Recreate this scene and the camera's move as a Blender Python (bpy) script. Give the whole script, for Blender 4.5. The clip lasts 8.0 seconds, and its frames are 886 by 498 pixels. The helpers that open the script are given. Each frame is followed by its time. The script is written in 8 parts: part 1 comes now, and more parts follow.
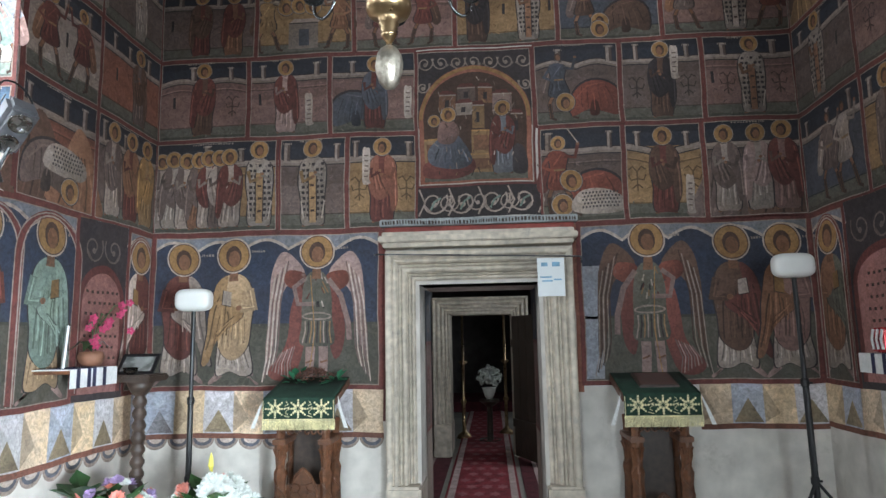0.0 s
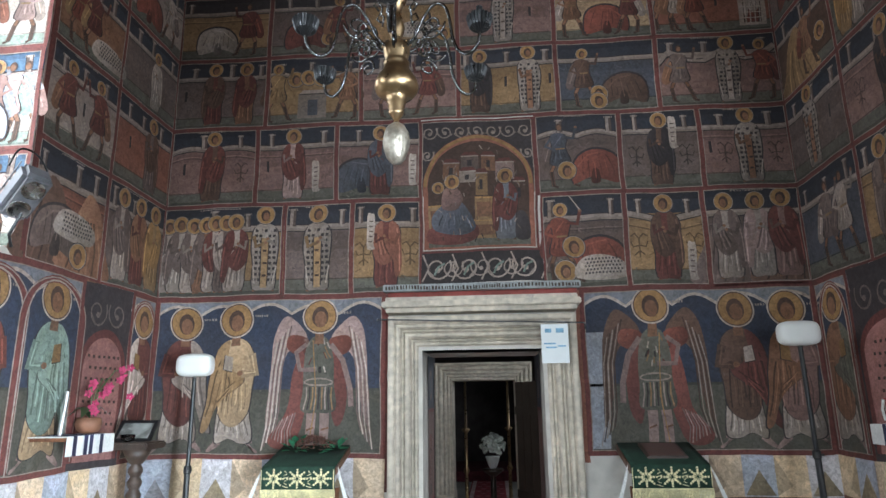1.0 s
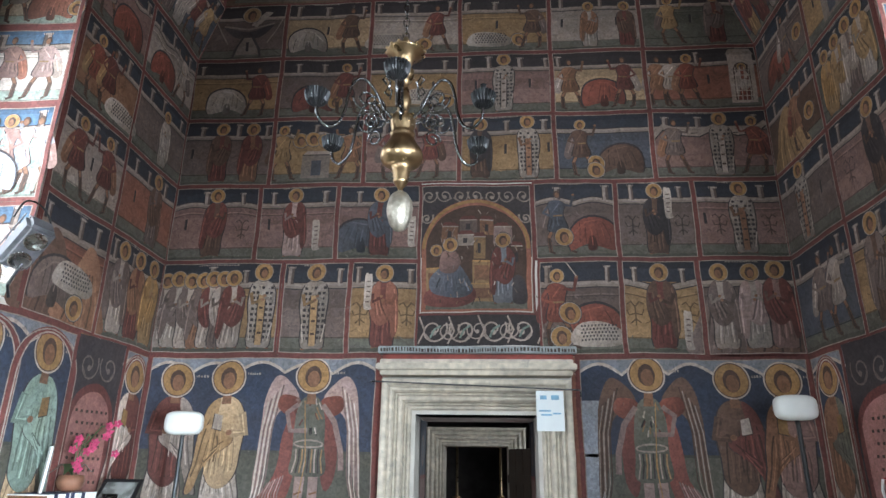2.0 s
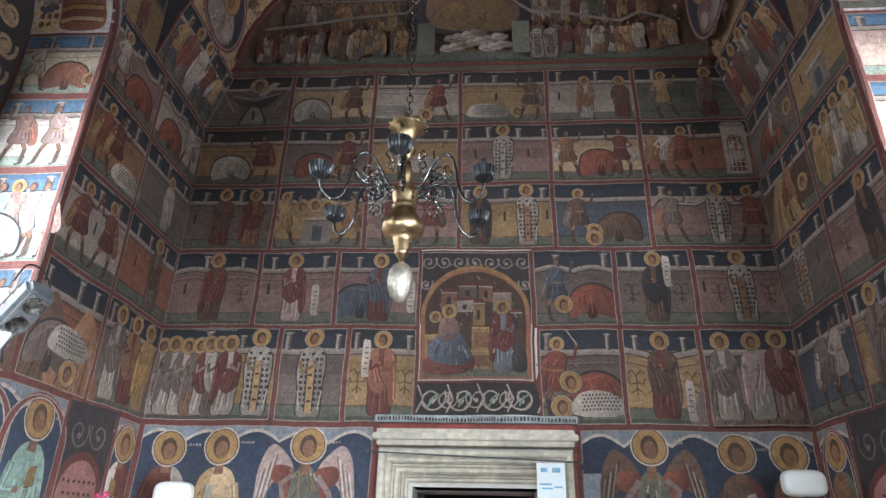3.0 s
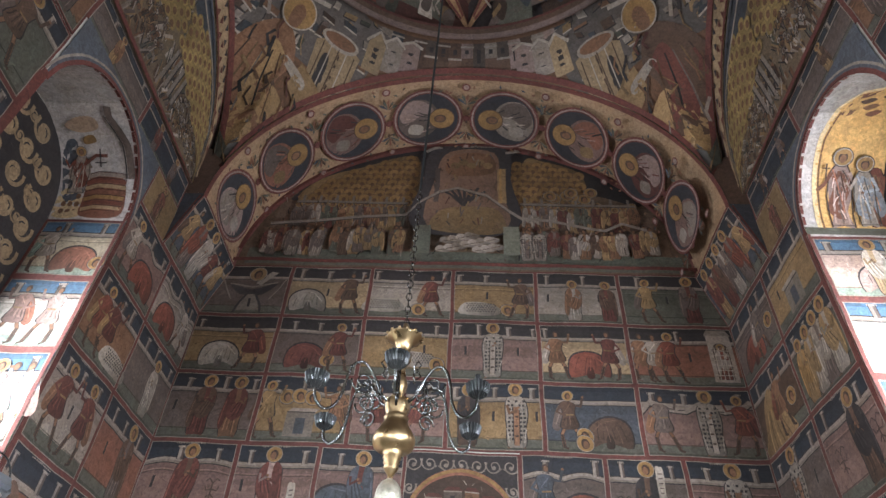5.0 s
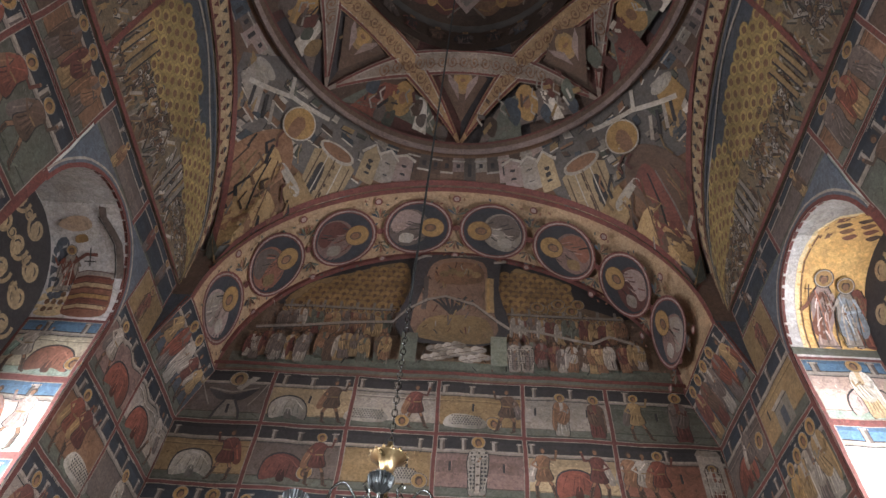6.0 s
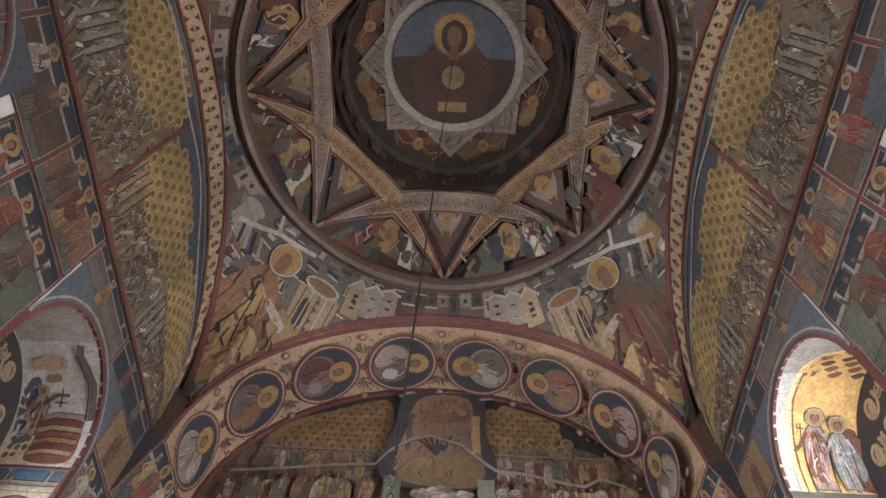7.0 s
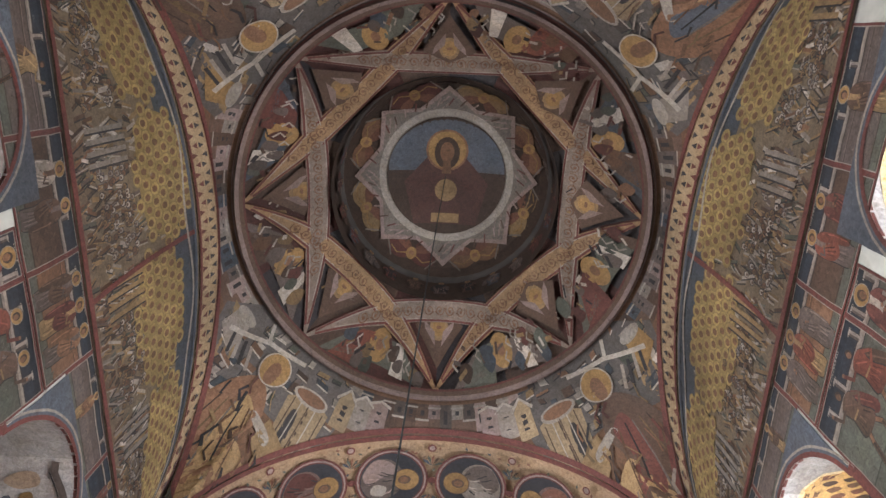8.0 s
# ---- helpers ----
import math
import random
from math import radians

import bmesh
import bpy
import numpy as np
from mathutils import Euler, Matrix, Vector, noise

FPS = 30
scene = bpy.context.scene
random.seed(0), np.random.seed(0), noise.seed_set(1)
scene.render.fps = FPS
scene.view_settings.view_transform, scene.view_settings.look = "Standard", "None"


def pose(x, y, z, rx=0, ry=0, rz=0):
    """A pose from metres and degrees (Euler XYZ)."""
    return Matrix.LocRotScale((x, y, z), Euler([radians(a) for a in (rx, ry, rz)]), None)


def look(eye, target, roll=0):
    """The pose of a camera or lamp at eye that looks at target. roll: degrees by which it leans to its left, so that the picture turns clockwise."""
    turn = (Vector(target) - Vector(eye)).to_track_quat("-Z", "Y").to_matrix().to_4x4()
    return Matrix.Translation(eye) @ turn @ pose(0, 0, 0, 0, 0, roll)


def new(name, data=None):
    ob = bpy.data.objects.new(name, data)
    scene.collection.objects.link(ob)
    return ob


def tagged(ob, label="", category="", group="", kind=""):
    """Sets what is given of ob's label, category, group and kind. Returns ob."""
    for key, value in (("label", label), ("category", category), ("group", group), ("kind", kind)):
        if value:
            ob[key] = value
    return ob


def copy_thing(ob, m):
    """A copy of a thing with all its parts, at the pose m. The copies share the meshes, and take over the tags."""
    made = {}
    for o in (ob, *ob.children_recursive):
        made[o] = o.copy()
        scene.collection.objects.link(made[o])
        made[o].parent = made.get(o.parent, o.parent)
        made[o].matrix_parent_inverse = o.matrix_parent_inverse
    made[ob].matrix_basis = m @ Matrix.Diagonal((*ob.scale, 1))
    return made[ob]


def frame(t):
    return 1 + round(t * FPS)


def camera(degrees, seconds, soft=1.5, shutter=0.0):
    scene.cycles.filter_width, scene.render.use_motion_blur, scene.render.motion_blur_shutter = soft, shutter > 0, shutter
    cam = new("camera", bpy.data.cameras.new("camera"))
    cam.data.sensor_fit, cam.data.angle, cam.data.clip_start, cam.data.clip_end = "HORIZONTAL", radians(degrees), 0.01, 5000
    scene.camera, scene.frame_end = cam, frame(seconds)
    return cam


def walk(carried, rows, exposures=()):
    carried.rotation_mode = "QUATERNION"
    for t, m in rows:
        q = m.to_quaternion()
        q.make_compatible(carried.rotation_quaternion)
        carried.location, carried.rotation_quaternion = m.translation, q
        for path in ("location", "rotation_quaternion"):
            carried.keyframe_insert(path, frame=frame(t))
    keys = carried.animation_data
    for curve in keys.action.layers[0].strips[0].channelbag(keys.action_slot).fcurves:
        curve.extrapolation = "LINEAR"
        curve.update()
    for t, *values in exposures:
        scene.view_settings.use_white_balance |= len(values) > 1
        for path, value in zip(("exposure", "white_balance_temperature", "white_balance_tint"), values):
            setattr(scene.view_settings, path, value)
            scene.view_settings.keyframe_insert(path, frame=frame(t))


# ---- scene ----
cam = camera(69.9, 8.0)
PATH = [
    (0, (0.156, -0.154, 1.56), (0.012, 1.822, 1.832), -1.1),
    (0.5, (0.156, -0.169, 1.571), (0.009, 1.794, 1.923), -0.9),
    (1, (0.153, -0.177, 1.579), (0.006, 1.762, 2.045), -0.8),
    (1.5, (0.149, -0.196, 1.585), (0.009, 1.719, 2.145), 0.2),
    (3, (0.142, -0.224, 1.608), (0.015, 1.589, 2.442), 1.3),
    (3.5, (0.142, -0.24, 1.621), (0.021, 1.518, 2.567), 1.6),
    (4, (0.139, -0.269, 1.63), (0.025, 1.405, 2.719), 2.2),
    (4.5, (0.13, -0.283, 1.64), (0.023, 1.305, 2.851), 3.0),
    (6, (0.113, -0.327, 1.663), (0.047, 0.928, 3.219), 5.0),
    (6.5, (0.108, -0.335, 1.677), (0.062, 0.762, 3.348), 4.8),
    (7, (0.097, -0.387, 1.685), (0.065, 0.525, 3.465), 4.1),
    (7.5, (0.091, -0.421, 1.686), (0.077, 0.331, 3.539), 3.4),
    (8, (0.129, -0.46, 1.679), (0.1, 0.149, 3.584), 5.1),
]
walk(cam, [(t, look(eye, target, roll)) for t, eye, target, roll in PATH],
     exposures=[(0.0, -1.29, 6150, 6), (1.5, -1.02, 6060, 6), (3.0, -0.78, 6080, 6), (4.5, -0.38, 6180, 6), (6.5, 0.0, 6420, 7), (8.0, 0.6, 6300, 6)])

# ---------------- light ----------------
world = bpy.data.worlds.new("sky")
scene.world = world
world.use_nodes = True
wn = world.node_tree
sky = wn.nodes.new("ShaderNodeTexSky")
sky.sky_type, sky.sun_disc = "NISHITA", False
sky.sun_elevation, sky.sun_rotation = radians(38), radians(250)
wn.nodes["Background"].inputs[1].default_value = 0.15
wn.links.new(sky.outputs[0], wn.nodes["Background"].inputs[0])

sun = new("sun", bpy.data.lights.new("sun", "SUN"))
sun.data.energy, sun.data.angle, sun.data.color = 1.0, radians(12), (1, 0.96, 0.9)
sun.matrix_world = look((-6, -4, 9), (0, 1, 2))

HX, Y0, Y1, CY = 2.7, -2.4, 5.0, 1.3          # half width, east wall, west wall, middle of the bay
NICHES = ((2.675, 0.675), (-0.075, 0.675))    # window niches along the side walls: middle, half width
DEEP = 0.66                                    # depth of the niches


def area_lamp(name, eye, target, power, size=(0.8, 1.7), spread=180):
    """One area lamp: daylight through a window opening, or added fill."""
    d = bpy.data.lights.new(name, "AREA")
    d.shape, d.size, d.size_y, d.energy, d.color, d.spread = "RECTANGLE", size[0], size[1], power, (0.90, 0.955, 1.0), radians(spread)
    ob = new(name, d)
    ob.matrix_world = look(eye, target)
    return ob


WX = HX + DEEP - 0.08
for sgn, near, rear, aim in ((-1, 108.0, 122.0, (-1.0, 3.7, 3.5)), (1, 124.0, 118.0, (2.4, 3.55, 4.3))):
    area_lamp("window_or_fill_light", (sgn * WX, NICHES[0][0] - 0.05, 3.6), aim, near, spread=140)
    area_lamp("window_or_fill_light", (sgn * WX, NICHES[1][0] - 0.05, 3.3), (-sgn * 1.5, 1.6, 6.6), rear, spread=150)
# two low fill lamps added at the windowless end wall behind
for x in (1.35, -1.35):
    area_lamp("window_or_fill_light", (x, Y0 + 0.03, 1.4), (x * 0.6, 4.8, 0.3), 82.0, spread=70).data.color = (0.86, 0.94, 1.0)
# low fill lamp added at the right rear; no doorway is built there
area_lamp("side_fill_light", (2.62, -1.75, 1.0), (-2.7, 3.9, 0.5), 290.0, (0.9, 1.9), 48).data.color = (0.84, 0.93, 1.0)
# fill lamp added in the small chamber, whose walls have no window
area_lamp("window_or_fill_light", (1.97, 6.9, 1.9), (-0.5, 6.3, 0.5), 120.0, spread=160)
# fill lamp added in the far room, which has no window built
area_lamp("window_or_fill_light", (2.46, 11.2, 2.0), (-1.0, 10.2, 0.4), 60.0, spread=160)

# ---------------- materials ----------------


def material(name, rough=0.8, metal=0.0):
    m = bpy.data.materials.new(name)
    m.use_nodes = True
    b = m.node_tree.nodes["Principled BSDF"]
    b.inputs["Roughness"].default_value, b.inputs["Metallic"].default_value = rough, metal
    return m, m.node_tree.nodes, m.node_tree.links, b


def tex(n, l, kind, scale, **kw):
    co = n.new("ShaderNodeTexCoord")
    t = n.new("ShaderNodeTex" + kind)
    t.inputs["Scale"].default_value = scale
    for k, v in kw.items():
        t.inputs[k].default_value = v
    l.new(co.outputs["Object"], t.inputs["Vector"])
    return t


def ramp(n, l, src, lo, hi, a, b):
    r = n.new("ShaderNodeMapRange")
    for i, v in enumerate((lo, hi, a, b)):
        r.inputs[i + 1].default_value = v
    l.new(src, r.inputs[0])
    return r.outputs[0]


def mix(n, l, kind, fac, a, b):
    m = n.new("ShaderNodeMix")
    m.data_type, m.blend_type = "RGBA", kind
    for i, v in ((0, fac), (6, a), (7, b)):
        if hasattr(v, "is_output"):
            l.new(v, m.inputs[i])
        else:
            m.inputs[i].default_value = v if i == 0 else (*v[:3], 1)
    return m.outputs[2]


def bumped(n, l, b, src, strength, dist):
    u = n.new("ShaderNodeBump")
    u.inputs["Strength"].default_value, u.inputs["Distance"].default_value = strength, dist
    l.new(src, u.inputs["Height"])
    l.new(u.outputs[0], b.inputs["Normal"])


def plain(name, colour, rough=0.7, metal=0.0, grain=18.0, amount=0.25, bump=0.15, wear=None):
    """A surface of one colour with fine grain, wider stains and slight relief."""
    m, n, l, b = material(name, rough, metal)
    fine = tex(n, l, "Noise", grain, Detail=6.0)
    wide = tex(n, l, "Noise", grain * 0.13, Detail=4.0)
    f = ramp(n, l, fine.outputs[0], 0.3, 0.7, 1 - amount, 1 + amount)
    w = ramp(n, l, wide.outputs[0], 0.35, 0.7, 1 - amount, 1 + amount * 0.7)
    c = mix(n, l, "MULTIPLY", 1.0, colour, f)
    c = mix(n, l, "MULTIPLY", 1.0, c, w)
    if wear:
        spots = tex(n, l, "Noise", grain * 0.4, Detail=8.0, Roughness=0.7)
        c = mix(n, l, "MIX", ramp(n, l, spots.outputs[0], 0.58, 0.66, 0, 0.75), c, wear)
    l.new(c, b.inputs["Base Color"])
    l.new(ramp(n, l, fine.outputs[0], 0.2, 0.8, max(rough - 0.12, 0.02), min(rough + 0.12, 1)), b.inputs["Roughness"])
    bumped(n, l, b, fine.outputs[0], bump, 0.01)
    return m


def fresco_material():
    """Lime paint: the pigment of each painted form, with brush strokes, soot, cracks and bare spots."""
    m, n, l, b = material("fresco_paint", 0.82)
    a = n.new("ShaderNodeAttribute")
    a.attribute_name = "paint"
    stroke = tex(n, l, "Noise", 26.0, Detail=5.0, Roughness=0.65, Distortion=1.2)
    soot = tex(n, l, "Noise", 1.1, Detail=5.0, Roughness=0.6)
    tint = tex(n, l, "Noise", 7.0, Detail=4.0)
    cells = n.new("ShaderNodeTexVoronoi")
    cells.feature = "DISTANCE_TO_EDGE"
    cells.inputs["Scale"].default_value = 15.0
    co, warp = n.new("ShaderNodeTexCoord"), tex(n, l, "Noise", 9.0, Detail=3.0)
    add = n.new("ShaderNodeMixRGB")
    add.blend_type, add.inputs[0].default_value = "LINEAR_LIGHT", 0.08
    l.new(co.outputs["Object"], add.inputs[1])
    l.new(warp.outputs[1], add.inputs[2])
    l.new(add.outputs[0], cells.inputs["Vector"])
    c = mix(n, l, "MULTIPLY", 1.0, a.outputs["Color"], ramp(n, l, stroke.outputs[0], 0.3, 0.72, 0.62, 1.36))
    c = mix(n, l, "MULTIPLY", 1.0, c, ramp(n, l, cells.outputs[0], 0.0, 0.05, 0.84, 1.02))
    c = mix(n, l, "MULTIPLY", 1.0, c, ramp(n, l, soot.outputs[0], 0.3, 0.7, 0.64, 1.22))
    c = mix(n, l, "OVERLAY", ramp(n, l, tint.outputs[0], 0.4, 0.7, 0.0, 0.35), c, (0.42, 0.36, 0.26))
    glaze = tex(n, l, "Noise", 3.2, Detail=9.0, Roughness=0.7, Distortion=0.6)
    c = mix(n, l, "MIX", ramp(n, l, glaze.outputs[0], 0.35, 0.68, 0.0, 0.16), c, (0.085, 0.066, 0.058))
    streak = tex(n, l, "Noise", 60.0, Detail=3.0, Distortion=2.5)
    c = mix(n, l, "MULTIPLY", 1.0, c, ramp(n, l, streak.outputs[0], 0.3, 0.7, 0.9, 1.1))
    bare = tex(n, l, "Noise", 4.5, Detail=10.0, Roughness=0.74)
    c = mix(n, l, "MIX", ramp(n, l, bare.outputs[0], 0.65, 0.72, 0.0, 0.3), c, (0.36, 0.34, 0.31))
    c = mix(n, l, "MULTIPLY", 1.0, c, (1.10, 0.95, 0.91))
    l.new(c, b.inputs["Base Color"])
    bumped(n, l, b, stroke.outputs[0], 0.12, 0.01)
    return m


FRESCO = fresco_material()
PLASTER = plain("lime_plaster", (0.62, 0.58, 0.53), 0.9, grain=6, amount=0.16, bump=0.35, wear=(0.46, 0.42, 0.37))
STONE = plain("carved_limestone", (0.58, 0.51, 0.42), 0.72, grain=16, amount=0.24, bump=0.4, wear=(0.36, 0.33, 0.29))
PAVING = plain("floor_stone", (0.28, 0.26, 0.23), 0.6, grain=6, amount=0.2)
# dark plaster: backs the vault paint and darkens the far room
DARKWALL = plain("dark_plaster", (0.10, 0.085, 0.08), 0.9, grain=5, amount=0.3)
BRASS = plain("aged_brass", (0.46, 0.32, 0.18), 0.32, 1.0, grain=30, amount=0.18, bump=0.05)
IRON = plain("black_iron", (0.055, 0.055, 0.058), 0.33, 0.8, grain=40, amount=0.3)
SILVER = plain("engraved_silver", (0.46, 0.41, 0.34), 0.45, 0.85, grain=60, amount=0.3, bump=0.5)
BLACK = plain("black_steel", (0.010, 0.010, 0.011), 0.5, 0.0, grain=30)
LAMPWHITE = plain("frosted_plastic", (0.82, 0.81, 0.78), 0.45, grain=6, amount=0.06, bump=0.02)
WOOD = plain("carved_walnut", (0.135, 0.055, 0.026), 0.42, grain=24, amount=0.4, bump=0.5)
DARKWOOD = plain("dark_wood", (0.05, 0.032, 0.024), 0.45, grain=24, amount=0.35)
VELVET = plain("green_velvet", (0.018, 0.05, 0.032), 0.95, grain=60, amount=0.3, bump=0.3)
GREENEDGE = plain("green_cloth", (0.03, 0.16, 0.075), 0.9, grain=60, amount=0.3)
GOLD = plain("gold_thread", (0.74, 0.67, 0.40), 0.5, 0.15, grain=90, amount=0.3, bump=0.4)
PAPER = plain("paper", (0.80, 0.83, 0.84), 0.9, grain=5, amount=0.04, bump=0.02)
INK = plain("blue_ink", (0.25, 0.45, 0.62), 0.9, grain=20)
PETAL = plain("white_petals", (0.78, 0.80, 0.76), 0.8, grain=40, amount=0.12)
PINK = plain("magenta_petals", (0.42, 0.045, 0.12), 0.7, grain=40, amount=0.2)
ROSE = plain("salmon_petals", (0.80, 0.30, 0.24), 0.7, grain=40, amount=0.2)
LILAC = plain("lilac_petals", (0.42, 0.30, 0.52), 0.7, grain=40, amount=0.2)
LEAF = plain("leaf_green", (0.05, 0.12, 0.035), 0.5, grain=20, amount=0.35)
YELLOW = plain("yellow_bud", (0.72, 0.62, 0.12), 0.7, grain=20)
TERRA = plain("terracotta", (0.22, 0.10, 0.06), 0.6, grain=14)
LINEN = plain("white_linen", (0.75, 0.74, 0.72), 0.9, grain=80, amount=0.12, bump=0.3)
NAVYCLOTH = plain("dark_stripe", (0.03, 0.03, 0.07), 0.9, grain=80, amount=0.3)
RUG = plain("red_carpet", (0.22, 0.025, 0.035), 0.95, grain=70, amount=0.35, bump=0.5)
RUGPALE = plain("pale_carpet_pile", (0.46, 0.34, 0.32), 0.95, grain=70, amount=0.3, bump=0.5)
RUGDARK = plain("dark_carpet_pile", (0.09, 0.015, 0.022), 0.95, grain=70, amount=0.35, bump=0.5)
CABLE = plain("black_cable", (0.01, 0.01, 0.011), 0.6)
m, n, l, b = material("window_glass", 0.12)
b.inputs["Transmission Weight"].default_value, b.inputs["Base Color"].default_value = 1.0, (0.9, 0.95, 0.95, 1)
GLASS = m

# ---------------- building helpers ----------------


def mesh_object(name, verts, faces, mat, parent=None, label="", smooth=False):
    me = bpy.data.meshes.new(name)
    me.from_pydata(verts, [], faces)
    me.materials.append(mat)
    if smooth:
        me.shade_smooth()
    ob = new(name, me)
    ob.parent = parent
    if label:
        ob["label"] = label
    return ob


def part(name, bm, mat, parent=None, label="", smooth=False):
    bmesh.ops.recalc_face_normals(bm, faces=bm.faces)
    me = bpy.data.meshes.new(name)
    bm.to_mesh(me)
    bm.free()
    me.materials.append(mat)
    if smooth:
        me.shade_smooth()
    ob = new(name, me)
    ob.parent = parent
    if label:
        ob["label"] = label
    return ob


def thing(name, at, label, category, group=""):
    ob = new(name)
    ob.empty_display_size = 0.1
    ob.location = at
    return tagged(ob, label, category, group)


def structure(ob, label, category):
    return tagged(ob, label, category, kind="structure")


def add_box(bm, x0, x1, y0, y1, z0, z1, bevel=0.0):
    r = bmesh.ops.create_cube(bm, size=1.0)
    for v in r["verts"]:
        v.co = ((x0 + x1) / 2 + v.co.x * (x1 - x0), (y0 + y1) / 2 + v.co.y * (y1 - y0), (z0 + z1) / 2 + v.co.z * (z1 - z0))
    if bevel:
        edges = list({e for v in r["verts"] for e in v.link_edges})
        bmesh.ops.bevel(bm, geom=edges, offset=bevel, segments=2, affect="EDGES")
    return r["verts"]


def box(name, x0, x1, y0, y1, z0, z1, mat, parent=None, bevel=0.0, label=""):
    bm = bmesh.new()
    add_box(bm, x0, x1, y0, y1, z0, z1, bevel)
    return part(name, bm, mat, parent, label)


def lathe(bm, profile, segs=20, at=(0, 0, 0), lobes=0, depth=0.0):
    """A turned form from (radius, height) pairs; lobes flute it."""
    rings = []
    for r, z in profile:
        ring = []
        for k in range(segs):
            a = 2 * math.pi * k / segs
            q = r * (1 + depth * math.cos(lobes * a)) if lobes else r
            ring.append(bm.verts.new((at[0] + q * math.cos(a), at[1] + q * math.sin(a), at[2] + z)))
        rings.append(ring)
    for p, q in zip(rings, rings[1:]):
        for k in range(segs):
            bm.faces.new((p[k], p[(k + 1) % segs], q[(k + 1) % segs], q[k]))
    bm.faces.new(rings[0][::-1])
    bm.faces.new(rings[-1])


def tube(bm, pts, r, segs=8):
    pts = [Vector(p) for p in pts]
    rings = []
    for i, p in enumerate(pts):
        d = (pts[min(i + 1, len(pts) - 1)] - pts[max(i - 1, 0)]).normalized()
        side = d.cross(Vector((0.13, 0.31, 1) if abs(d.z) < 0.93 else (1, 0.2, 0))).normalized()
        up = side.cross(d)
        q = r[i] if isinstance(r, (list, tuple)) else r
        rings.append([bm.verts.new(p + (side * math.cos(2 * math.pi * k / segs) + up * math.sin(2 * math.pi * k / segs)) * q) for k in range(segs)])
    for a, c in zip(rings, rings[1:]):
        for k in range(segs):
            bm.faces.new((a[k], a[(k + 1) % segs], c[(k + 1) % segs], c[k]))
    bm.faces.new(rings[0][::-1])
    bm.faces.new(rings[-1])


# ---------------- painted surfaces ----------------
C = dict(
    n=(0.026, 0.034, 0.050), g=(0.128, 0.106, 0.098), p=(0.205, 0.140, 0.128), o=(0.270, 0.192, 0.100), y=(0.315, 0.205, 0.085),
    m=(0.112, 0.042, 0.036), r=(0.165, 0.058, 0.042), w=(0.500, 0.475, 0.435), e=(0.100, 0.112, 0.094), b=(0.092, 0.060, 0.045),
    d=(0.030, 0.028, 0.032), t=(0.200, 0.300, 0.270), c=(0.380, 0.300, 0.190), R=(0.132, 0.044, 0.040), l=(0.250, 0.300, 0.360),
    f=(0.200, 0.115, 0.070), u=(0.310, 0.245, 0.235), s=(0.065, 0.080, 0.105), h=(0.300, 0.275, 0.250), q=(0.215, 0.100, 0.070),
)


def tone(c, k):
    c = C[c] if isinstance(c, str) else c
    return tuple(min(x * k, 0.85) for x in c)


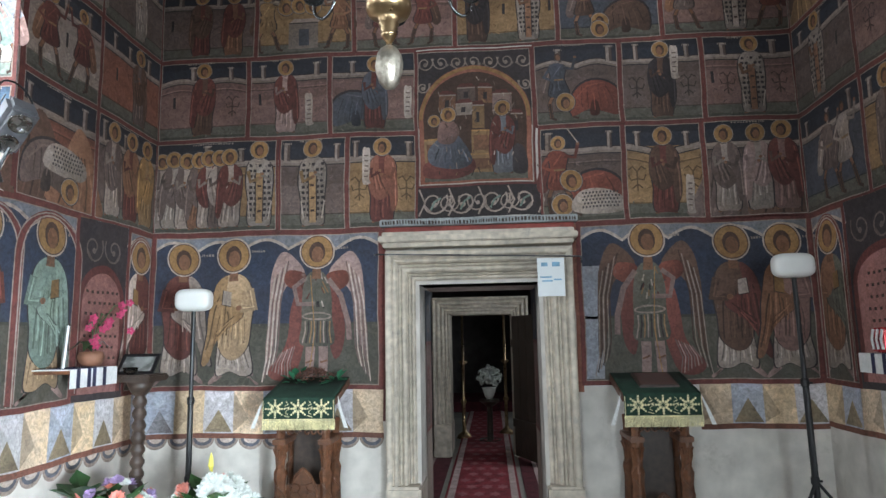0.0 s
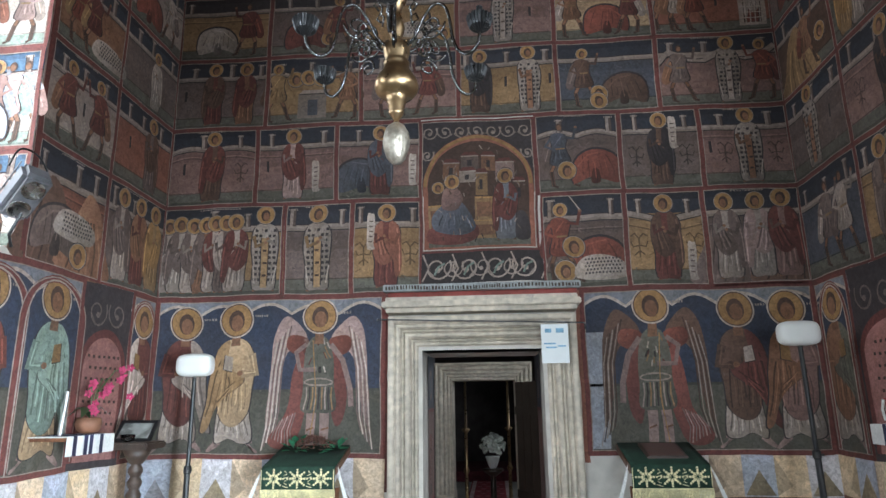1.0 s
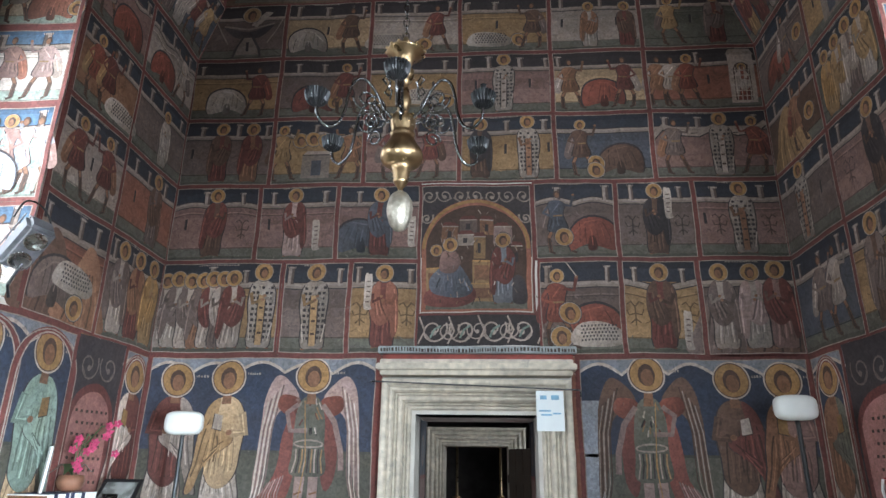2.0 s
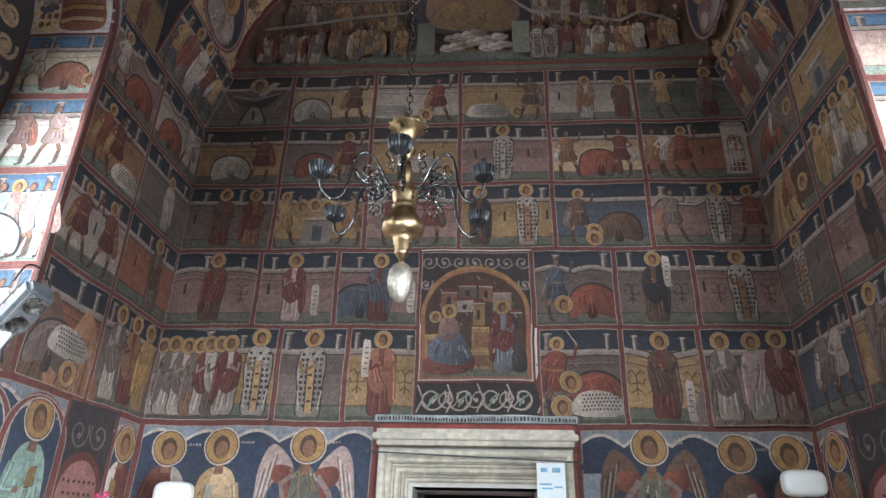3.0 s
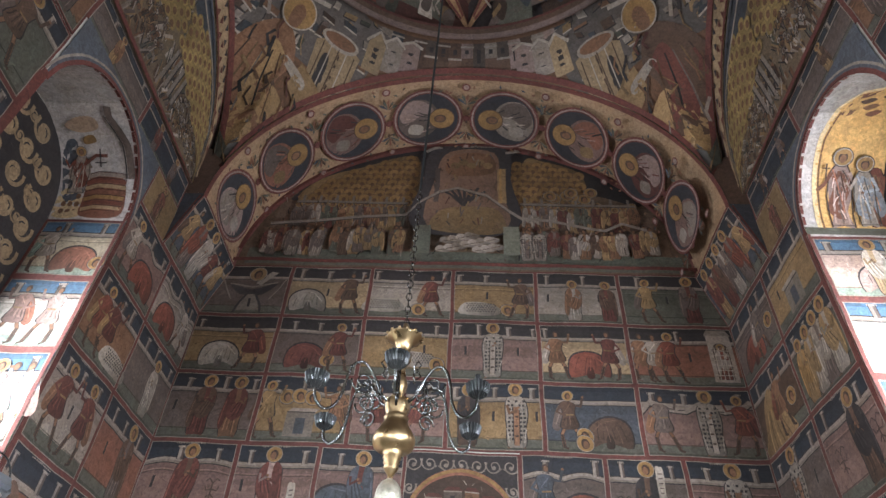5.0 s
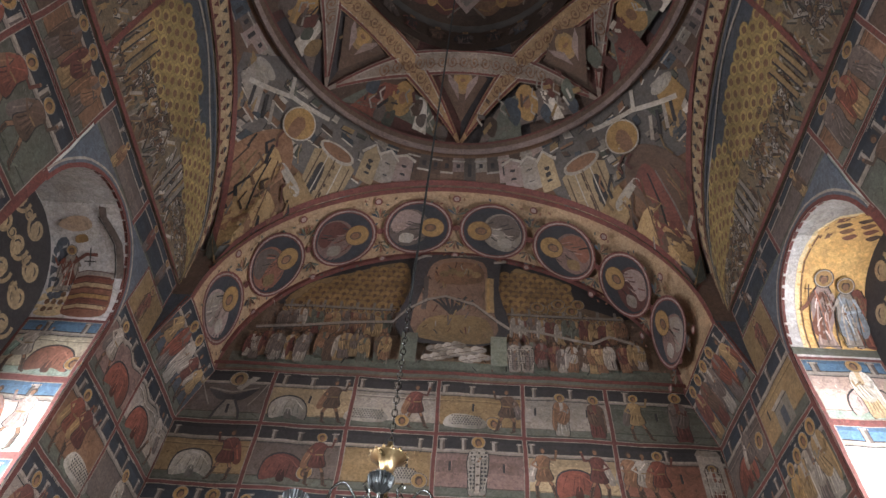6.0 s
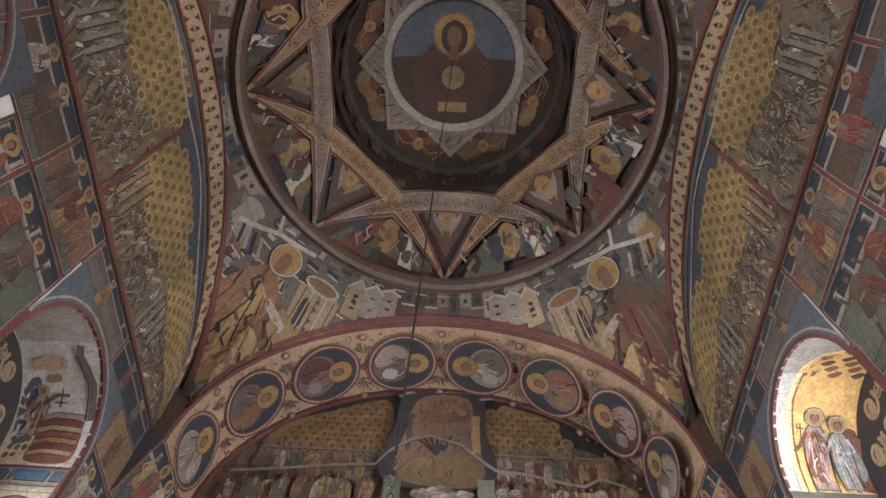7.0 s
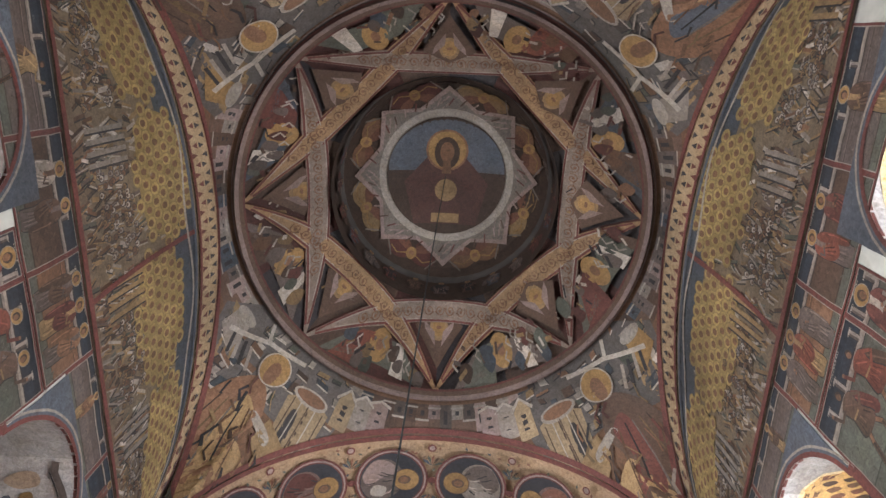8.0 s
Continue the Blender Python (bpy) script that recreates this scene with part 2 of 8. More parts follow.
class Paint:
    """Collects flat painted forms on a surface; each later form lies a hair above the earlier ones."""

    def __init__(self, surf, curved=False, lift=0.004, seed=0, gap=None, vs=1.0):
        self.s, self.curved, self.lift, self.k, self.gap, self.vs = surf, curved, lift, 0, gap or (0.00015 if curved else 0.00004), vs
        self.v, self.f, self.c = [], [], []
        self.rnd = random.Random(seed)

    def level(self):
        self.k += 1
        return self.lift + self.gap * self.k

    def put(self, u, v, d):
        if not self.curved:
            # the unsteady line of a hand
            u, v = u + 0.004 * math.sin(7.3 * v + 3.1 * u) + 0.0022 * math.sin(23 * v + 1.7), v + 0.005 * math.sin(5.9 * u + 2.3 * v) + 0.0022 * math.sin(19 * u)
        self.v.append(self.s(u, v, d))
        return len(self.v) - 1

    def poly(self, pts, col, form=0.0):
        d = self.level()
        col = tone(col, self.rnd.uniform(0.88, 1.12))
        if not self.curved:
            fine = []
            for (a, c), (e, g) in zip(pts, pts[1:] + pts[:1]):
                k = max(1, int(math.hypot(e - a, g - c) / 0.11))
                fine += [(a + (e - a) * i / k, c + (g - c) * i / k) for i in range(k)]
            self.f.append([self.put(u, v, d) for u, v in fine])
            if form:
                # rounded forms: lighter to one shoulder, deeper to the hem
                cu, cv = sum(p[0] for p in fine) / len(fine), sum(p[1] for p in fine) / len(fine)
                size = max(math.hypot(p[0] - cu, p[1] - cv) for p in fine) or 1
                self.c.append([tone(col, 1 + form * (0.45 * (v - cv) - 0.75 * (u - cu)) / size) for u, v in fine])
            else:
                self.c.append(col)
            return
        dense = []
        for (a, c), (e, g) in zip(pts, pts[1:] + pts[:1]):
            k = max(1, int(math.hypot(e - a, (g - c) * self.vs) / 0.08))
            dense += [(a + (e - a) * i / k, c + (g - c) * i / k) for i in range(k)]
        cu, cv = sum(p[0] for p in dense) / len(dense), sum(p[1] for p in dense) / len(dense)
        size = max(math.hypot(p[0] - cu, (p[1] - cv) * self.vs) for p in dense)
        rings = 1 + int(size / 0.1)
        last = None
        for r in range(1, rings + 1):
            ring = [self.put(cu + (p[0] - cu) * r / rings, cv + (p[1] - cv) * r / rings, d) for p in dense]
            m = len(ring)
            if last is None:
                mid = self.put(cu, cv, d)
                fs = [(mid, ring[i], ring[(i + 1) % m]) for i in range(m)]
            else:
                fs = [(last[i], ring[i], ring[(i + 1) % m], last[(i + 1) % m]) for i in range(m)]
            self.f += fs
            self.c += [col] * len(fs)
            last = ring

    def blob(self, pts, col, n=4):
        """A form with a flowing outline through the given corners."""
        out, m = [], len(pts)
        for i in range(m):
            a, b, c, d = (pts[(i + k - 1) % m] for k in range(4))
            for q in range(n):
                t = q / n
                out.append(tuple(0.5 * (2 * b[j] + (c[j] - a[j]) * t + (2 * a[j] - 5 * b[j] + 4 * c[j] - d[j]) * t * t + (3 * b[j] - a[j] - 3 * c[j] + d[j]) * t ** 3) for j in (0, 1)))
        self.poly(out, col, 0.5)

    def rect(self, u0, u1, v0, v1, col):
        if self.curved:
            d, col = self.level(), tone(col, 1)
            nu, nv = max(1, int(abs(u1 - u0) / 0.08)), max(1, int(abs(v1 - v0) * self.vs / 0.08))
            g = [[self.put(u0 + (u1 - u0) * i / nu, v0 + (v1 - v0) * j / nv, d) for i in range(nu + 1)] for j in range(nv + 1)]
            for j in range(nv):
                for i in range(nu):
                    self.f.append((g[j][i], g[j][i + 1], g[j + 1][i + 1], g[j + 1][i]))
                    self.c.append(col)
        else:
            self.poly([(u0, v0), (u1, v0), (u1, v1), (u0, v1)], col)

    def disc(self, u, v, ru, rv, col, n=18, a0=0.0, a1=2 * math.pi):
        full = abs(a1 - a0 - 2 * math.pi) < 1e-6
        k = n if full else n + 1
        self.poly([(u + ru * math.cos(a0 + (a1 - a0) * i / n), v + rv * math.sin(a0 + (a1 - a0) * i / n)) for i in range(k)], col)

    def line(self, pts, w, col):
        if self.curved:
            fine = []
            for (a, c), (e, g) in zip(pts, pts[1:]):
                k = max(1, int(math.hypot(e - a, (g - c) * self.vs) / 0.1))
                fine += [(a + (e - a) * i / k, c + (g - c) * i / k) for i in range(k)]
            pts = fine + [pts[-1]]
        d, col = self.level(), tone(col, self.rnd.uniform(0.9, 1.1))
        row = []
        for i, (u, v) in enumerate(pts):
            a, c = pts[max(i - 1, 0)], pts[min(i + 1, len(pts) - 1)]
            dx, dy = c[0] - a[0], c[1] - a[1]
            q = math.hypot(dx, dy) or 1
            row.append((self.put(u - dy / q * w / 2, v + dx / q * w / 2, d), self.put(u + dy / q * w / 2, v - dx / q * w / 2, d)))
        for (a, c), (e, g) in zip(row, row[1:]):
            self.f.append((a, c, g, e))
            self.c.append(col)

    def robe(self, u, v, h, col, over=None, halo="y", check=False, lean=0.0, wide=1.0, short=False):
        """A draped upright form under a round disc."""
        w = 0.132 * h * wide
        if short:
            for s in (-1, 1):
                self.line([(u + s * w * self.rnd.uniform(0.5, 1.2), v), (u + s * w * 0.45, v + 0.16 * h), (u + s * w * 0.3, v + 0.36 * h)], 0.034 * h, tone("f", self.rnd.uniform(0.6, 1.2)))
            if over:
                s = self.rnd.choice((-1, 1))
                self.blob([(u + s * w * 0.4, v + 0.7 * h), (u + s * w * 1.5, v + 0.6 * h), (u + s * w * 2.1, v + 0.36 * h), (u + s * w * 1.3, v + 0.42 * h), (u + s * w * 0.6, v + 0.4 * h)], over, 3)
            u, v, h, lean = u + lean * 0.2 * h, v + 0.24 * h, h * 0.76, lean * 0.8
        L = lambda k: u + lean * h * k
        j = [self.rnd.uniform(0.7, 1.25) for _ in range(6)]
        flare, g = self.rnd.random() < 0.5, self.rnd.choice((-1, 1))
        if flare and over:
            self.blob([(L(0.75) + g * w * 0.4, v + 0.76 * h), (L(0.6) + g * w * 1.4, v + 0.6 * h), (L(0.3) + g * w * self.rnd.uniform(1.5, 2.3), v + 0.3 * h), (L(0.1) + g * w * self.rnd.uniform(1.2, 1.9), v + self.rnd.uniform(0.08, 0.2) * h), (L(0.3) + g * w * 0.7, v + 0.35 * h)], tone(over, 0.85), 3)
        self.blob([(L(0) - w * 0.95 * j[0], v), (L(0), v + 0.02 * h), (L(0) + w * 0.9 * j[1], v), (L(0.2) + w * 0.8 * j[5], v + 0.22 * h), (L(0.4) + w * 1.1 * j[2], v + 0.42 * h), (L(0.7) + w * 0.95, v + 0.66 * h),
                   (L(0.8) + w * 0.4, v + 0.8 * h), (L(0.8) - w * 0.4, v + 0.8 * h), (L(0.7) - w * 0.95, v + 0.68 * h), (L(0.4) - w * 1.15 * j[3], v + 0.38 * h), (L(0.2) - w * 0.75 * j[4], v + 0.18 * h)], col, 3)
        if over:
            self.blob([(L(0.3) - w * 1.15, v + 0.24 * h), (L(0.25) + w * 0.2 * j[4], v + 0.10 * h), (L(0.4) + w * 0.4, v + 0.3 * h), (L(0.5) + w * 0.95, v + 0.5 * h), (L(0.75) + w * 0.8, v + 0.72 * h), (L(0.78) - w * 0.7, v + 0.76 * h), (L(0.5) - w * 0.5, v + 0.5 * h)], over, 3)
        base = C[col] if isinstance(col, str) else col
        for i in range(3):
            q = (i - 1) * w * 0.55 + self.rnd.uniform(-0.1, 0.1) * w
            self.line([(L(0.05) + q * 1.1, v + 0.05 * h), (L(0.35) + q * 0.8, v + 0.35 * h), (L(0.62) + q * 0.7, v + 0.6 * h)], 0.02 * h, tone(base, (1.7, 0.5, 1.5)[i]))
        for s in (-1, 1):
            self.line([(L(0) + s * w * 0.95, v), (L(0.4) + s * w * 1.08, v + 0.4 * h), (L(0.7) + s * w * 0.97, v + 0.68 * h), (L(0.8) + s * w * 0.45, v + 0.8 * h)], 0.015 * h, tone(base, 0.18))
        for i in range(7 if h > 0.3 else 3):
            a, c, q = self.rnd.uniform(-0.8, 0.8) * w, self.rnd.uniform(0.12, 0.62) * h, self.rnd.uniform(-0.5, 0.5)
            self.line([(L(c / h) + a, v + c), (L(c / h) + a * 0.8 + q * w * 0.4, v + c + 0.07 * h), (L(c / h) + a * 0.6 + q * w, v + c + 0.12 * h)], 0.013 * h, tone(base, self.rnd.choice((0.25, 2.4, 0.35, 2.9))))
        if over:
            o = C[over] if isinstance(over, str) else over
            self.line([(L(0.75) - w * 0.7, v + 0.74 * h), (L(0.5), v + 0.48 * h), (L(0.3) + w * 0.3, v + 0.2 * h)], 0.014 * h, tone(o, 2.0))
            self.line([(L(0.7), v + 0.7 * h), (L(0.45) + w * 0.5, v + 0.45 * h)], 0.014 * h, tone(o, 0.4))
        # sleeves
        for s in (-1, 1):
            x, z = self.rnd.uniform(-0.3, 1.9), self.rnd.uniform(0.46, 0.74)
            sleeve = tone(over if over and s == g else col, self.rnd.choice((0.7, 1.3, 1.5)))
            self.line([(L(0.7) + s * w * 0.75, v + 0.7 * h), (L(0.55) + s * w * 1.35, v + 0.55 * h), (L(0.55) + s * w * x, v + z * h)], 0.045 * h, sleeve)
            self.disc(L(0.55) + s * w * x, v + z * h, 0.022 * h, 0.022 * h, "f", 8)
        if check:
            for a in range(5):
                for c in range(9):
                    if (a + c) % 2:
                        self.rect(L(0.3) + (a - 2.4) * w * 0.36, L(0.3) + (a - 2.0) * w * 0.36, v + (0.06 + c * 0.075) * h, v + (0.1 + c * 0.075) * h, "d")
        self.line([(L(0.1) - w, v + 0.02 * h), (L(0.1) + w, v + 0.02 * h)], 0.016 * h, tone(base, 0.45))
        if halo:
            r = 0.098 * h * (1.25 if short else 1)
            self.disc(L(0.88), v + 0.885 * h, r * 1.22, r * 1.22, tone("d", 1.2))
            self.disc(L(0.88), v + 0.885 * h, r * 1.12, r * 1.12, tone("w", 0.85) if halo == "y" else "b")
            self.disc(L(0.88), v + 0.885 * h, r, r, halo)
            self.disc(L(0.88), v + 0.88 * h, r * 0.56, r * 0.66, tone("b", 0.9), 12)
            self.disc(L(0.88), v + 0.865 * h, r * 0.4, r * 0.52, "f", 12)

    def red_edge(self, u0, u1, v0, v1, w=0.02):
        for a, c, e, g in ((u0, u1, v0, v0 + w), (u0, u1, v1 - w, v1), (u0, u0 + w, v0, v1), (u1 - w, u1, v0, v1)):
            self.rect(a, c, e, g, "R")
        i, t = w * 0.9, 0.007
        for a, c, e, g in ((u0 + i, u1 - i, v0 + i, v0 + i + t), (u0 + i, u1 - i, v1 - i - t, v1 - i), (u0 + i, u0 + i + t, v0 + i, v1 - i), (u1 - i - t, u1 - i, v0 + i, v1 - i)):
            self.rect(a, c, e, g, tone("w", 0.55))

    def bars(self, u0, u1, v, h=0.014):
        """A line of writing too small to read."""
        u = u0
        while u < u1:
            w = self.rnd.uniform(0.006, 0.018)
            self.rect(u, u + w, v, v + h * self.rnd.uniform(0.7, 1.0), tone("w", 0.6))
            u += w + self.rnd.uniform(0.006, 0.012)

    def head(self, u, v, r, halo="y", s=1):
        """A plain oval before a round gilt disc."""
        if halo:
            self.disc(u, v, r * 1.14, r * 1.14, tone("d", 1.3))
            self.disc(u, v, r * 1.07, r * 1.07, tone("w", 0.6))
            self.disc(u, v, r * 1.0, r * 1.0, halo)
        self.disc(u, v - r * 0.05, r * 0.52, r * 0.68, tone("b", 0.7), 12)
        self.disc(u + s * r * 0.08, v - r * 0.18, r * 0.36, r * 0.5, "f", 12)

    def folds(self, F, rows, col, h, ks=(0.4, 1.45, 0.55, 1.6, 0.5)):
        """Broken brush lines along a drapery."""
        rd = self.rnd
        for i, pts in enumerate(rows):
            a, c = rd.uniform(0, 0.3), rd.uniform(0.6, 1.0)
            mid = lambda t: tuple((1 - t) ** 2 * pts[0][j] + 2 * t * (1 - t) * pts[1][j] + t * t * pts[2][j] for j in (0, 1))
            way = [(x + rd.uniform(-0.006, 0.006), y) for x, y in (mid(a + (c - a) * k / 4) for k in range(5))]
            self.line(F(way), rd.uniform(0.006, 0.017) * h, tone(col, ks[i % len(ks)]))

    def figure(self, x, y, h, col, over="b", kind="st", s=1, halo="y"):
        """A painted draped form, h high from foot to disc: st standing, bi checked, ac and sw striding, bow bent to the ground."""
        rd = self.rnd
        F = lambda pts: [(x + s * a * h, y + c * h) for a, c in pts]
        base, dark = tone(col, 1), tone("d", 1.0)
        if kind in ("st", "bi"):
            for g in (-1, 1):
                self.blob(F([(g * 0.03, 0.05), (g * 0.1, 0.015), (g * 0.12, 0.03), (g * 0.07, 0.07)]), tone("f", 0.7), 2)
            wide = [(-0.12, 0.05), (0.0, 0.035), (0.12, 0.05), (0.125, 0.3), (0.15, 0.5), (0.135, 0.7), (0.05, 0.79), (-0.05, 0.79), (-0.135, 0.7), (-0.15, 0.5), (-0.13, 0.3)]
            self.blob(F([(a * 1.1, c) for a, c in wide]), dark, 3)
            self.blob(F(wide), base, 3)
            if kind == "bi":
                ink = tone("d", 1.1)
                for i in range(5):
                    for j in range(10):
                        a, c = (i - 2) * 0.052 + 0.008 * (j % 2), 0.13 + 0.062 * j
                        if abs(a) < 0.125 and not (abs(a) < 0.03 and j < 8):
                            self.rect(x + a * h - 0.017 * h, x + a * h + 0.017 * h, y + c * h, y + (c + 0.032) * h, ink)
                self.poly(F([(-0.035, 0.06), (0.035, 0.06), (0.04, 0.62), (-0.04, 0.62)]), tone(over, 1.2))
                self.line(F([(-0.04, 0.08), (-0.045, 0.62)]), 0.012 * h, "d")
                self.line(F([(0.04, 0.08), (0.045, 0.62)]), 0.012 * h, "d")
                for j in range(3):
                    self.rect(x - 0.022 * h, x + 0.022 * h, y + (0.18 + 0.14 * j) * h, y + (0.205 + 0.14 * j) * h, tone("b", 0.6))
                self.line(F([(-0.1, 0.76), (0.0, 0.64), (0.1, 0.76)]), 0.045 * h, tone("w", 0.6))
                for g in (-1, 1):
                    self.line(F([(g * 0.1, 0.1), (g * 0.13, 0.3)]), 0.016 * h, tone("w", 0.7))
            else:
                self.folds(F, [[(-0.1 + 0.028 * i, 0.06), (-0.085 + 0.024 * i, 0.3), (-0.05 + 0.016 * i, 0.52)] for i in range(8)], col, h)
                self.blob(F([(-0.04, 0.79), (-0.13, 0.72), (-0.17, 0.48), (-0.17, 0.2), (-0.11, 0.14), (-0.07, 0.4), (-0.02, 0.62)]), tone(over, 0.95), 3)
                self.blob(F([(0.05, 0.79), (0.14, 0.7), (0.16, 0.5), (0.12, 0.34), (0.02, 0.27), (-0.09, 0.36), (-0.04, 0.5), (0.04, 0.6)]), over, 3)
                self.folds(F, [[(-0.06 + 0.03 * i, 0.33 - 0.01 * i), (0.01 + 0.02 * i, 0.46), (0.06 + 0.015 * i, 0.66)] for i in range(5)], over, h)
                self.line(F([(-0.155, 0.2), (-0.15, 0.48), (-0.11, 0.7)]), 0.014 * h, tone(over, 1.8))
            self.line(F([(-0.13, 0.64), (-0.1, 0.52), (0.0, 0.56)]), 0.045 * h, tone(over, 0.75))
            self.line(F([(0.13, 0.64), (0.12, 0.54), (0.03, 0.6)]), 0.04 * h, tone(col, 0.7))
            for a, c in ((0.01, 0.565), (0.03, 0.61)):
                self.disc(x + s * a * h, y + c * h, 0.02 * h, 0.018 * h, "f", 8)
            self.head(x, y + 0.885 * h, 0.1 * h, halo, s)
        elif kind in ("ac", "sw"):
            leg = tone("f", rd.uniform(0.8, 1.25))
            self.blob(F([(-0.05, 0.8), (-0.18, 0.66), (-0.26, 0.36), (-0.16, 0.3), (-0.06, 0.5)]), over, 3)
            self.line(F([(-0.2, 0.4), (-0.13, 0.6), (-0.07, 0.74)]), 0.014 * h, tone(over, 1.8))
            for pts in ([(-0.04, 0.42), (-0.12, 0.24), (-0.1, 0.03)], [(0.05, 0.42), (0.13, 0.26), (0.2, 0.04)]):
                self.line(F(pts), 0.062 * h, tone("d", 1.2))
                self.line(F(pts), 0.044 * h, leg)
                self.line(F([pts[1], pts[2], (pts[2][0] + 0.06, pts[2][1] - 0.02)]), 0.036 * h, tone("b", 0.55))
            tunic = [(-0.13, 0.36), (0.0, 0.32), (0.15, 0.37), (0.1, 0.58), (0.12, 0.75), (0.0, 0.81), (-0.11, 0.76), (-0.08, 0.58)]
            self.blob(F([(a * 1.12, c) for a, c in tunic]), dark, 3)
            self.blob(F(tunic), base, 3)
            self.folds(F, [[(-0.11 + 0.045 * i, 0.37), (-0.06 + 0.026 * i, 0.48), (-0.05 + 0.022 * i, 0.57)] for i in range(6)], col, h)
            self.line(F([(-0.08, 0.565), (0.09, 0.575)]), 0.024 * h, tone("o", 0.8))
            self.line(F([(-0.05, 0.62), (0.05, 0.76)]), 0.014 * h, tone(col, 1.8))
            self.line(F([(0.09, 0.74), (0.21, 0.72), (0.25, 0.88)]), 0.042 * h, tone(col, 0.75))
            self.line(F([(-0.09, 0.74), (-0.18, 0.62), (-0.04, 0.55)]), 0.042 * h, tone(col, 1.25))
            self.disc(x + s * 0.25 * h, y + 0.89 * h, 0.022 * h, 0.02 * h, "f", 8)
            if kind == "sw":
                self.line(F([(0.25, 0.9), (0.12, 1.08)]), 0.014 * h, tone("w", 0.8))
            self.head(x + s * 0.015 * h, y + 0.9 * h, 0.085 * h, halo if rd.random() < 0.25 else None, s)
        else:
            # bent body seen from the side, head low
            w = 0.9 * h
            G = lambda pts: [(x + s * a * w, y + c * h) for a, c in pts]
            hump = [(-0.36, 0.02), (-0.1, 0.1), (0.12, 0.06), (0.36, 0.02), (0.4, 0.26), (0.3, 0.44), (0.06, 0.52), (-0.2, 0.46), (-0.36, 0.28)]
            self.blob([(x + (p[0] - x) * 1.06, y + (p[1] - y) * 1.06) for p in G(hump)], dark, 3)
            self.blob(G(hump), base, 3)
            self.blob(G([(-0.08, 0.02), (0.06, 0.02), (0.05, 0.2), (-0.04, 0.22)]), tone(col, 0.4), 3)
            self.folds(G, [[(0.3 - 0.1 * i, 0.06), (0.3 - 0.1 * i, 0.26), (0.16 - 0.07 * i, 0.46)] for i in range(6)], col, h)
            self.line(G([(-0.3, 0.26), (-0.1, 0.44), (0.14, 0.48)]), 0.02 * h, tone(col, 1.6))
            if halo:
                self.head(x - s * 0.42 * w, y + 0.2 * h, 0.125 * h, halo, -s)

    def emblem(self, u, v, k, col):
        """A small branching wall ornament."""
        for s in (-1, 1):
            self.line([(u, v - 0.09 * k), (u, v + 0.05 * k), (u + s * 0.03 * k, v + 0.09 * k), (u + s * 0.06 * k, v + 0.07 * k)], 0.011 * k, col)
            self.line([(u, v), (u + s * 0.045 * k, v - 0.01 * k), (u + s * 0.06 * k, v + 0.03 * k)], 0.010 * k, col)
            self.line([(u, v - 0.04 * k), (u + s * 0.035 * k, v - 0.07 * k)], 0.010 * k, col)

    def picture(self, u0, u1, v0, v1, mid, items, sky="n", towers=3, ground="e", top="s", flip=False):
        """One painted scene: sky, a wall with short piers, ground, and forms from marks such as st:50:r:m (kind, place, colours)."""
        W, H, rd = u1 - u0, v1 - v0, self.rnd
        X, Y = (lambda k: u0 + W * (1 - k if flip else k)), (lambda k: v0 + H * k)
        g = -1 if flip else 1
        self.rect(u0, u1, v0, v1, mid)
        for k in range(4):
            self.rect(u0, u1, Y(0.40 + 0.09 * k), Y(0.76), tone(mid, 0.93 - 0.055 * k))
        self.rect(u0, u1, Y(0.76), v1, tone(sky, 0.95))
        self.rect(u0, u1, Y(0.9), v1, tone(sky, 0.72))
        self.rect(u0, u1, v0, Y(0.18), ground)
        self.rect(u0, u1, v0, Y(0.07), tone(ground, 0.62))
        self.line([(u0, Y(0.18)), (u1, Y(0.18))], 0.010, tone(mid, 0.45))
        n = 24
        rise = {"s": lambda t: 0.0, "w": lambda t: 0.035 * math.sin(t * 15), "a": lambda t: 0.05 * abs(math.sin(t * 2 * math.pi)) - 0.03, "v": lambda t: 0.09 * abs(2 * t - 1) - 0.06}[top]
        edge = [(X(k / n), Y(0.745 + rise(k / n))) for k in range(n + 1)]
        off = lambda d: [(a, c + d * H) for a, c in edge]
        pale = tone("h", 0.95)
        self.line(off(-0.012), 0.07 * H, tone(pale, 0.72))
        self.line(off(0.005), 0.035 * H, pale)
        self.line(off(0.027), 0.010, "d")
        self.line(off(-0.045), 0.009, "d")
        if rd.random() < 0.6:
            self.line(off(-0.135), 0.012, tone(mid, 0.5))
            self.line(off(-0.12), 0.010, tone(mid, 1.25))
        if isinstance(towers, int):
            towers = [100 * (i + 0.5 + rd.uniform(-0.2, 0.2)) / towers for i in range(towers)]
        for t in towers:
            t, hw = t / 100, rd.uniform(0.02, 0.028)
            z0, z1 = Y(0.755), Y(rd.uniform(0.9, 0.95))
            self.rect(X(t) - hw, X(t) + hw, z0, z1, tone("h", rd.uniform(0.75, 1.05)))
            self.rect(X(t) + g * hw * 0.1, X(t) + g * hw, z0, z1, tone("g", 0.75))
            self.rect(X(t) - hw * 1.35, X(t) + hw * 1.35, z1 - 0.016, z1, tone("w", 0.62))
            for s in (-1, 1):
                self.rect(X(t) + s * hw - 0.003, X(t) + s * hw + 0.003, z0, z1, "d")
        if rd.random() < 0.6:
            self.bars(u0 + W * 0.3, u0 + W * 0.62, Y(0.955), 0.012)
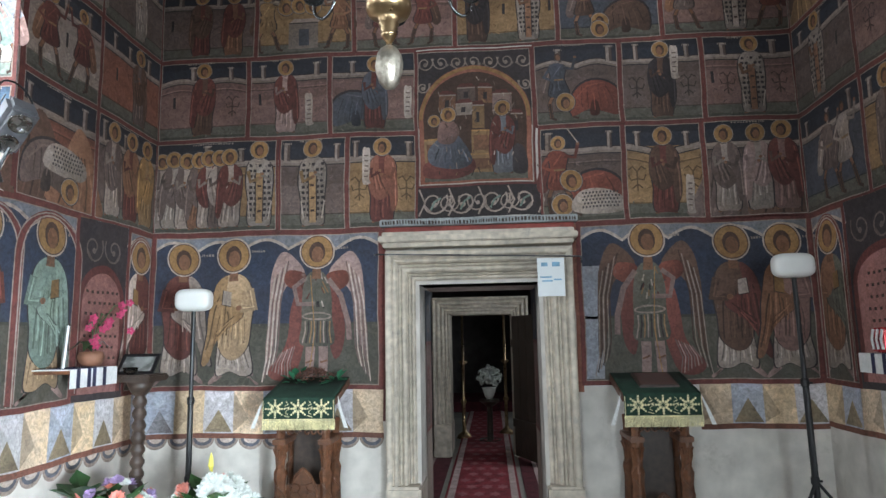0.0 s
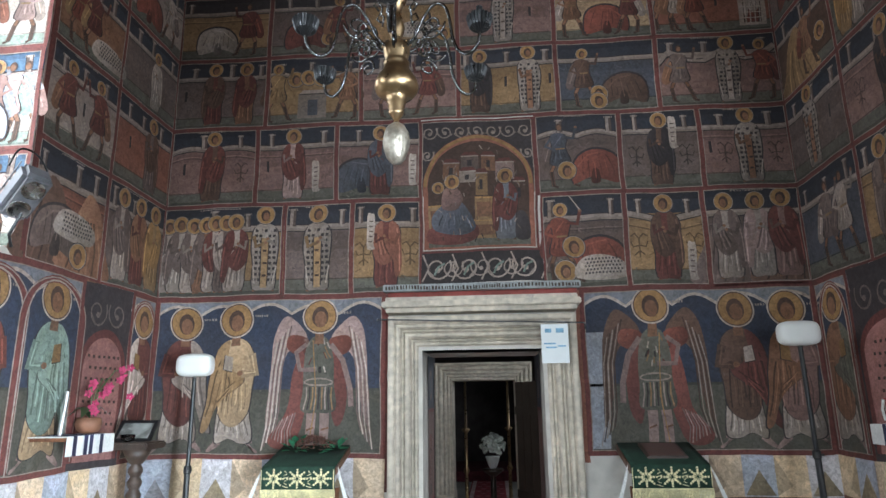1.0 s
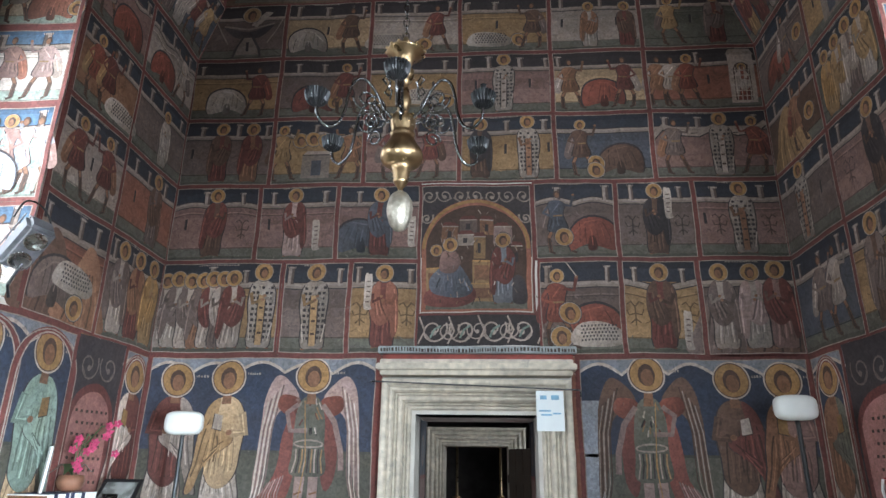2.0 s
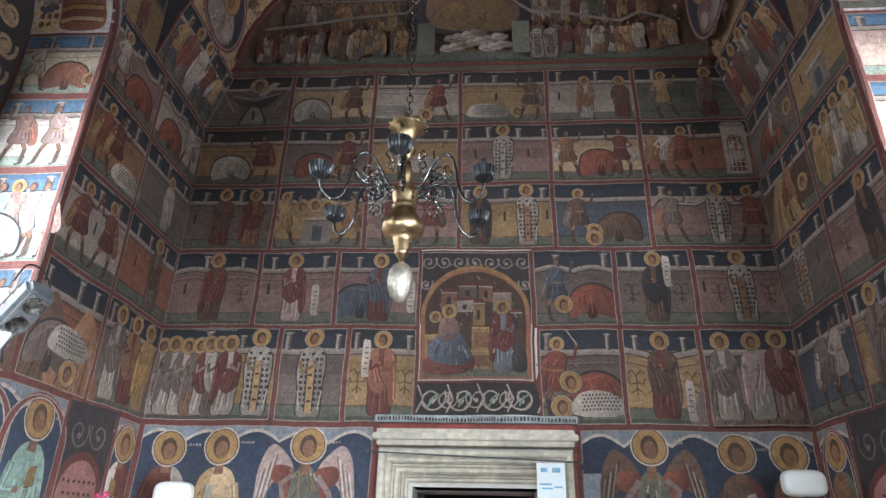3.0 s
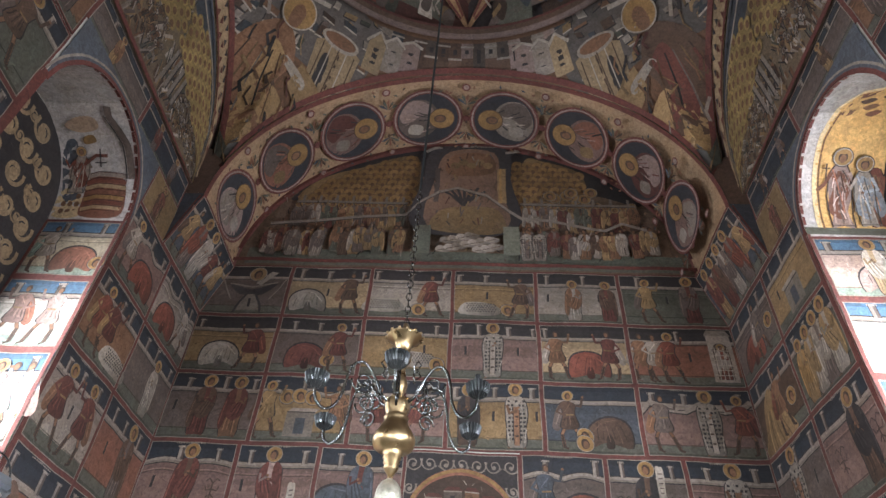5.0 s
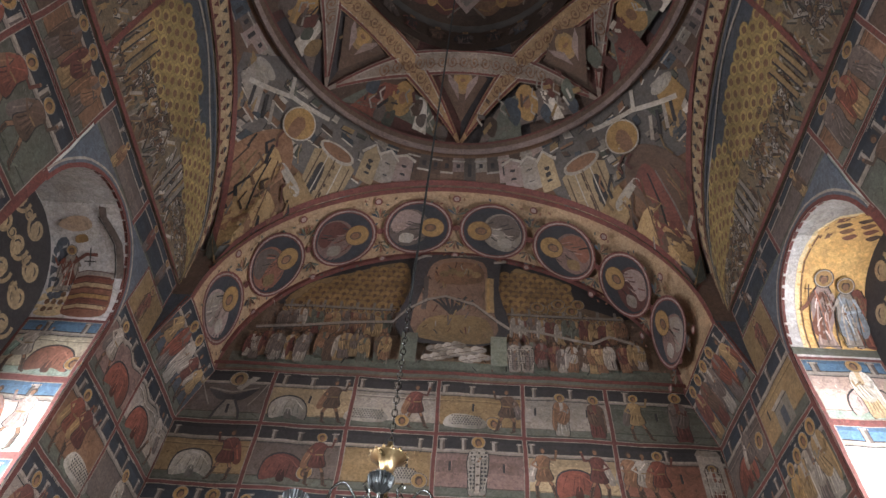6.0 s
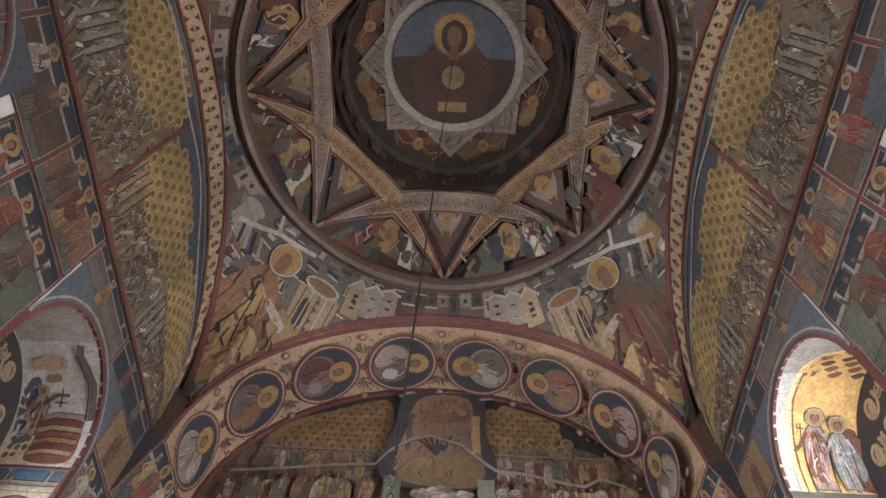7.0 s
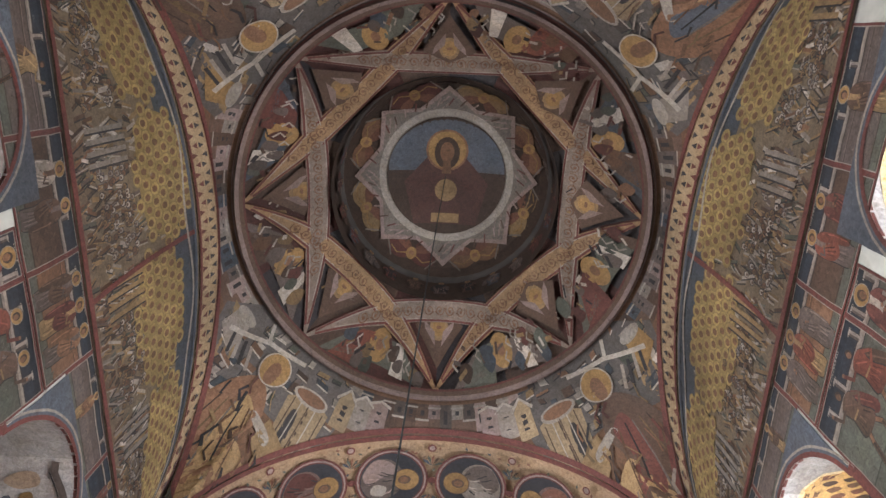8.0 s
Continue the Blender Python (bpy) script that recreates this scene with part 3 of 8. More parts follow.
        for i in range(int(46 * W * H / 0.5)):
            a, c, q, s = rd.uniform(0.03, 0.97), rd.uniform(0.03, 0.66), rd.uniform(-1, 1), rd.uniform(0.015, 0.05)
            ref = ground if c < 0.17 else mid
            self.line([(X(a), Y(c)), (X(a) + q * s, Y(c) + s * 0.4), (X(a) + q * s * 1.3, Y(c) + s * 0.7)], rd.uniform(0.004, 0.010), tone(ref, rd.choice((0.6, 0.75, 1.2, 1.3))))
        for it in items.split():
            q = it.split(":")
            if len(q) == 1:
                # short mark: colour letter and place
                q = [rd.choice(("st", "st", "ac")), it[1:], it[0] if it[0] in C else "g", rd.choice("mbgfhr")]
                if it[0] == "x":
                    q = ["bow", it[1:], "r"]
                elif it[0] == "k":
                    q = ["bi", it[1:]]
                elif it[0] in "WSGB":
                    q = [it[0], it[1:]]
            k, t = q[0], float(q[1]) / 100
            arg = lambda i, d: q[i] if len(q) > i and q[i] else d
            dark = tone(mid, 0.34)
            if k == "st":
                self.figure(X(t), Y(0.05), float(arg(4, 92)) / 100 * H, tone("w", 0.6) if q[2] == "w" else q[2], arg(3, "b"), "st", g * rd.choice((-1, 1)))
            elif k == "bi":
                self.figure(X(t), Y(0.04), 0.95 * H, tone("w", 0.5), arg(2, "h"), "bi", g)
            elif k in ("ac", "sw"):
                self.figure(X(t), Y(0.07), 0.84 * H, q[2], arg(3, "b"), k, g * float(arg(4, 1)))
            elif k == "bow":
                self.figure(X(t), Y(0.1), 0.82 * H, tone("w", 0.6) if arg(2, "r") == "w" else arg(2, "r"), "b", "bow", g * float(arg(3, 1)), arg(4, "y") if arg(4, "y") != "0" else None)
            elif k == "halo":
                self.head(X(t), Y(float(q[2]) / 100), 0.105 * H, "y", g)
            elif k == "em":
                self.emblem(X(t), Y(0.42), H / 0.72, dark)
            elif k == "slit":
                self.rect(X(t) - 0.012, X(t) + 0.012, Y(0.42), Y(0.56), tone("d", 1.0))
                self.rect(X(t) + 0.012, X(t) + 0.017, Y(0.42), Y(0.56), tone(mid, 1.5))
            elif k == "S":
                y = float(arg(2, 38)) / 100
                roll = [(X(t) - 0.03, Y(y + 0.17)), (X(t) + 0.01, Y(y + 0.19)), (X(t) + 0.035, Y(y + 0.16)), (X(t) + 0.03, Y(y - 0.13)), (X(t) + 0.045, Y(y - 0.18)), (X(t), Y(y - 0.2)), (X(t) - 0.028, Y(y - 0.15))]
                self.blob(roll, tone("w", 0.75), 3)
                for j in range(5):
                    self.rect(X(t) - 0.016, X(t) + 0.018, Y(y - 0.12 + j * 0.055), Y(y - 0.105 + j * 0.055), "g")
            elif k == "W":
                y = float(arg(2, 22)) / 100
                self.blob([(X(t) - 0.2, Y(y - 0.08)), (X(t) + 0.17, Y(y - 0.1)), (X(t) + 0.21, Y(y + 0.04)), (X(t) + 0.05, Y(y + 0.14)), (X(t) - 0.15, Y(y + 0.12))], tone("w", 0.62))
                for j in range(5):
                    for i in range(11):
                        a, c = X(t) - 0.13 + 0.028 * i + 0.014 * (j % 2), Y(y - 0.045 + 0.035 * j)
                        self.rect(a, a + 0.014, c, c + 0.016, tone("d", 1.3))
            elif k == "G":
                self.rect(X(t) - 0.115, X(t) + 0.115, Y(0.1), Y(0.86), tone("h", 1.05))
                self.poly([(X(t) - 0.13, Y(0.86)), (X(t) + 0.13, Y(0.86)), (X(t) + 0.1, Y(0.95)), (X(t) - 0.09, Y(0.95))], tone("h", 0.8))
                self.poly([(X(t) - 0.075, Y(0.14)), (X(t) + 0.075, Y(0.14))] + [(X(t) + 0.075 * math.cos(a), Y(0.62) + 0.08 * math.sin(a)) for a in (0, 0.6, 1.2, 1.9, 2.5, 3.14)], tone("b", 0.8))
                self.figure(X(t), Y(0.13), 0.6 * H, "r", "h", "st")
                for i in range(4):
                    self.rect(X(t) - 0.062 + i * 0.04, X(t) - 0.054 + i * 0.04, Y(0.14), Y(0.66), tone("w", 0.8))
                for j in range(6):
                    self.rect(X(t) - 0.075, X(t) + 0.075, Y(0.2 + 0.08 * j), Y(0.212 + 0.08 * j), tone("w", 0.8))
            elif k == "B":
                self.rect(X(t) - 0.13, X(t) + 0.13, Y(0.1), Y(0.44), tone("h", 0.7))
                self.poly([(X(t) - 0.13, Y(0.44)), (X(t) + 0.13, Y(0.44)), (X(t) + 0.17, Y(0.5)), (X(t) - 0.09, Y(0.5))], tone("h", 1.0))
                self.rect(X(t) - 0.04, X(t) + 0.05, Y(0.14), Y(0.36), tone("s", 0.9))
                self.line([(X(t) - 0.13, Y(0.44)), (X(t) + 0.13, Y(0.44))], 0.01, "d")
            elif k == "cup":
                # wide cauldron on a stepped foot with arms over its rim
                self.blob([(X(t) - 0.26, Y(0.62)), (X(t), Y(0.5)), (X(t) + 0.26, Y(0.64)), (X(t) + 0.14, Y(0.42)), (X(t), Y(0.38)), (X(t) - 0.14, Y(0.42))], tone("d", 1.6))
                self.line([(X(t) - 0.26, Y(0.62)), (X(t), Y(0.54)), (X(t) + 0.26, Y(0.64))], 0.02, tone("h", 0.8))
                self.poly([(X(t) - 0.12, Y(0.1)), (X(t) + 0.12, Y(0.1)), (X(t) + 0.06, Y(0.4)), (X(t) - 0.06, Y(0.4))], tone("h", 0.75))
                self.rect(X(t) - 0.014, X(t) + 0.014, Y(0.16), Y(0.32), "d")
                for s in (-1, 1):
                    self.line([(X(t) + s * 0.14, Y(0.05)), (X(t) + s * 0.12, Y(0.2)), (X(t) + s * 0.05, Y(0.4))], 0.025, tone("d", 1.6))
                    self.line([(X(t) + s * 0.34, Y(0.7)), (X(t) + s * 0.28, Y(0.5)), (X(t) + s * 0.2, Y(0.3))], 0.014, tone("h", 0.7))
                self.poly([(X(t) + 0.02, Y(0.62)), (X(t) + 0.16, Y(0.86)), (X(t) + 0.24, Y(0.84)), (X(t) + 0.08, Y(0.58))], tone("w", 0.6))
                self.head(X(t) + 0.02, Y(0.8), 0.13 * H, "o", 1)
            elif k == "drape":
                hang = [(X(0.02), Y(0.62)), (X(0.1), Y(0.76)), (X(0.25), Y(0.68)), (X(0.4), Y(0.66)), (X(0.55), Y(0.78)), (X(0.72), Y(0.67)), (X(0.88), Y(0.7)), (X(0.98), Y(0.8))]
                self.line(hang, 0.06, tone("h", 0.9))
                self.line([(a, c - 0.035) for a, c in hang], 0.012, "d")
                for a in (0.36, 0.7):
                    self.line([(X(a) - 0.03, Y(0.665)), (X(a) + 0.03, Y(0.665))], 0.008, "d")
            elif k == "rock":
                self.blob([(X(t) - 0.3, Y(0.02)), (X(t) + 0.26, Y(0.02)), (X(t) + 0.2, Y(0.3)), (X(t) + 0.1, Y(0.62)), (X(t) - 0.04, Y(0.74)), (X(t) - 0.16, Y(0.5)), (X(t) - 0.26, Y(0.26))], tone(arg(2, "g"), 1.15))
                for j in range(6):
                    a = -0.2 + 0.07 * j
                    self.line([(X(t) + a, Y(0.04)), (X(t) + a * 0.8 + 0.02, Y(0.25)), (X(t) + a * 0.5, Y(0.5))], 0.016, tone(arg(2, "g"), (0.5, 1.6)[j % 2]))

    def scrolls(self, u0, u1, v0, v1, step, col="w", w=0.012):
        """Running foliage of curled stems."""
        n = max(1, round((u1 - u0) / step))
        for i in range(n):
            cu, cv = u0 + (i + 0.5) * (u1 - u0) / n, (v0 + v1) / 2
            r0, s = min((v1 - v0) * 0.46, (u1 - u0) / n * 0.52), 1 if i % 2 else -1
            pts = []
            for q in range(22):
                a = q / 21 * 2.6 * math.pi
                r = r0 * (1 - q / 26)
                pts.append((cu + r * math.cos(a + 2.6) * s, cv + r * math.sin(a + 2.6)))
            self.line(pts, w, col)
            self.disc(pts[-1][0], pts[-1][1], w * 1.6, w * 1.6, col, 8)
            self.line([pts[6], (pts[6][0] + 0.05 * s, pts[6][1] + 0.06 * r0 / 0.12)], w * 1.2, tone(col, 0.8))

    def done(self, name, parent, label=""):
        ob = mesh_object(name, self.v, self.f, FRESCO, parent, label)
        at = ob.data.color_attributes.new("paint", "FLOAT_COLOR", "CORNER")
        buf = []
        for f, c in zip(self.f, self.c):
            if isinstance(c, list):
                for q in c:
                    buf += [q[0], q[1], q[2], 1.0]
            else:
                buf += [c[0], c[1], c[2], 1.0] * len(f)
        at.data.foreach_set("color", buf)
        return ob

# ---------------- the room ----------------


def front(u, v, d):
    return (u, Y1 - d, v)


def west(u, v, d):
    return (-HX + d, u, v)


def east(u, v, d):
    return (HX - d, u, v)


def pierced(name, surf, thick, u0, u1, v0, v1, holes, mat):
    """A wall slab from u0 to u1 with openings (left, right, sill, spring, rise), rise 0 being a flat head."""
    bm = bmesh.new()
    cuts = {u0, u1}
    for a, c, s, t, r in holes:
        cuts |= {a + (c - a) * (1 - math.cos(math.pi * k / 28)) / 2 for k in range(29)} if r else {a, c}
    cuts = sorted(cuts)
    cache = {}

    def vert(u, v):
        key = (round(u, 4), round(v, 4))
        if key not in cache:
            cache[key] = bm.verts.new(surf(u, v, 0))
        return cache[key]

    def head(h, u):
        a, c, s, t, r = h
        q = (u - (a + c) / 2) / ((c - a) / 2)
        return t + r * math.sqrt(max(0, 1 - q * q))

    for a, c in zip(cuts, cuts[1:]):
        over = sorted((h for h in holes if h[0] - 1e-6 <= a and c <= h[1] + 1e-6), key=lambda h: h[2])
        lo = (v0, v0)
        for h in over:
            if h[2] > lo[0] + 1e-6:
                bm.faces.new((vert(a, lo[0]), vert(c, lo[1]), vert(c, h[2]), vert(a, h[2])))
            lo = (head(h, a), head(h, c))
        bm.faces.new((vert(a, lo[0]), vert(c, lo[1]), vert(c, v1), vert(a, v1)))
    q, o = Vector(surf(0, 0, 0)), Vector(surf(0, 0, -thick))
    r = bmesh.ops.extrude_face_region(bm, geom=list(bm.faces))
    bmesh.ops.translate(bm, verts=[g for g in r["geom"] if isinstance(g, bmesh.types.BMVert)], vec=o - q)
    return part(name, bm, mat)


TOP = 11.6
DOOR = (-0.42, 0.55, 0.0, 1.98, 0.0)
wall_west = structure(pierced("wall_west", front, 0.9, -HX - 0.7, HX + 0.7, 0, TOP, [DOOR], PLASTER), "white lime plaster wall covered with old frescoes", "wall")
sides = []
for nm, surf in (("wall_south", west), ("wall_north", east)):
    holes = [(c - w, c + w, 2.5, 5.1, 0.67) for c, w in NICHES]
    sides.append(structure(pierced(nm, surf, DEEP, Y0 - 0.5, Y1, 0, TOP, holes, PLASTER), "white lime plaster side wall covered with old frescoes", "wall"))
wall_south, wall_north = sides
# unseen end wall and top slab, added so no sky light leaks in
wall_east = structure(box("wall_east", -HX, HX, Y0 - 0.5, Y0, 0, TOP, PLASTER), "unseen plastered end wall, added to close the church room", "wall")
floor = structure(box("floor", -4, 4, -4, 17, -0.2, 0, PAVING), "worn stone paving of the church", "floor")
roof = structure(box("ceiling_seal", -3.5, 3.5, Y0 - 0.5, Y1 + 0.9, TOP, TOP + 0.2, DARKWALL), "unseen slab above the vault, added against light leaks", "ceiling")

# window backs in the niches, each with an arched light of small panes
for sgn, wall in ((-1, wall_south), (1, wall_north)):
    for c, w in NICHES:
        x = sgn * (HX + DEEP)
        back = pierced("window_back", (lambda u, v, d, x=x, s=sgn: (x - s * d, u, v)), 0.25, c - w - 0.05, c + w + 0.05, 2.4, 5.9, [(c - 0.45, c + 0.35, 2.6, 4.05, 0.4)], PLASTER)
        back.parent = wall
        pw = new("window_1")
        structure(pw, "arched window of small clear panes in a deep niche", "window")
        for k in range(2):
            for j in range(4):
                mesh_object("pane", [(x + sgn * 0.12, c - 0.44 + k * 0.4 + a, 2.62 + j * 0.45 + e) for a, e in ((0, 0), (0.37, 0), (0.37, 0.42), (0, 0.42))], [(0, 1, 2, 3)], GLASS, pw).visible_shadow = False
        bm = bmesh.new()
        add_box(bm, x + sgn * 0.1, x + sgn * 0.14, c - 0.07, c - 0.04, 2.6, 4.45)
        for j in range(4):
            add_box(bm, x + sgn * 0.101, x + sgn * 0.139, c - 0.45, c + 0.35, 2.6 + j * 0.45, 2.62 + j * 0.45)
        part("glazing_bars", bm, IRON, pw)

# ---- vault geometry ----
SPRING, RISE, AX, AY = 6.0, 2.1, 2.5, 2.6      # arches round the bay
RING, RINGZ = 2.32, 8.5                         # foot of the dome


def arch_z(q):
    return SPRING + RISE * math.sqrt(max(0.0, 1 - min(1, q * q)))


HALF = 2.35 * math.pi / 2


def soffit(sign):
    """Under side of the end arch: u the way round in metres, v along the church."""
    def f(u, v, d):
        a = u / 2.35
        return ((AX - d) * math.sin(a), v, SPRING + (RISE - d) * math.cos(a))
    return f


def side_edge(y):
    q = (y - CY) / AY
    z = arch_z(q)
    return HX - 0.02 - 0.3 * max(z - 6.15, 0.02) / 1.95, z


def tympanum(sign):
    """Side wall field from the straight ledge at 6.2 m up to the side arch; v runs 0 to 1.9."""
    def f(u, v, d):
        q = (u - CY) / AY
        full = max(arch_z(q) - 6.15, 0.02)
        k = v / 1.95
        x = HX - 0.02 - (0.3 * k * k) * (full / 1.95) - d
        return (sign * x, u, 6.15 + full * k)
    return f


def bay_edge(a):
    """Where the bay's edge lies at the angle a, and the arch's height there."""
    c, s = math.cos(a), math.sin(a)
    kx, ky = 2.45 / max(abs(c), 1e-6), AY / max(abs(s), 1e-6)
    if kx < ky:
        y = kx * s
        ex, z = side_edge(CY + y)
        k = ex / max(abs(c), 1e-6)
        return k * c, k * s, z
    x = ky * c
    return x, ky * s, arch_z(x / AX)


def pendentive(u, v, d):
    """u: angle times 2.5 m; v: height. Below the arches the surface stops at their edge."""
    a = u / 2.5
    ex, ey, ez = bay_edge(a)
    z = min(max(v, ez), RINGZ)
    t = z - 6.0
    q = ez - 6.0
    k = (1 - (z - ez) / max(RINGZ - ez, 0.05)) ** 3
    r = 3.58 - 0.449 * t - 0.022 * t * t + (math.hypot(ex, ey) - (3.58 - 0.449 * q - 0.022 * q * q)) * k - d
    return (r * math.cos(a), CY + r * math.sin(a), z - d * 0.5)


EYE_R, EYE_Z = 1.42, 9.62


def dome(u, v, d):
    r = min(math.hypot(u, v), RING)
    z = RINGZ + 1.15 * (1 - max(0.0, (r - EYE_R) / (RING - EYE_R)) ** 1.5)
    k = 1 - d * 0.35 / max(r, 0.2)
    return (u * k, CY + v * k, z - d)


def lantern(u, v, d):
    """Inside of the small upper drum and its cap, in plan coordinates."""
    r = math.hypot(u, v)
    z = EYE_Z + 0.45 + 0.75 * math.sqrt(max(0.0, 1 - (r / (EYE_R + 0.01)) ** 2))
    return (u, CY + v, z - d)


def sheet(name, surf, us, vs, mat, label, category="ceiling"):
    verts = [surf(u, v, -0.012) for v in vs for u in us]
    n = len(us)
    faces = [(j * n + i, j * n + i + 1, (j + 1) * n + i + 1, (j + 1) * n + i) for j in range(len(vs) - 1) for i in range(n - 1)]
    return structure(mesh_object(name, verts, faces, mat, smooth=True), label, category)


def steps(a, c, n):
    return [a + (c - a) * i / n for i in range(n + 1)]


arch_west = sheet("ceiling_arch_west", soffit(1), steps(-HALF, HALF, 60), (3.9, 4.45, Y1), DARKWALL, "broad painted arch under the west vault")
arch_east = sheet("ceiling_arch_east", soffit(1), steps(-HALF, HALF, 60), (Y0, -1.85, -1.3), DARKWALL, "broad painted arch under the east vault")


def cove(sgn):
    """Upper corner of the side wall, leaning in to the foot of the arch."""
    return lambda u, v, d: (sgn * (HX + 0.004 - 0.204 * max(0.0, v - 5.36) / 0.66 - d), u, v)


coves = {}
for sgn in (-1, 1):
    for ya, yb in ((3.9, Y1), (Y0, -1.3)):
        f = cove(sgn)
        vs = [f(ya, 5.36, 0), f(yb, 5.36, 0), f(yb, 6.02, 0), f(ya, 6.02, 0), (sgn * HX, ya, 6.02), (sgn * HX, ya, 5.36), (sgn * HX, yb, 6.02), (sgn * HX, yb, 5.36)]
        coves[sgn, ya > 0] = structure(mesh_object("ceiling_cove", vs, [(0, 1, 2, 3), (0, 3, 4, 5), (1, 7, 6, 2), (3, 2, 6, 4)], DARKWALL), "leaning plaster corner below the arch foot", "ceiling")
tymp_s = sheet("ceiling_field_south", tympanum(-1), steps(-1.36, 3.96, 44), steps(0, 1.95, 8), DARKWALL, "painted vault field over the side wall")
tymp_n = sheet("ceiling_field_north", tympanum(1), steps(-1.36, 3.96, 44), steps(0, 1.95, 8), DARKWALL, "painted vault field over the side wall")
pend = sheet("ceiling_pendentives", pendentive, steps(-math.pi * 2.5, math.pi * 2.5, 200), steps(6.0, RINGZ, 26), DARKWALL, "painted pendentives under the dome ring")
dome_ob = sheet("ceiling_dome", (lambda u, v, d: dome(v * math.cos(u), v * math.sin(u), d)), steps(0, 2 * math.pi, 72), steps(EYE_R, RING, 24), DARKWALL, "painted dome with a star of crossing ribs")
lant = sheet("ceiling_lantern", (lambda u, v, d: lantern(v * math.cos(u), v * math.sin(u), d) if v < EYE_R else (EYE_R * math.cos(u), CY + EYE_R * math.sin(u), EYE_Z + 0.6 * (1.42 + 0.6 - v))), steps(0, 2 * math.pi, 64), [0.01, 0.3, 0.6, 0.9, 1.15, 1.3, 1.4, 1.42, 1.8, 2.3], DARKWALL, "small upper drum with a painted cap")

# ---------------- frescoes: west wall ----------------
ZR = (2.45, 3.27, 4.0, 4.69, 5.37, 6.04)
serial = [0]


def panel(parent, surf, u0, u1, v0, v1, mid, items, label, curved=False, **kw):
    serial[0] += 1
    p = Paint(surf, curved, seed=serial[0])
    p.picture(u0, u1, v0, v1, mid, items, **kw)
    p.red_edge(u0, u1, v0, v1)
    return p.done("fresco_panel", parent, label)


def row(parent, surf, k, cols, specs, **kw):
    for a, c, (mid, items, label, more) in zip(cols, cols[1:], specs):
        panel(parent, surf, a, c, ZR[k], ZR[k + 1], mid, items, label, **{**kw, **more})


row(wall_west, front, 0, (-2.7, -1.61, -1.02, -0.42), (
    ("o", "B:12 st:5:h:g:84 st:15:w:g:86 st:26:h:g:84 st:36:f:g:84 st:44:h:m:85 st:53:g:h:85 st:61:h:m:86 bi:85:o", "fresco of a crowd of draped forms", dict(towers=(42, 70))), ("g", "bi:50:o", "fresco of one checked robe", dict(towers=(12, 85))), ("o", "em:18 em:84 st:50:m:q S:27:66", "ochre fresco with one red robe", dict(towers=(12, 88)))))
row(wall_west, front, 0, (0.59, 1.28, 1.92, 2.7), (
    ("g", "bow:64:r:1:0 sw:22:r:m halo:38:44 halo:26:19 W:68:20", "fresco of a red kneeling form", dict(towers=(12, 84))), ("o", "em:16 em:85 st:50:m:b S:80:26", "ochre fresco with one brown robe", dict(top="v", towers=(18, 80))), ("g", "rock:22:g rock:82:b st:22:h:g:90 st:54:w:u:90 st:80:p:m:94", "fresco of three pale forms on a dark ground", dict(towers=()))))
row(wall_west, front, 1, (-2.7, -1.89, -1.17, -0.42), (
    ("p", "em:82 slit:18 st:50:b:m", "fresco of a maroon robe before a pink wall", dict(top="a", towers=(38, 80))), ("p", "slit:14 st:46:u:m S:74:34", "fresco of a maroon robe and a scroll", dict(towers=(18, 84))), ("p", "bow:30:s:-1:0 st:52:m:s S:90:38", "fresco of red robes and a scroll", dict(towers=(26,)))))
row(wall_west, front, 1, (0.57, 1.29, 1.96, 2.7), (
    ("g", "ac:28:s:g bow:70:r:1:0 halo:36:28", "fresco of a red kneeling form", dict(top="a", towers=(30, 88))), ("g", "em:20 em:82 st:50:b:d S:66:70", "fresco of one dark robe", dict(towers=(20, 82))), ("p", "em:26 em:82 slit:10 bi:53:f", "fresco of a checked robe before a pink wall", dict(towers=(24, 78)))))
COLS = (-2.7, -1.83, -0.96, -0.08, 0.79, 1.66, 2.7)
row(wall_west, front, 2, COLS, (
    ("g", "slit:12 st:42:m:b st:76:f:m", "fresco of two red robes", dict(towers=(20, 60, 92))), ("o", "halo:30:66 halo:44:68 halo:58:66 B:48 ac:10:o:b ac:86:f:b:-1", "fresco of forms round a small building", dict(top="w")), ("p", "ac:28:m:g ac:70:m:b:-1 slit:50", "fresco of two red robes", {}),
    ("o", "st:22:b:d slit:48 bi:72:f slit:93", "ochre fresco with two robes", dict(towers=(8, 50, 90))), ("s", "ac:26:b:g bow:66:b:1 halo:40:16", "fresco of red forms on grey", dict(towers=())), ("p", "drape:0 ac:18:g:f bi:58:h ac:86:r:m:-1", "fresco of forms along a pale drape", dict(towers=(12, 40, 88)))))
row(wall_west, front, 3, COLS, (
    ("o", "bow:42:w:-1:0 ac:76:m:r:-1", "fresco of pale and red forms", dict(towers=(10,))), ("g", "bow:40:m:-1 ac:74:m:f", "fresco of red kneeling forms", dict(towers=(20, 50, 90))), ("o", "W:62:30 halo:86:24 slit:72", "ochre fresco with a checked robe", dict(towers=(84,))),
    ("p", "slit:18 bi:48:h slit:76", "fresco of one checked robe", dict(towers=(8, 32, 66, 94))), ("c", "ac:18:f:h bow:54:r:-1:0 ac:78:m:h:-1", "ochre fresco with a red kneeling form", dict(towers=(8,))), ("q", "ac:10:f:h ac:22:h:f ac:36:r:f slit:55 G:84", "fresco with a red wall and a white lattice", dict(towers=(46,)))), sky="d")
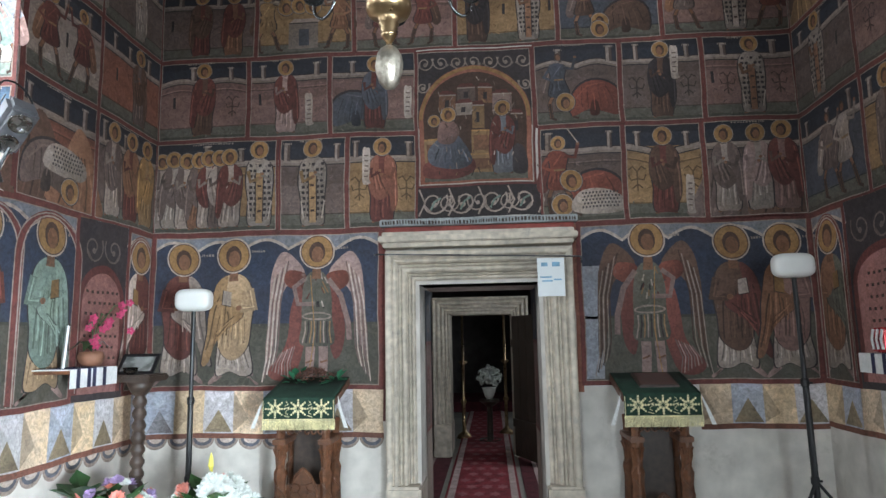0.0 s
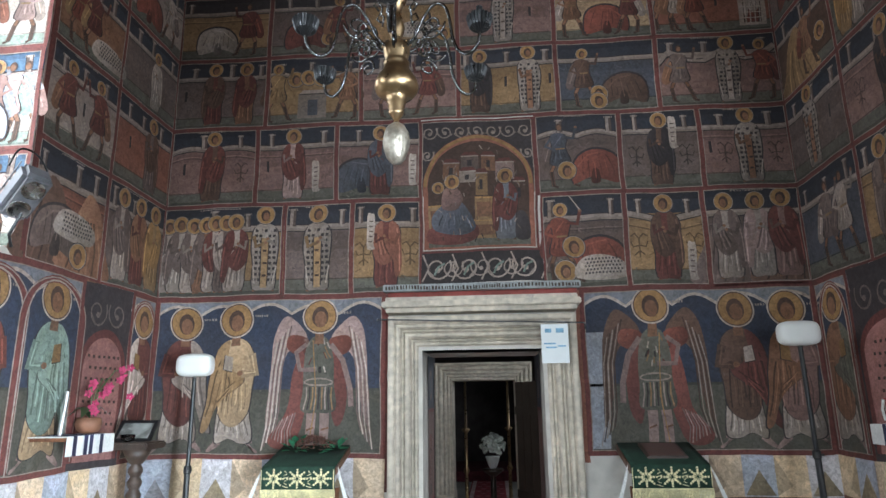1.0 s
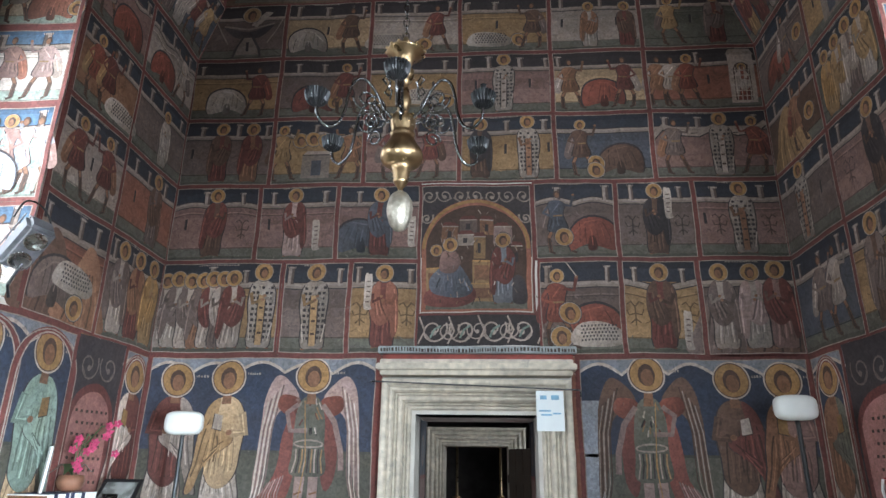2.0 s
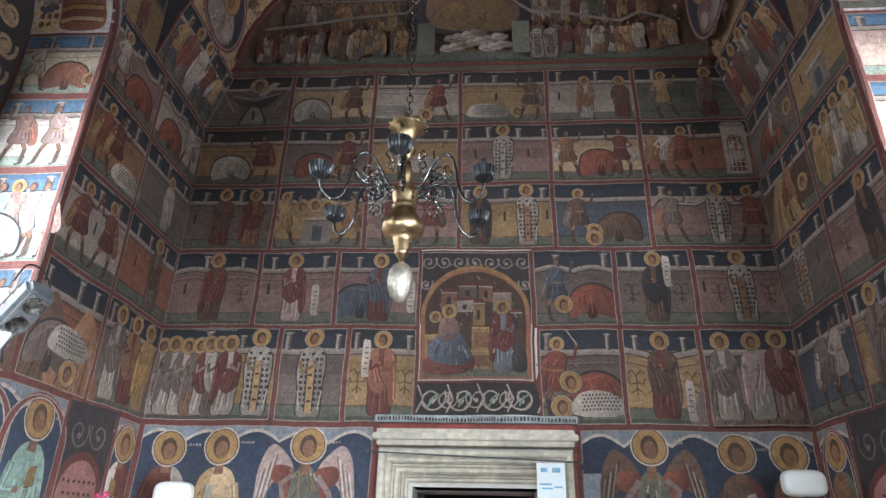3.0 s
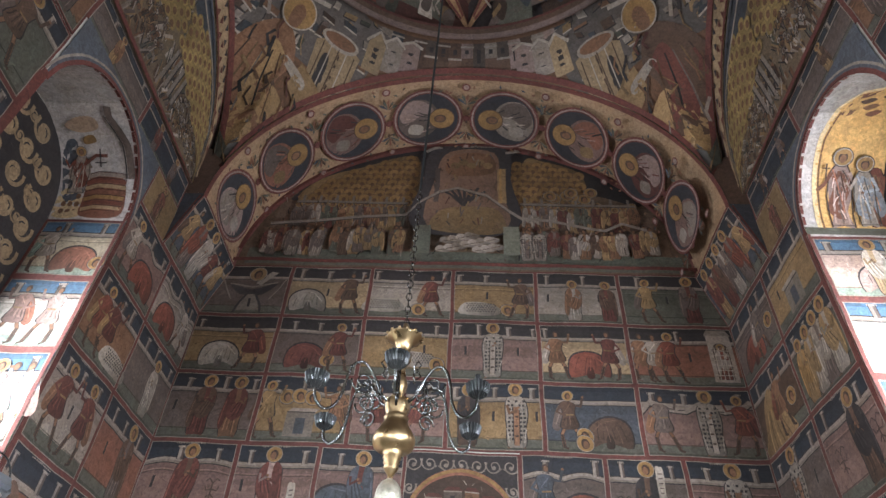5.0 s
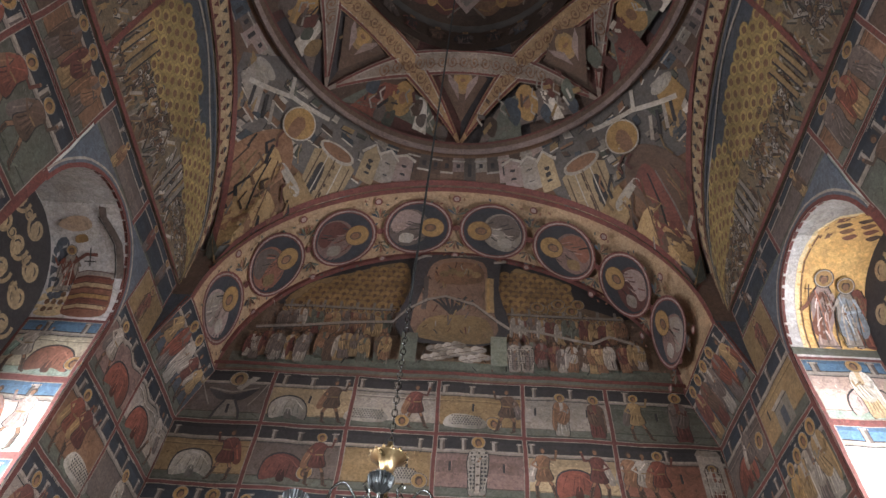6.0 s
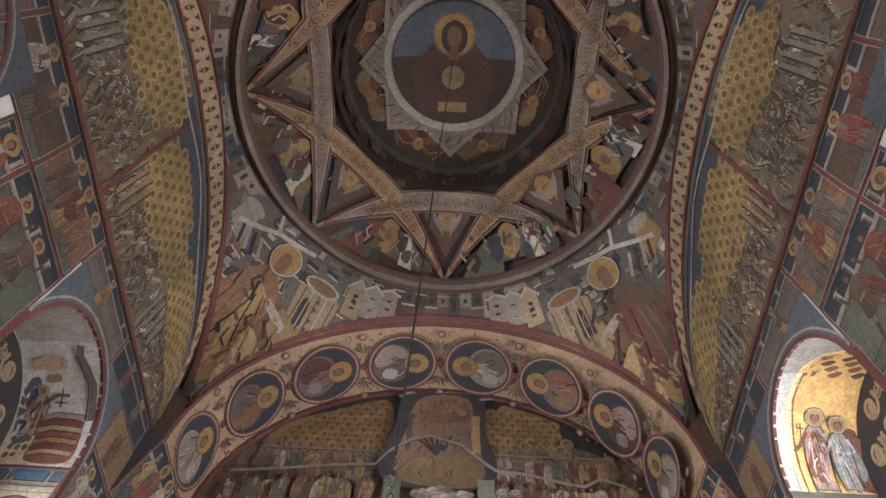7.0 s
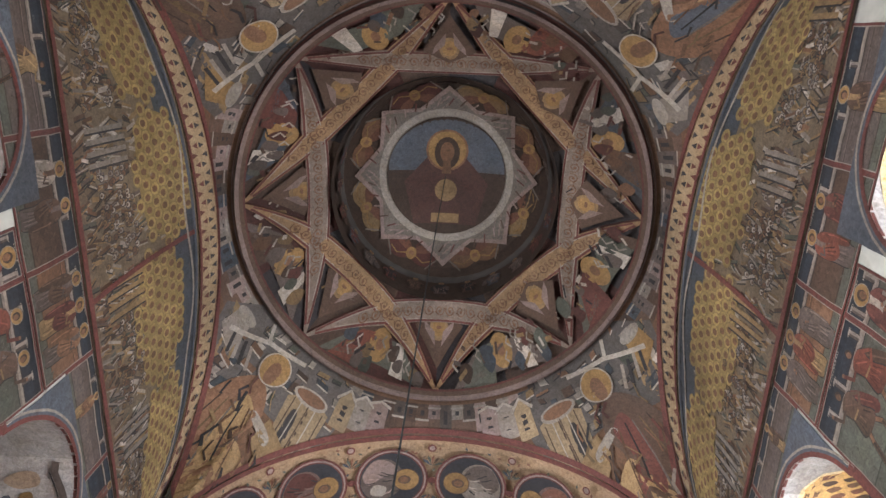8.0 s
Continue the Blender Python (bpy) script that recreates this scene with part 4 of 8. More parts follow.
row(wall_west, front, 4, COLS, (
    ("g", "cup:56", "dark fresco with pale forms", dict(towers=())), ("c", "bow:28:w:-1:0 slit:50 ac:76:b:f", "ochre fresco with a dark form", dict(towers=(14, 48, 90))), ("h", "W:18:24 ac:74:m:f halo:60:20", "fresco of a red form", dict(towers=(8, 50, 90))),
    ("o", "W:32:22 halo:66:22 slit:42 ac:82:b:g:-1", "ochre fresco with white forms", dict(towers=(8, 40))), ("h", "slit:14 st:44:w:f:80 slit:74 st:84:m:b:80", "fresco of white buildings", dict(towers=(14, 58))), ("e", "ac:26:o:g slit:46 st:68:m:g", "dark fresco of draped forms", dict(towers=(20,)))), sky="d")

# tympanum of the west wall, browns lightened to offset the shade under the arch
p = Paint(front, seed=91)
rd = p.rnd
pts = [(2.62 * math.sin(a), 6.04 + 2.1 * math.cos(a)) for a in steps(-1.57, 1.57, 30)]
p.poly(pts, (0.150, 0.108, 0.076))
p.blob([(-2.1, 7.1), (-1.2, 7.95), (0, 8.2), (1.2, 7.95), (2.1, 7.1), (1.4, 7.3), (0, 7.6), (-1.4, 7.3)], tone("d", 1.2))
inside = lambda u, v: abs(u) < 2.36 * math.sqrt(max(0, 1 - ((v - 6.06) / 1.98) ** 2)) - 0.06
p.rect(-2.4, 2.4, 6.07, 6.3, tone("e", 1.1))
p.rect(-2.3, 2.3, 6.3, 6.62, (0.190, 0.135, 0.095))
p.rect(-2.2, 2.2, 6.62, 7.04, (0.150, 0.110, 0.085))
# rows of gilt discs rising like scales to either side of the hall
for lo, hi, crest in ((-2.0, -0.62, lambda u: 7.12 + 0.8 * math.sqrt(max(0, (u + 2.03) / 1.41))), (0.54, 1.42, lambda u: 7.86 - 0.9 * max(0, u - 1.05) ** 1.4)):
    p.blob([(lo, 7.08), (lo + 0.2, crest(lo + 0.2)), ((lo + hi) / 2, crest((lo + hi) / 2)), (hi, crest(hi)), (hi, 7.2), ((lo + hi) / 2, 7.1)], tone("o", 0.75))
    for j in range(9):
        for k in range(12):
            u, v = lo + 0.05 + 0.125 * k + 0.06 * (j % 2), 7.86 - 0.092 * j
            if u < hi and v < crest(u) - 0.03 and v > 7.08 and inside(u, v):
                p.disc(u, v, 0.078, 0.082, tone("b", 1.3), 14)
                p.disc(u, v, 0.07, 0.074, tone("y", rd.uniform(0.7, 0.95)), 14)
                p.disc(u, v - 0.02, 0.026, 0.036, tone("f", 0.65), 8)
# seated rows under a pale architrave
for s in (-1, 1):
    for k in range(17):
        u = s * (0.66 + k * 0.1)
        if inside(u, 7.0):
            p.figure(u, 6.6 + rd.uniform(-0.02, 0.03), rd.uniform(0.42, 0.5), rd.choice("mfgbof"), rd.choice("fgmohe"), "st", s, tone("y", 0.8))
    edge = [(s * u, 7.035) for u in (0.66, 1.1, 1.6, 2.0)]
    p.line(edge, 0.035, tone("h", 0.62))
    p.line([(a, c - 0.022) for a, c in edge], 0.008, "d")
    for k in range(7):
        u = s * (0.72 + 0.2 * k)
        p.rect(u - 0.016, u + 0.016, 7.04, 7.14, tone("h", 0.6))
    for k in range(9):
        u, v = s * rd.uniform(1.0, 2.0), rd.uniform(7.1, 7.26)
        if s > 0 and inside(u, v):
            p.head(u, v, 0.075, tone("y", 0.75), s)
# lower crowd in loose order, some in white
for k in range(40):
    u = -2.25 + 4.5 * (k + rd.uniform(-0.4, 0.4)) / 40
    if abs(u) > 0.62:
        p.figure(u, 6.14 + rd.uniform(0, 0.1), rd.uniform(0.42, 0.5), rd.choice("fgbfoehh"), rd.choice("fhgmbo"), "st", rd.choice((-1, 1)), None)
for u in (-1.9, -1.62, 0.72, 0.86):
    p.figure(u, 6.12, 0.5, tone("h", 0.8), "g", "bi" if u > 0 else "st", 1, None)
for k in range(150):
    u, v = rd.uniform(-2.1, 2.1), rd.uniform(6.1, 7.0)
    p.line([(u, v), (u + rd.uniform(-0.04, 0.04), v + rd.uniform(0.03, 0.1))], rd.uniform(0.006, 0.014), tone(rd.choice("hdbogd"), rd.uniform(0.5, 1)))
# middle: dim hall with a gold column, dark branches and pale fallen cloth
p.blob([(-0.55, 6.55), (0.6, 6.55), (0.56, 7.4), (0.5, 8.0), (-0.36, 8.0), (-0.5, 7.4)], tone("d", 1.5))
p.blob([(-0.4, 6.6), (0.5, 6.6), (0.42, 7.3), (0.36, 7.9), (-0.2, 7.92), (-0.36, 7.4)], tone("b", 1.9))
p.blob([(-0.2, 7.5), (0.34, 7.52), (0.3, 7.86), (-0.14, 7.86)], tone("f", 1.0))
for k in range(5):
    p.disc(-0.12 + 0.1 * k, 7.66 + 0.06 * (k % 2), 0.06, 0.06, tone("o", 0.75), 14)
for k in range(7):
    p.line([(0.0, 6.95), (0.05 * (k - 3), 7.12), (0.085 * (k - 3), 7.2 + 0.03 * (k % 3))], 0.035, tone("d", 1.2))
p.rect(0.4, 0.5, 7.0, 7.6, tone("o", 1.0))
p.rect(0.42, 0.45, 7.0, 7.6, tone("y", 1.1))
p.rect(-0.36, -0.3, 7.0, 7.6, tone("g", 0.8))
p.blob([(-0.34, 6.55), (0.44, 6.52), (0.4, 6.88), (0.1, 6.94), (-0.26, 6.86)], tone("o", 0.7))
for k in range(60):
    u, v = rd.uniform(-0.36, 0.42), rd.uniform(6.56, 7.85)
    p.line([(u, v), (u + rd.uniform(-0.05, 0.05), v + rd.uniform(0.03, 0.12))], rd.uniform(0.006, 0.02), tone(rd.choice("fobgmh"), rd.uniform(0.5, 1.0)))
for s in (-1, 1):
    p.rect(0.05 + s * 0.5 - 0.09, 0.05 + s * 0.5 + 0.09, 6.2, 6.62, tone("e", 1.5))
for k in range(14):
    u, v = -0.22 + 0.045 * k, 6.24 + 0.026 * (k * 5 % 9)
    p.blob([(u - 0.08, v), (u + 0.06, v - 0.03), (u + 0.1, v + 0.03), (u + 0.02, v + 0.06), (u - 0.05, v + 0.07)], tone("h", (1.0, 0.7, 1.3)[k % 3]), 2)
    p.line([(u - 0.05, v), (u + 0.06, v + 0.03)], 0.009, "b")
river = [(-2.2, 6.59), (-1.66, 6.66), (-1.16, 6.73), (-0.66, 6.78), (-0.5, 7.0), (-0.29, 7.17), (-0.08, 7.25), (0.26, 7.13), (0.52, 6.87), (0.66, 6.75), (0.99, 6.72), (1.41, 6.62), (1.59, 6.59), (1.8, 6.7), (2.06, 6.6)]
p.line(river, 0.04, tone("h", 0.85))
p.line([(a, c - 0.026) for a, c in river[:9]], 0.009, "d")
for pts, w in (([(-0.13, 8.09), (0.1, 8.11), (0.45, 8.09), (0.84, 8.03)], 0.028), ([(0.84, 8.03), (0.6, 7.98), (0.68, 7.94), (0.5, 7.9)], 0.045), ([(-0.5, 7.9), (-0.4, 7.98), (-0.3, 8.0)], 0.05)):
    p.line(pts, w, tone("w", 0.62))
p.bars(-0.05, 0.4, 8.0, 0.04)
arc = [(2.46 * math.sin(a), 6.06 + 2.0 * math.cos(a)) for a in steps(-1.5, 1.5, 40)]
p.line(arc, 0.05, "R")
p.rect(-2.6, 2.6, 6.03, 6.075, "R")
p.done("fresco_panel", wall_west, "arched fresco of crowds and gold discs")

# painted niche above the door, with scroll borders
p = Paint(front, seed=92)
p.rect(-0.43, 0.59, 2.53, 2.80, "d")
p.scrolls(-0.41, 0.57, 2.535, 2.795, 0.245, tone("h", 1.25), 0.015)
p.scrolls(-0.29, 0.45, 2.56, 2.77, 0.245, tone("h", 1.15), 0.011)
for k in range(5):
    x = -0.41 + 0.245 * k
    p.line([(x, 2.55), (x + 0.05, 2.66), (x, 2.78)], 0.014, tone("h", 1.2))
    p.line([(x + 0.1, 2.6), (x + 0.13, 2.67), (x + 0.18, 2.7)], 0.018, tone("t", 0.9))
p.rect(-0.43, 0.57, 3.30, 3.98, "d")
p.scrolls(-0.42, 0.56, 3.78, 3.97, 0.14, tone("h", 0.75), 0.012)
p.scrolls(-0.42, -0.2, 3.55, 3.78, 0.12, tone("h", 0.75), 0.012)
p.scrolls(0.34, 0.56, 3.55, 3.78, 0.12, tone("h", 0.75), 0.012)
p.red_edge(-0.43, 0.57, 2.79, 3.99)
arch = [(-0.40, 2.82)] + [(0.07 - 0.47 * math.cos(a), 3.38 + 0.46 * math.sin(a)) for a in steps(0, math.pi, 24)] + [(0.54, 2.82)]
p.poly(arch, tone("q", 1.15))
p.line([(0.07 - 0.45 * math.cos(a), 3.38 + 0.44 * math.sin(a)) for a in steps(0, math.pi, 24)], 0.03, tone("y", 0.8))
ins = [(-0.36, 2.84)] + [(0.07 - 0.43 * math.cos(a), 3.38 + 0.40 * math.sin(a)) for a in steps(0, math.pi, 24)] + [(0.50, 2.84)]
p.poly(ins, tone("b", 0.6))
p.rect(-0.36, 0.50, 2.84, 2.95, "e")
for u, v, w, h, c in ((-0.16, 3.44, 0.14, 0.14, "f"), (0.0, 3.52, 0.15, 0.12, "g"), (0.16, 3.5, 0.12, 0.14, "f"), (0.3, 3.42, 0.16, 0.16, "u"), (-0.02, 3.4, 0.14, 0.1, "h"), (0.1, 3.28, 0.1, 0.2, "o"), (0.42, 3.2, 0.1, 0.2, "b")):
    p.rect(u - w / 2, u + w / 2, v, v + h, tone(c, 0.8))
    p.poly([(u - w * 0.6, v + h), (u + w * 0.6, v + h), (u + w * 0.3, v + h + 0.04), (u - w * 0.3, v + h + 0.04)], tone("m", 0.9))
    p.rect(u - w * 0.15, u + w * 0.1, v + h * 0.25, v + h * 0.7, "d")
    p.line([(u - w / 2, v + h), (u + w / 2, v + h)], 0.012, tone("w", 0.6))
# gilt seat and desk
for u, z, w, h in ((0.1, 2.9, 0.24, 0.16), (0.12, 3.06, 0.16, 0.2), (-0.3, 2.98, 0.12, 0.22)):
    p.rect(u - w / 2, u + w / 2, z, z + h, tone("o", 0.95))
    p.rect(u - w / 2 + 0.02, u + w / 2 - 0.02, z + 0.03, z + h - 0.04, tone("f", 0.8))
    p.line([(u - w / 2, z + h), (u + w / 2, z + h)], 0.014, tone("y", 1.1))
p.blob([(-0.36, 2.88), (-0.1, 2.86), (0.06, 2.92), (0.02, 3.04), (-0.2, 3.02), (-0.36, 3.0)], tone("m", 1.2))
p.blob([(-0.3, 2.98), (-0.08, 2.94), (0.04, 3.0), (-0.02, 3.16), (-0.12, 3.26), (-0.24, 3.2), (-0.33, 3.1)], tone("s", 1.5))
p.folds(lambda q: [(-0.15 + x, 3.08 + z) for x, z in q], [[(-0.15 + 0.05 * i, -0.1), (-0.1 + 0.04 * i, 0.0), (-0.05 + 0.02 * i, 0.1)] for i in range(7)], tone("s", 1.5), 0.8)
p.blob([(-0.24, 3.18), (-0.12, 3.16), (-0.06, 3.26), (-0.12, 3.36), (-0.22, 3.34)], tone("p", 0.8))
p.head(-0.15, 3.41, 0.062)
p.head(-0.27, 3.36, 0.05)
p.figure(0.3, 2.87, 0.66, tone("l", 0.6), "m", "st", 1)
p.blob([(0.38, 2.9), (0.5, 2.9), (0.48, 3.1), (0.4, 3.12)], tone("d", 1.4))
for k in range(70):
    u, v = p.rnd.uniform(-0.33, 0.47), p.rnd.uniform(2.87, 3.7)
    if (u - 0.07) ** 2 + max(0, v - 3.38) ** 2 < 0.14:
        p.line([(u, v), (u + p.rnd.uniform(-0.03, 0.03), v + p.rnd.uniform(0.02, 0.05))], p.rnd.uniform(0.004, 0.009), tone(p.rnd.choice("whdbgo"), p.rnd.uniform(0.5, 1.0)))
p.done("fresco_panel", wall_west, "round-headed painted niche above the stone doorway")

# standing robes of the lowest register
def saints(surf, parent, u0, u1, rows, seed, label, arcs=5):
    p = Paint(surf, seed=seed)
    p.rect(u0, u1, 1.15, 2.45, (0.030, 0.045, 0.080))
    p.rect(u0, u1, 1.15, 1.68, tone("e", 0.75))
    p.line([(u0, 1.68), (u1, 1.68)], 0.02, tone("e", 0.5))
    n = arcs * 8
    wave = [(u0 + (u1 - u0) * i / n, 2.40 - 0.085 * (1 - abs(math.sin(math.pi * i / 8)))) for i in range(n + 1)]
    p.poly([(u0, 2.43)] + wave + [(u1, 2.43)], tone("l", 0.7))
    p.line([(a, c - 0.012) for a, c in wave], 0.024, tone("w", 0.85))
    for n, (u, h, c, o, kind) in enumerate(rows):
        s, rd = (1 if (n + seed) % 2 else -1), p.rnd
        P = lambda pts: [(u + s * x, z) for x, z in pts]
        if kind == "wing":
            wing, tip = (tone("u", 0.95), tone("w", 0.9)) if u < 0 else (tone("b", 1.1), tone("w", 0.5))
            for g in (-1, 1):
                p.blob([(u + g * 0.1, 2.1), (u + g * 0.2, 2.24), (u + g * 0.3, 2.27), (u + g * 0.38, 2.1), (u + g * 0.41, 1.75), (u + g * 0.42, 1.36), (u + g * 0.34, 1.6), (u + g * 0.3, 1.9), (u + g * 0.22, 2.02)], wing)
                for q in range(6):
                    e = 0.028 * q
                    p.line([(u + g * (0.24 + e * 0.8), 2.2 - e), (u + g * (0.31 + e * 0.6), 1.85), (u + g * (0.32 + e * 0.7), 1.5 - e * 0.8), (u + g * (0.35 + e * 0.7), 1.36 - e)], rd.uniform(0.006, 0.013), tip if q % 2 else tone(wing, 0.5))
                p.blob([(u + g * 0.1, 2.1), (u + g * 0.24, 2.12), (u + g * 0.27, 2.02), (u + g * 0.18, 1.96), (u + g * 0.08, 2.0)], tone("r", 0.9))
            p.blob(P([(-0.14, 2.0), (-0.22, 1.8), (-0.26, 1.5), (-0.4, 1.3), (-0.3, 1.22), (-0.16, 1.3), (-0.08, 1.7)]), tone("m", 1.3))
            p.blob(P([(0.1, 2.0), (0.22, 1.8), (0.22, 1.5), (0.14, 1.4), (0.08, 1.7)]), tone("m", 1.2))
            for q in range(7):
                p.line(P([(-0.18 - 0.02 * q, 1.5 - 0.01 * q), (-0.22 - 0.022 * q, 1.36), (-0.2 - 0.028 * q, 1.23 + 0.012 * q)]), 0.01, tone("u", (0.5, 0.9)[q % 2]))
            for g in (-1, 1):
                p.poly([(u + g * 0.06 - 0.035, 1.24), (u + g * 0.06 + 0.035, 1.24), (u + g * 0.05 + 0.04, 1.56), (u + g * 0.05 - 0.04, 1.56)], tone("u", 0.8))
                p.line([(u + g * 0.06 - 0.03, 1.36), (u + g * 0.06 + 0.03, 1.38)], 0.015, tone("f", 0.7))
            p.blob([(u - 0.14, 1.52), (u, 1.49), (u + 0.14, 1.52), (u + 0.13, 1.7), (u + 0.12, 1.95), (u + 0.06, 2.1), (u - 0.06, 2.1), (u - 0.12, 1.95), (u - 0.13, 1.7)], tone(o, 0.9))
            p.disc(u, 1.74, 0.125, 0.035, tone("h", 0.8))
            p.disc(u, 1.74, 0.11, 0.02, tone("e", 0.9))
            for q in range(9):
                p.line([(u - 0.12 + 0.03 * q, 1.52), (u - 0.1 + 0.025 * q, 1.62), (u - 0.1 + 0.026 * q, 1.7)], 0.012, tone(("h", "d", "o")[q % 3], 0.9))
            for q in range(12):
                x, z = rd.uniform(-0.1, 0.1), rd.uniform(1.78, 2.05)
                p.line([(u + x, z), (u + x * 0.7, z + 0.05)], 0.012, tone(("w", "d", "m", "o")[q % 4], 0.7))
            p.line(P([(0.1, 2.05), (0.2, 1.92), (0.26, 1.7), (0.27, 1.55)]), 0.045, tone("u", 0.7))
            p.line(P([(-0.1, 2.05), (-0.19, 1.98), (-0.16, 1.84), (-0.02, 1.84)]), 0.04, tone("u", 0.6))
            p.line(P([(-0.05, 2.08), (-0.02, 1.6), (-0.06, 1.25)]), 0.008, tone("y", 0.9))
        else:
            # striding robe: pale under-dress, long tunic, mantle thrown over one shoulder
            hem = tone("c", 0.85) if c == "t" else tone("w", 0.62)
            edge = tone("d", 1.0)
            for x, d in ((-0.14, -0.07), (0.1, 0.08)):
                p.line(P([(x, 1.36), (x + d * 0.3, 1.27)]), 0.05, tone("u", 0.7))
                p.blob(P([(x - 0.02, 1.27), (x + d, 1.2), (x + d * 1.2, 1.22), (x + 0.035, 1.28)]), tone("u", 0.75))
            skirt = [(-0.17, 1.3), (-0.08, 1.27), (0.02, 1.31), (0.13, 1.28), (0.12, 1.5), (0.08, 1.66), (-0.1, 1.66), (-0.15, 1.48)]
            p.blob(P([(x * 1.07, z - 0.006) for x, z in skirt]), edge)
            p.blob(P(skirt), hem)
            p.folds(P, [[(-0.15 + 0.03 * q, 1.29 + 0.01 * (q % 2)), (-0.13 + 0.026 * q, 1.42), (-0.07 + 0.016 * q, 1.6)] for q in range(10)], hem, 0.8)
            body = [(-0.13, 1.5), (-0.02, 1.4), (0.09, 1.46), (0.14, 1.68), (0.16, 1.88), (0.14, 2.02), (0.06, 2.1), (-0.06, 2.1), (-0.14, 2.02), (-0.17, 1.86), (-0.15, 1.68)]
            p.blob(P([(x * 1.07, z) for x, z in body]), edge)
            p.blob(P(body), c)
            p.folds(P, [[(-0.11 + 0.028 * q, 1.46 + 0.012 * (q % 3)), (-0.1 + 0.026 * q, 1.66), (-0.09 + 0.022 * q, 1.9)] for q in range(9)], c, 0.9)
            wrap = [(0.05, 2.1), (0.15, 2.02), (0.2, 1.8), (0.22, 1.56), (0.26, 1.36), (0.2, 1.38), (0.13, 1.56), (0.04, 1.66), (-0.07, 1.74), (-0.08, 1.8), (0.0, 1.84), (0.06, 1.94)]
            p.blob(P([(x * 1.05, z - 0.004) for x, z in wrap]), edge)
            p.blob(P(wrap), o)
            p.folds(P, [[(0.23 - 0.035 * q, 1.42 + 0.035 * q), (0.17 - 0.03 * q, 1.62 + 0.02 * q), (0.13 - 0.014 * q, 1.96)] for q in range(7)], o, 0.9)
            p.folds(P, [[(-0.05 + 0.02 * q, 1.79 - 0.02 * q), (0.06, 1.7 - 0.015 * q), (0.15, 1.64 - 0.03 * q)] for q in range(4)], o, 0.8)
            p.line(P([(-0.14, 1.98), (-0.18, 1.82), (-0.06, 1.82)]), 0.065, tone(c, 0.8))
            p.line(P([(-0.14, 1.97), (-0.17, 1.83), (-0.08, 1.825)]), 0.014, tone(c, 1.5))
            p.disc(u - s * 0.045, 1.825, 0.026, 0.022, "f", 10)
            p.line(P([(0.14, 1.96), (0.17, 1.86), (0.08, 1.9)]), 0.05, tone(o, 1.2))
            p.poly(P([(0.02, 1.84), (0.1, 1.86), (0.09, 1.98), (0.02, 1.96)]), tone(("y", "w")[n % 2], 0.7))
            p.line(P([(0.02, 1.84), (0.1, 1.86), (0.09, 1.98)]), 0.007, "d")
        p.poly([(u - 0.04, 2.05), (u + 0.04, 2.05), (u + 0.03, 2.2), (u - 0.03, 2.2)], tone("f", 0.9))
        z = 1.2 + 0.885 * h
        p.disc(u, z, 0.148, 0.148, tone("w", 0.9), 26)
        p.disc(u, z, 0.136, 0.136, tone("b", 0.9), 26)
        p.disc(u, z, 0.128, 0.128, "y", 26)
        p.disc(u, z - 0.005, 0.068, 0.088, tone("b", 0.8))
        p.disc(u + 0.004, z - 0.025, 0.05, 0.068, "f")
        p.bars(u + 0.16, u + 0.26, z + 0.02, 0.02)
    if surf is not front:
        # painted arches on slender posts
        cells = sorted(r[0] for r in rows)
        for u in cells:
            r0 = 0.29 if len(cells) > 1 else 0.18
            ring = [(u - r0, 1.2), (u - r0, 2.1)] + [(u - r0 * math.cos(t), 2.12 + 0.27 * math.sin(t)) for t in steps(0, math.pi, 14)] + [(u + r0, 2.1), (u + r0, 1.2)]
            p.line(ring, 0.05, tone("R", 1.2))
            p.line([(u + (x - u) * 0.9, z0 - 0.01) for x, z0 in ring], 0.012, tone("w", 0.8))
            p.line([(u + (x - u) * 1.09, z0 + 0.01) for x, z0 in ring], 0.01, tone("w", 0.6))
    p.red_edge(u0, u1, 1.15, 2.46, 0.04)
    return p.done("fresco_panel", parent, label)


saints(front, wall_west, -2.7, -0.72, ((-2.42, 1.18, "m", "h", ""), (-1.98, 1.2, "c", "o", ""), (-1.27, 1.22, "r", "e", "wing")), 101, "fresco of three tall robes with gold discs on dark blue")
saints(front, wall_west, 0.86, 2.7, ((1.42, 1.24, "m", "e", "wing"), (2.08, 1.2, "b", "m", ""), (2.47, 1.19, "p", "f", "")), 102, "soot-darkened fresco of tall robes with gold discs")


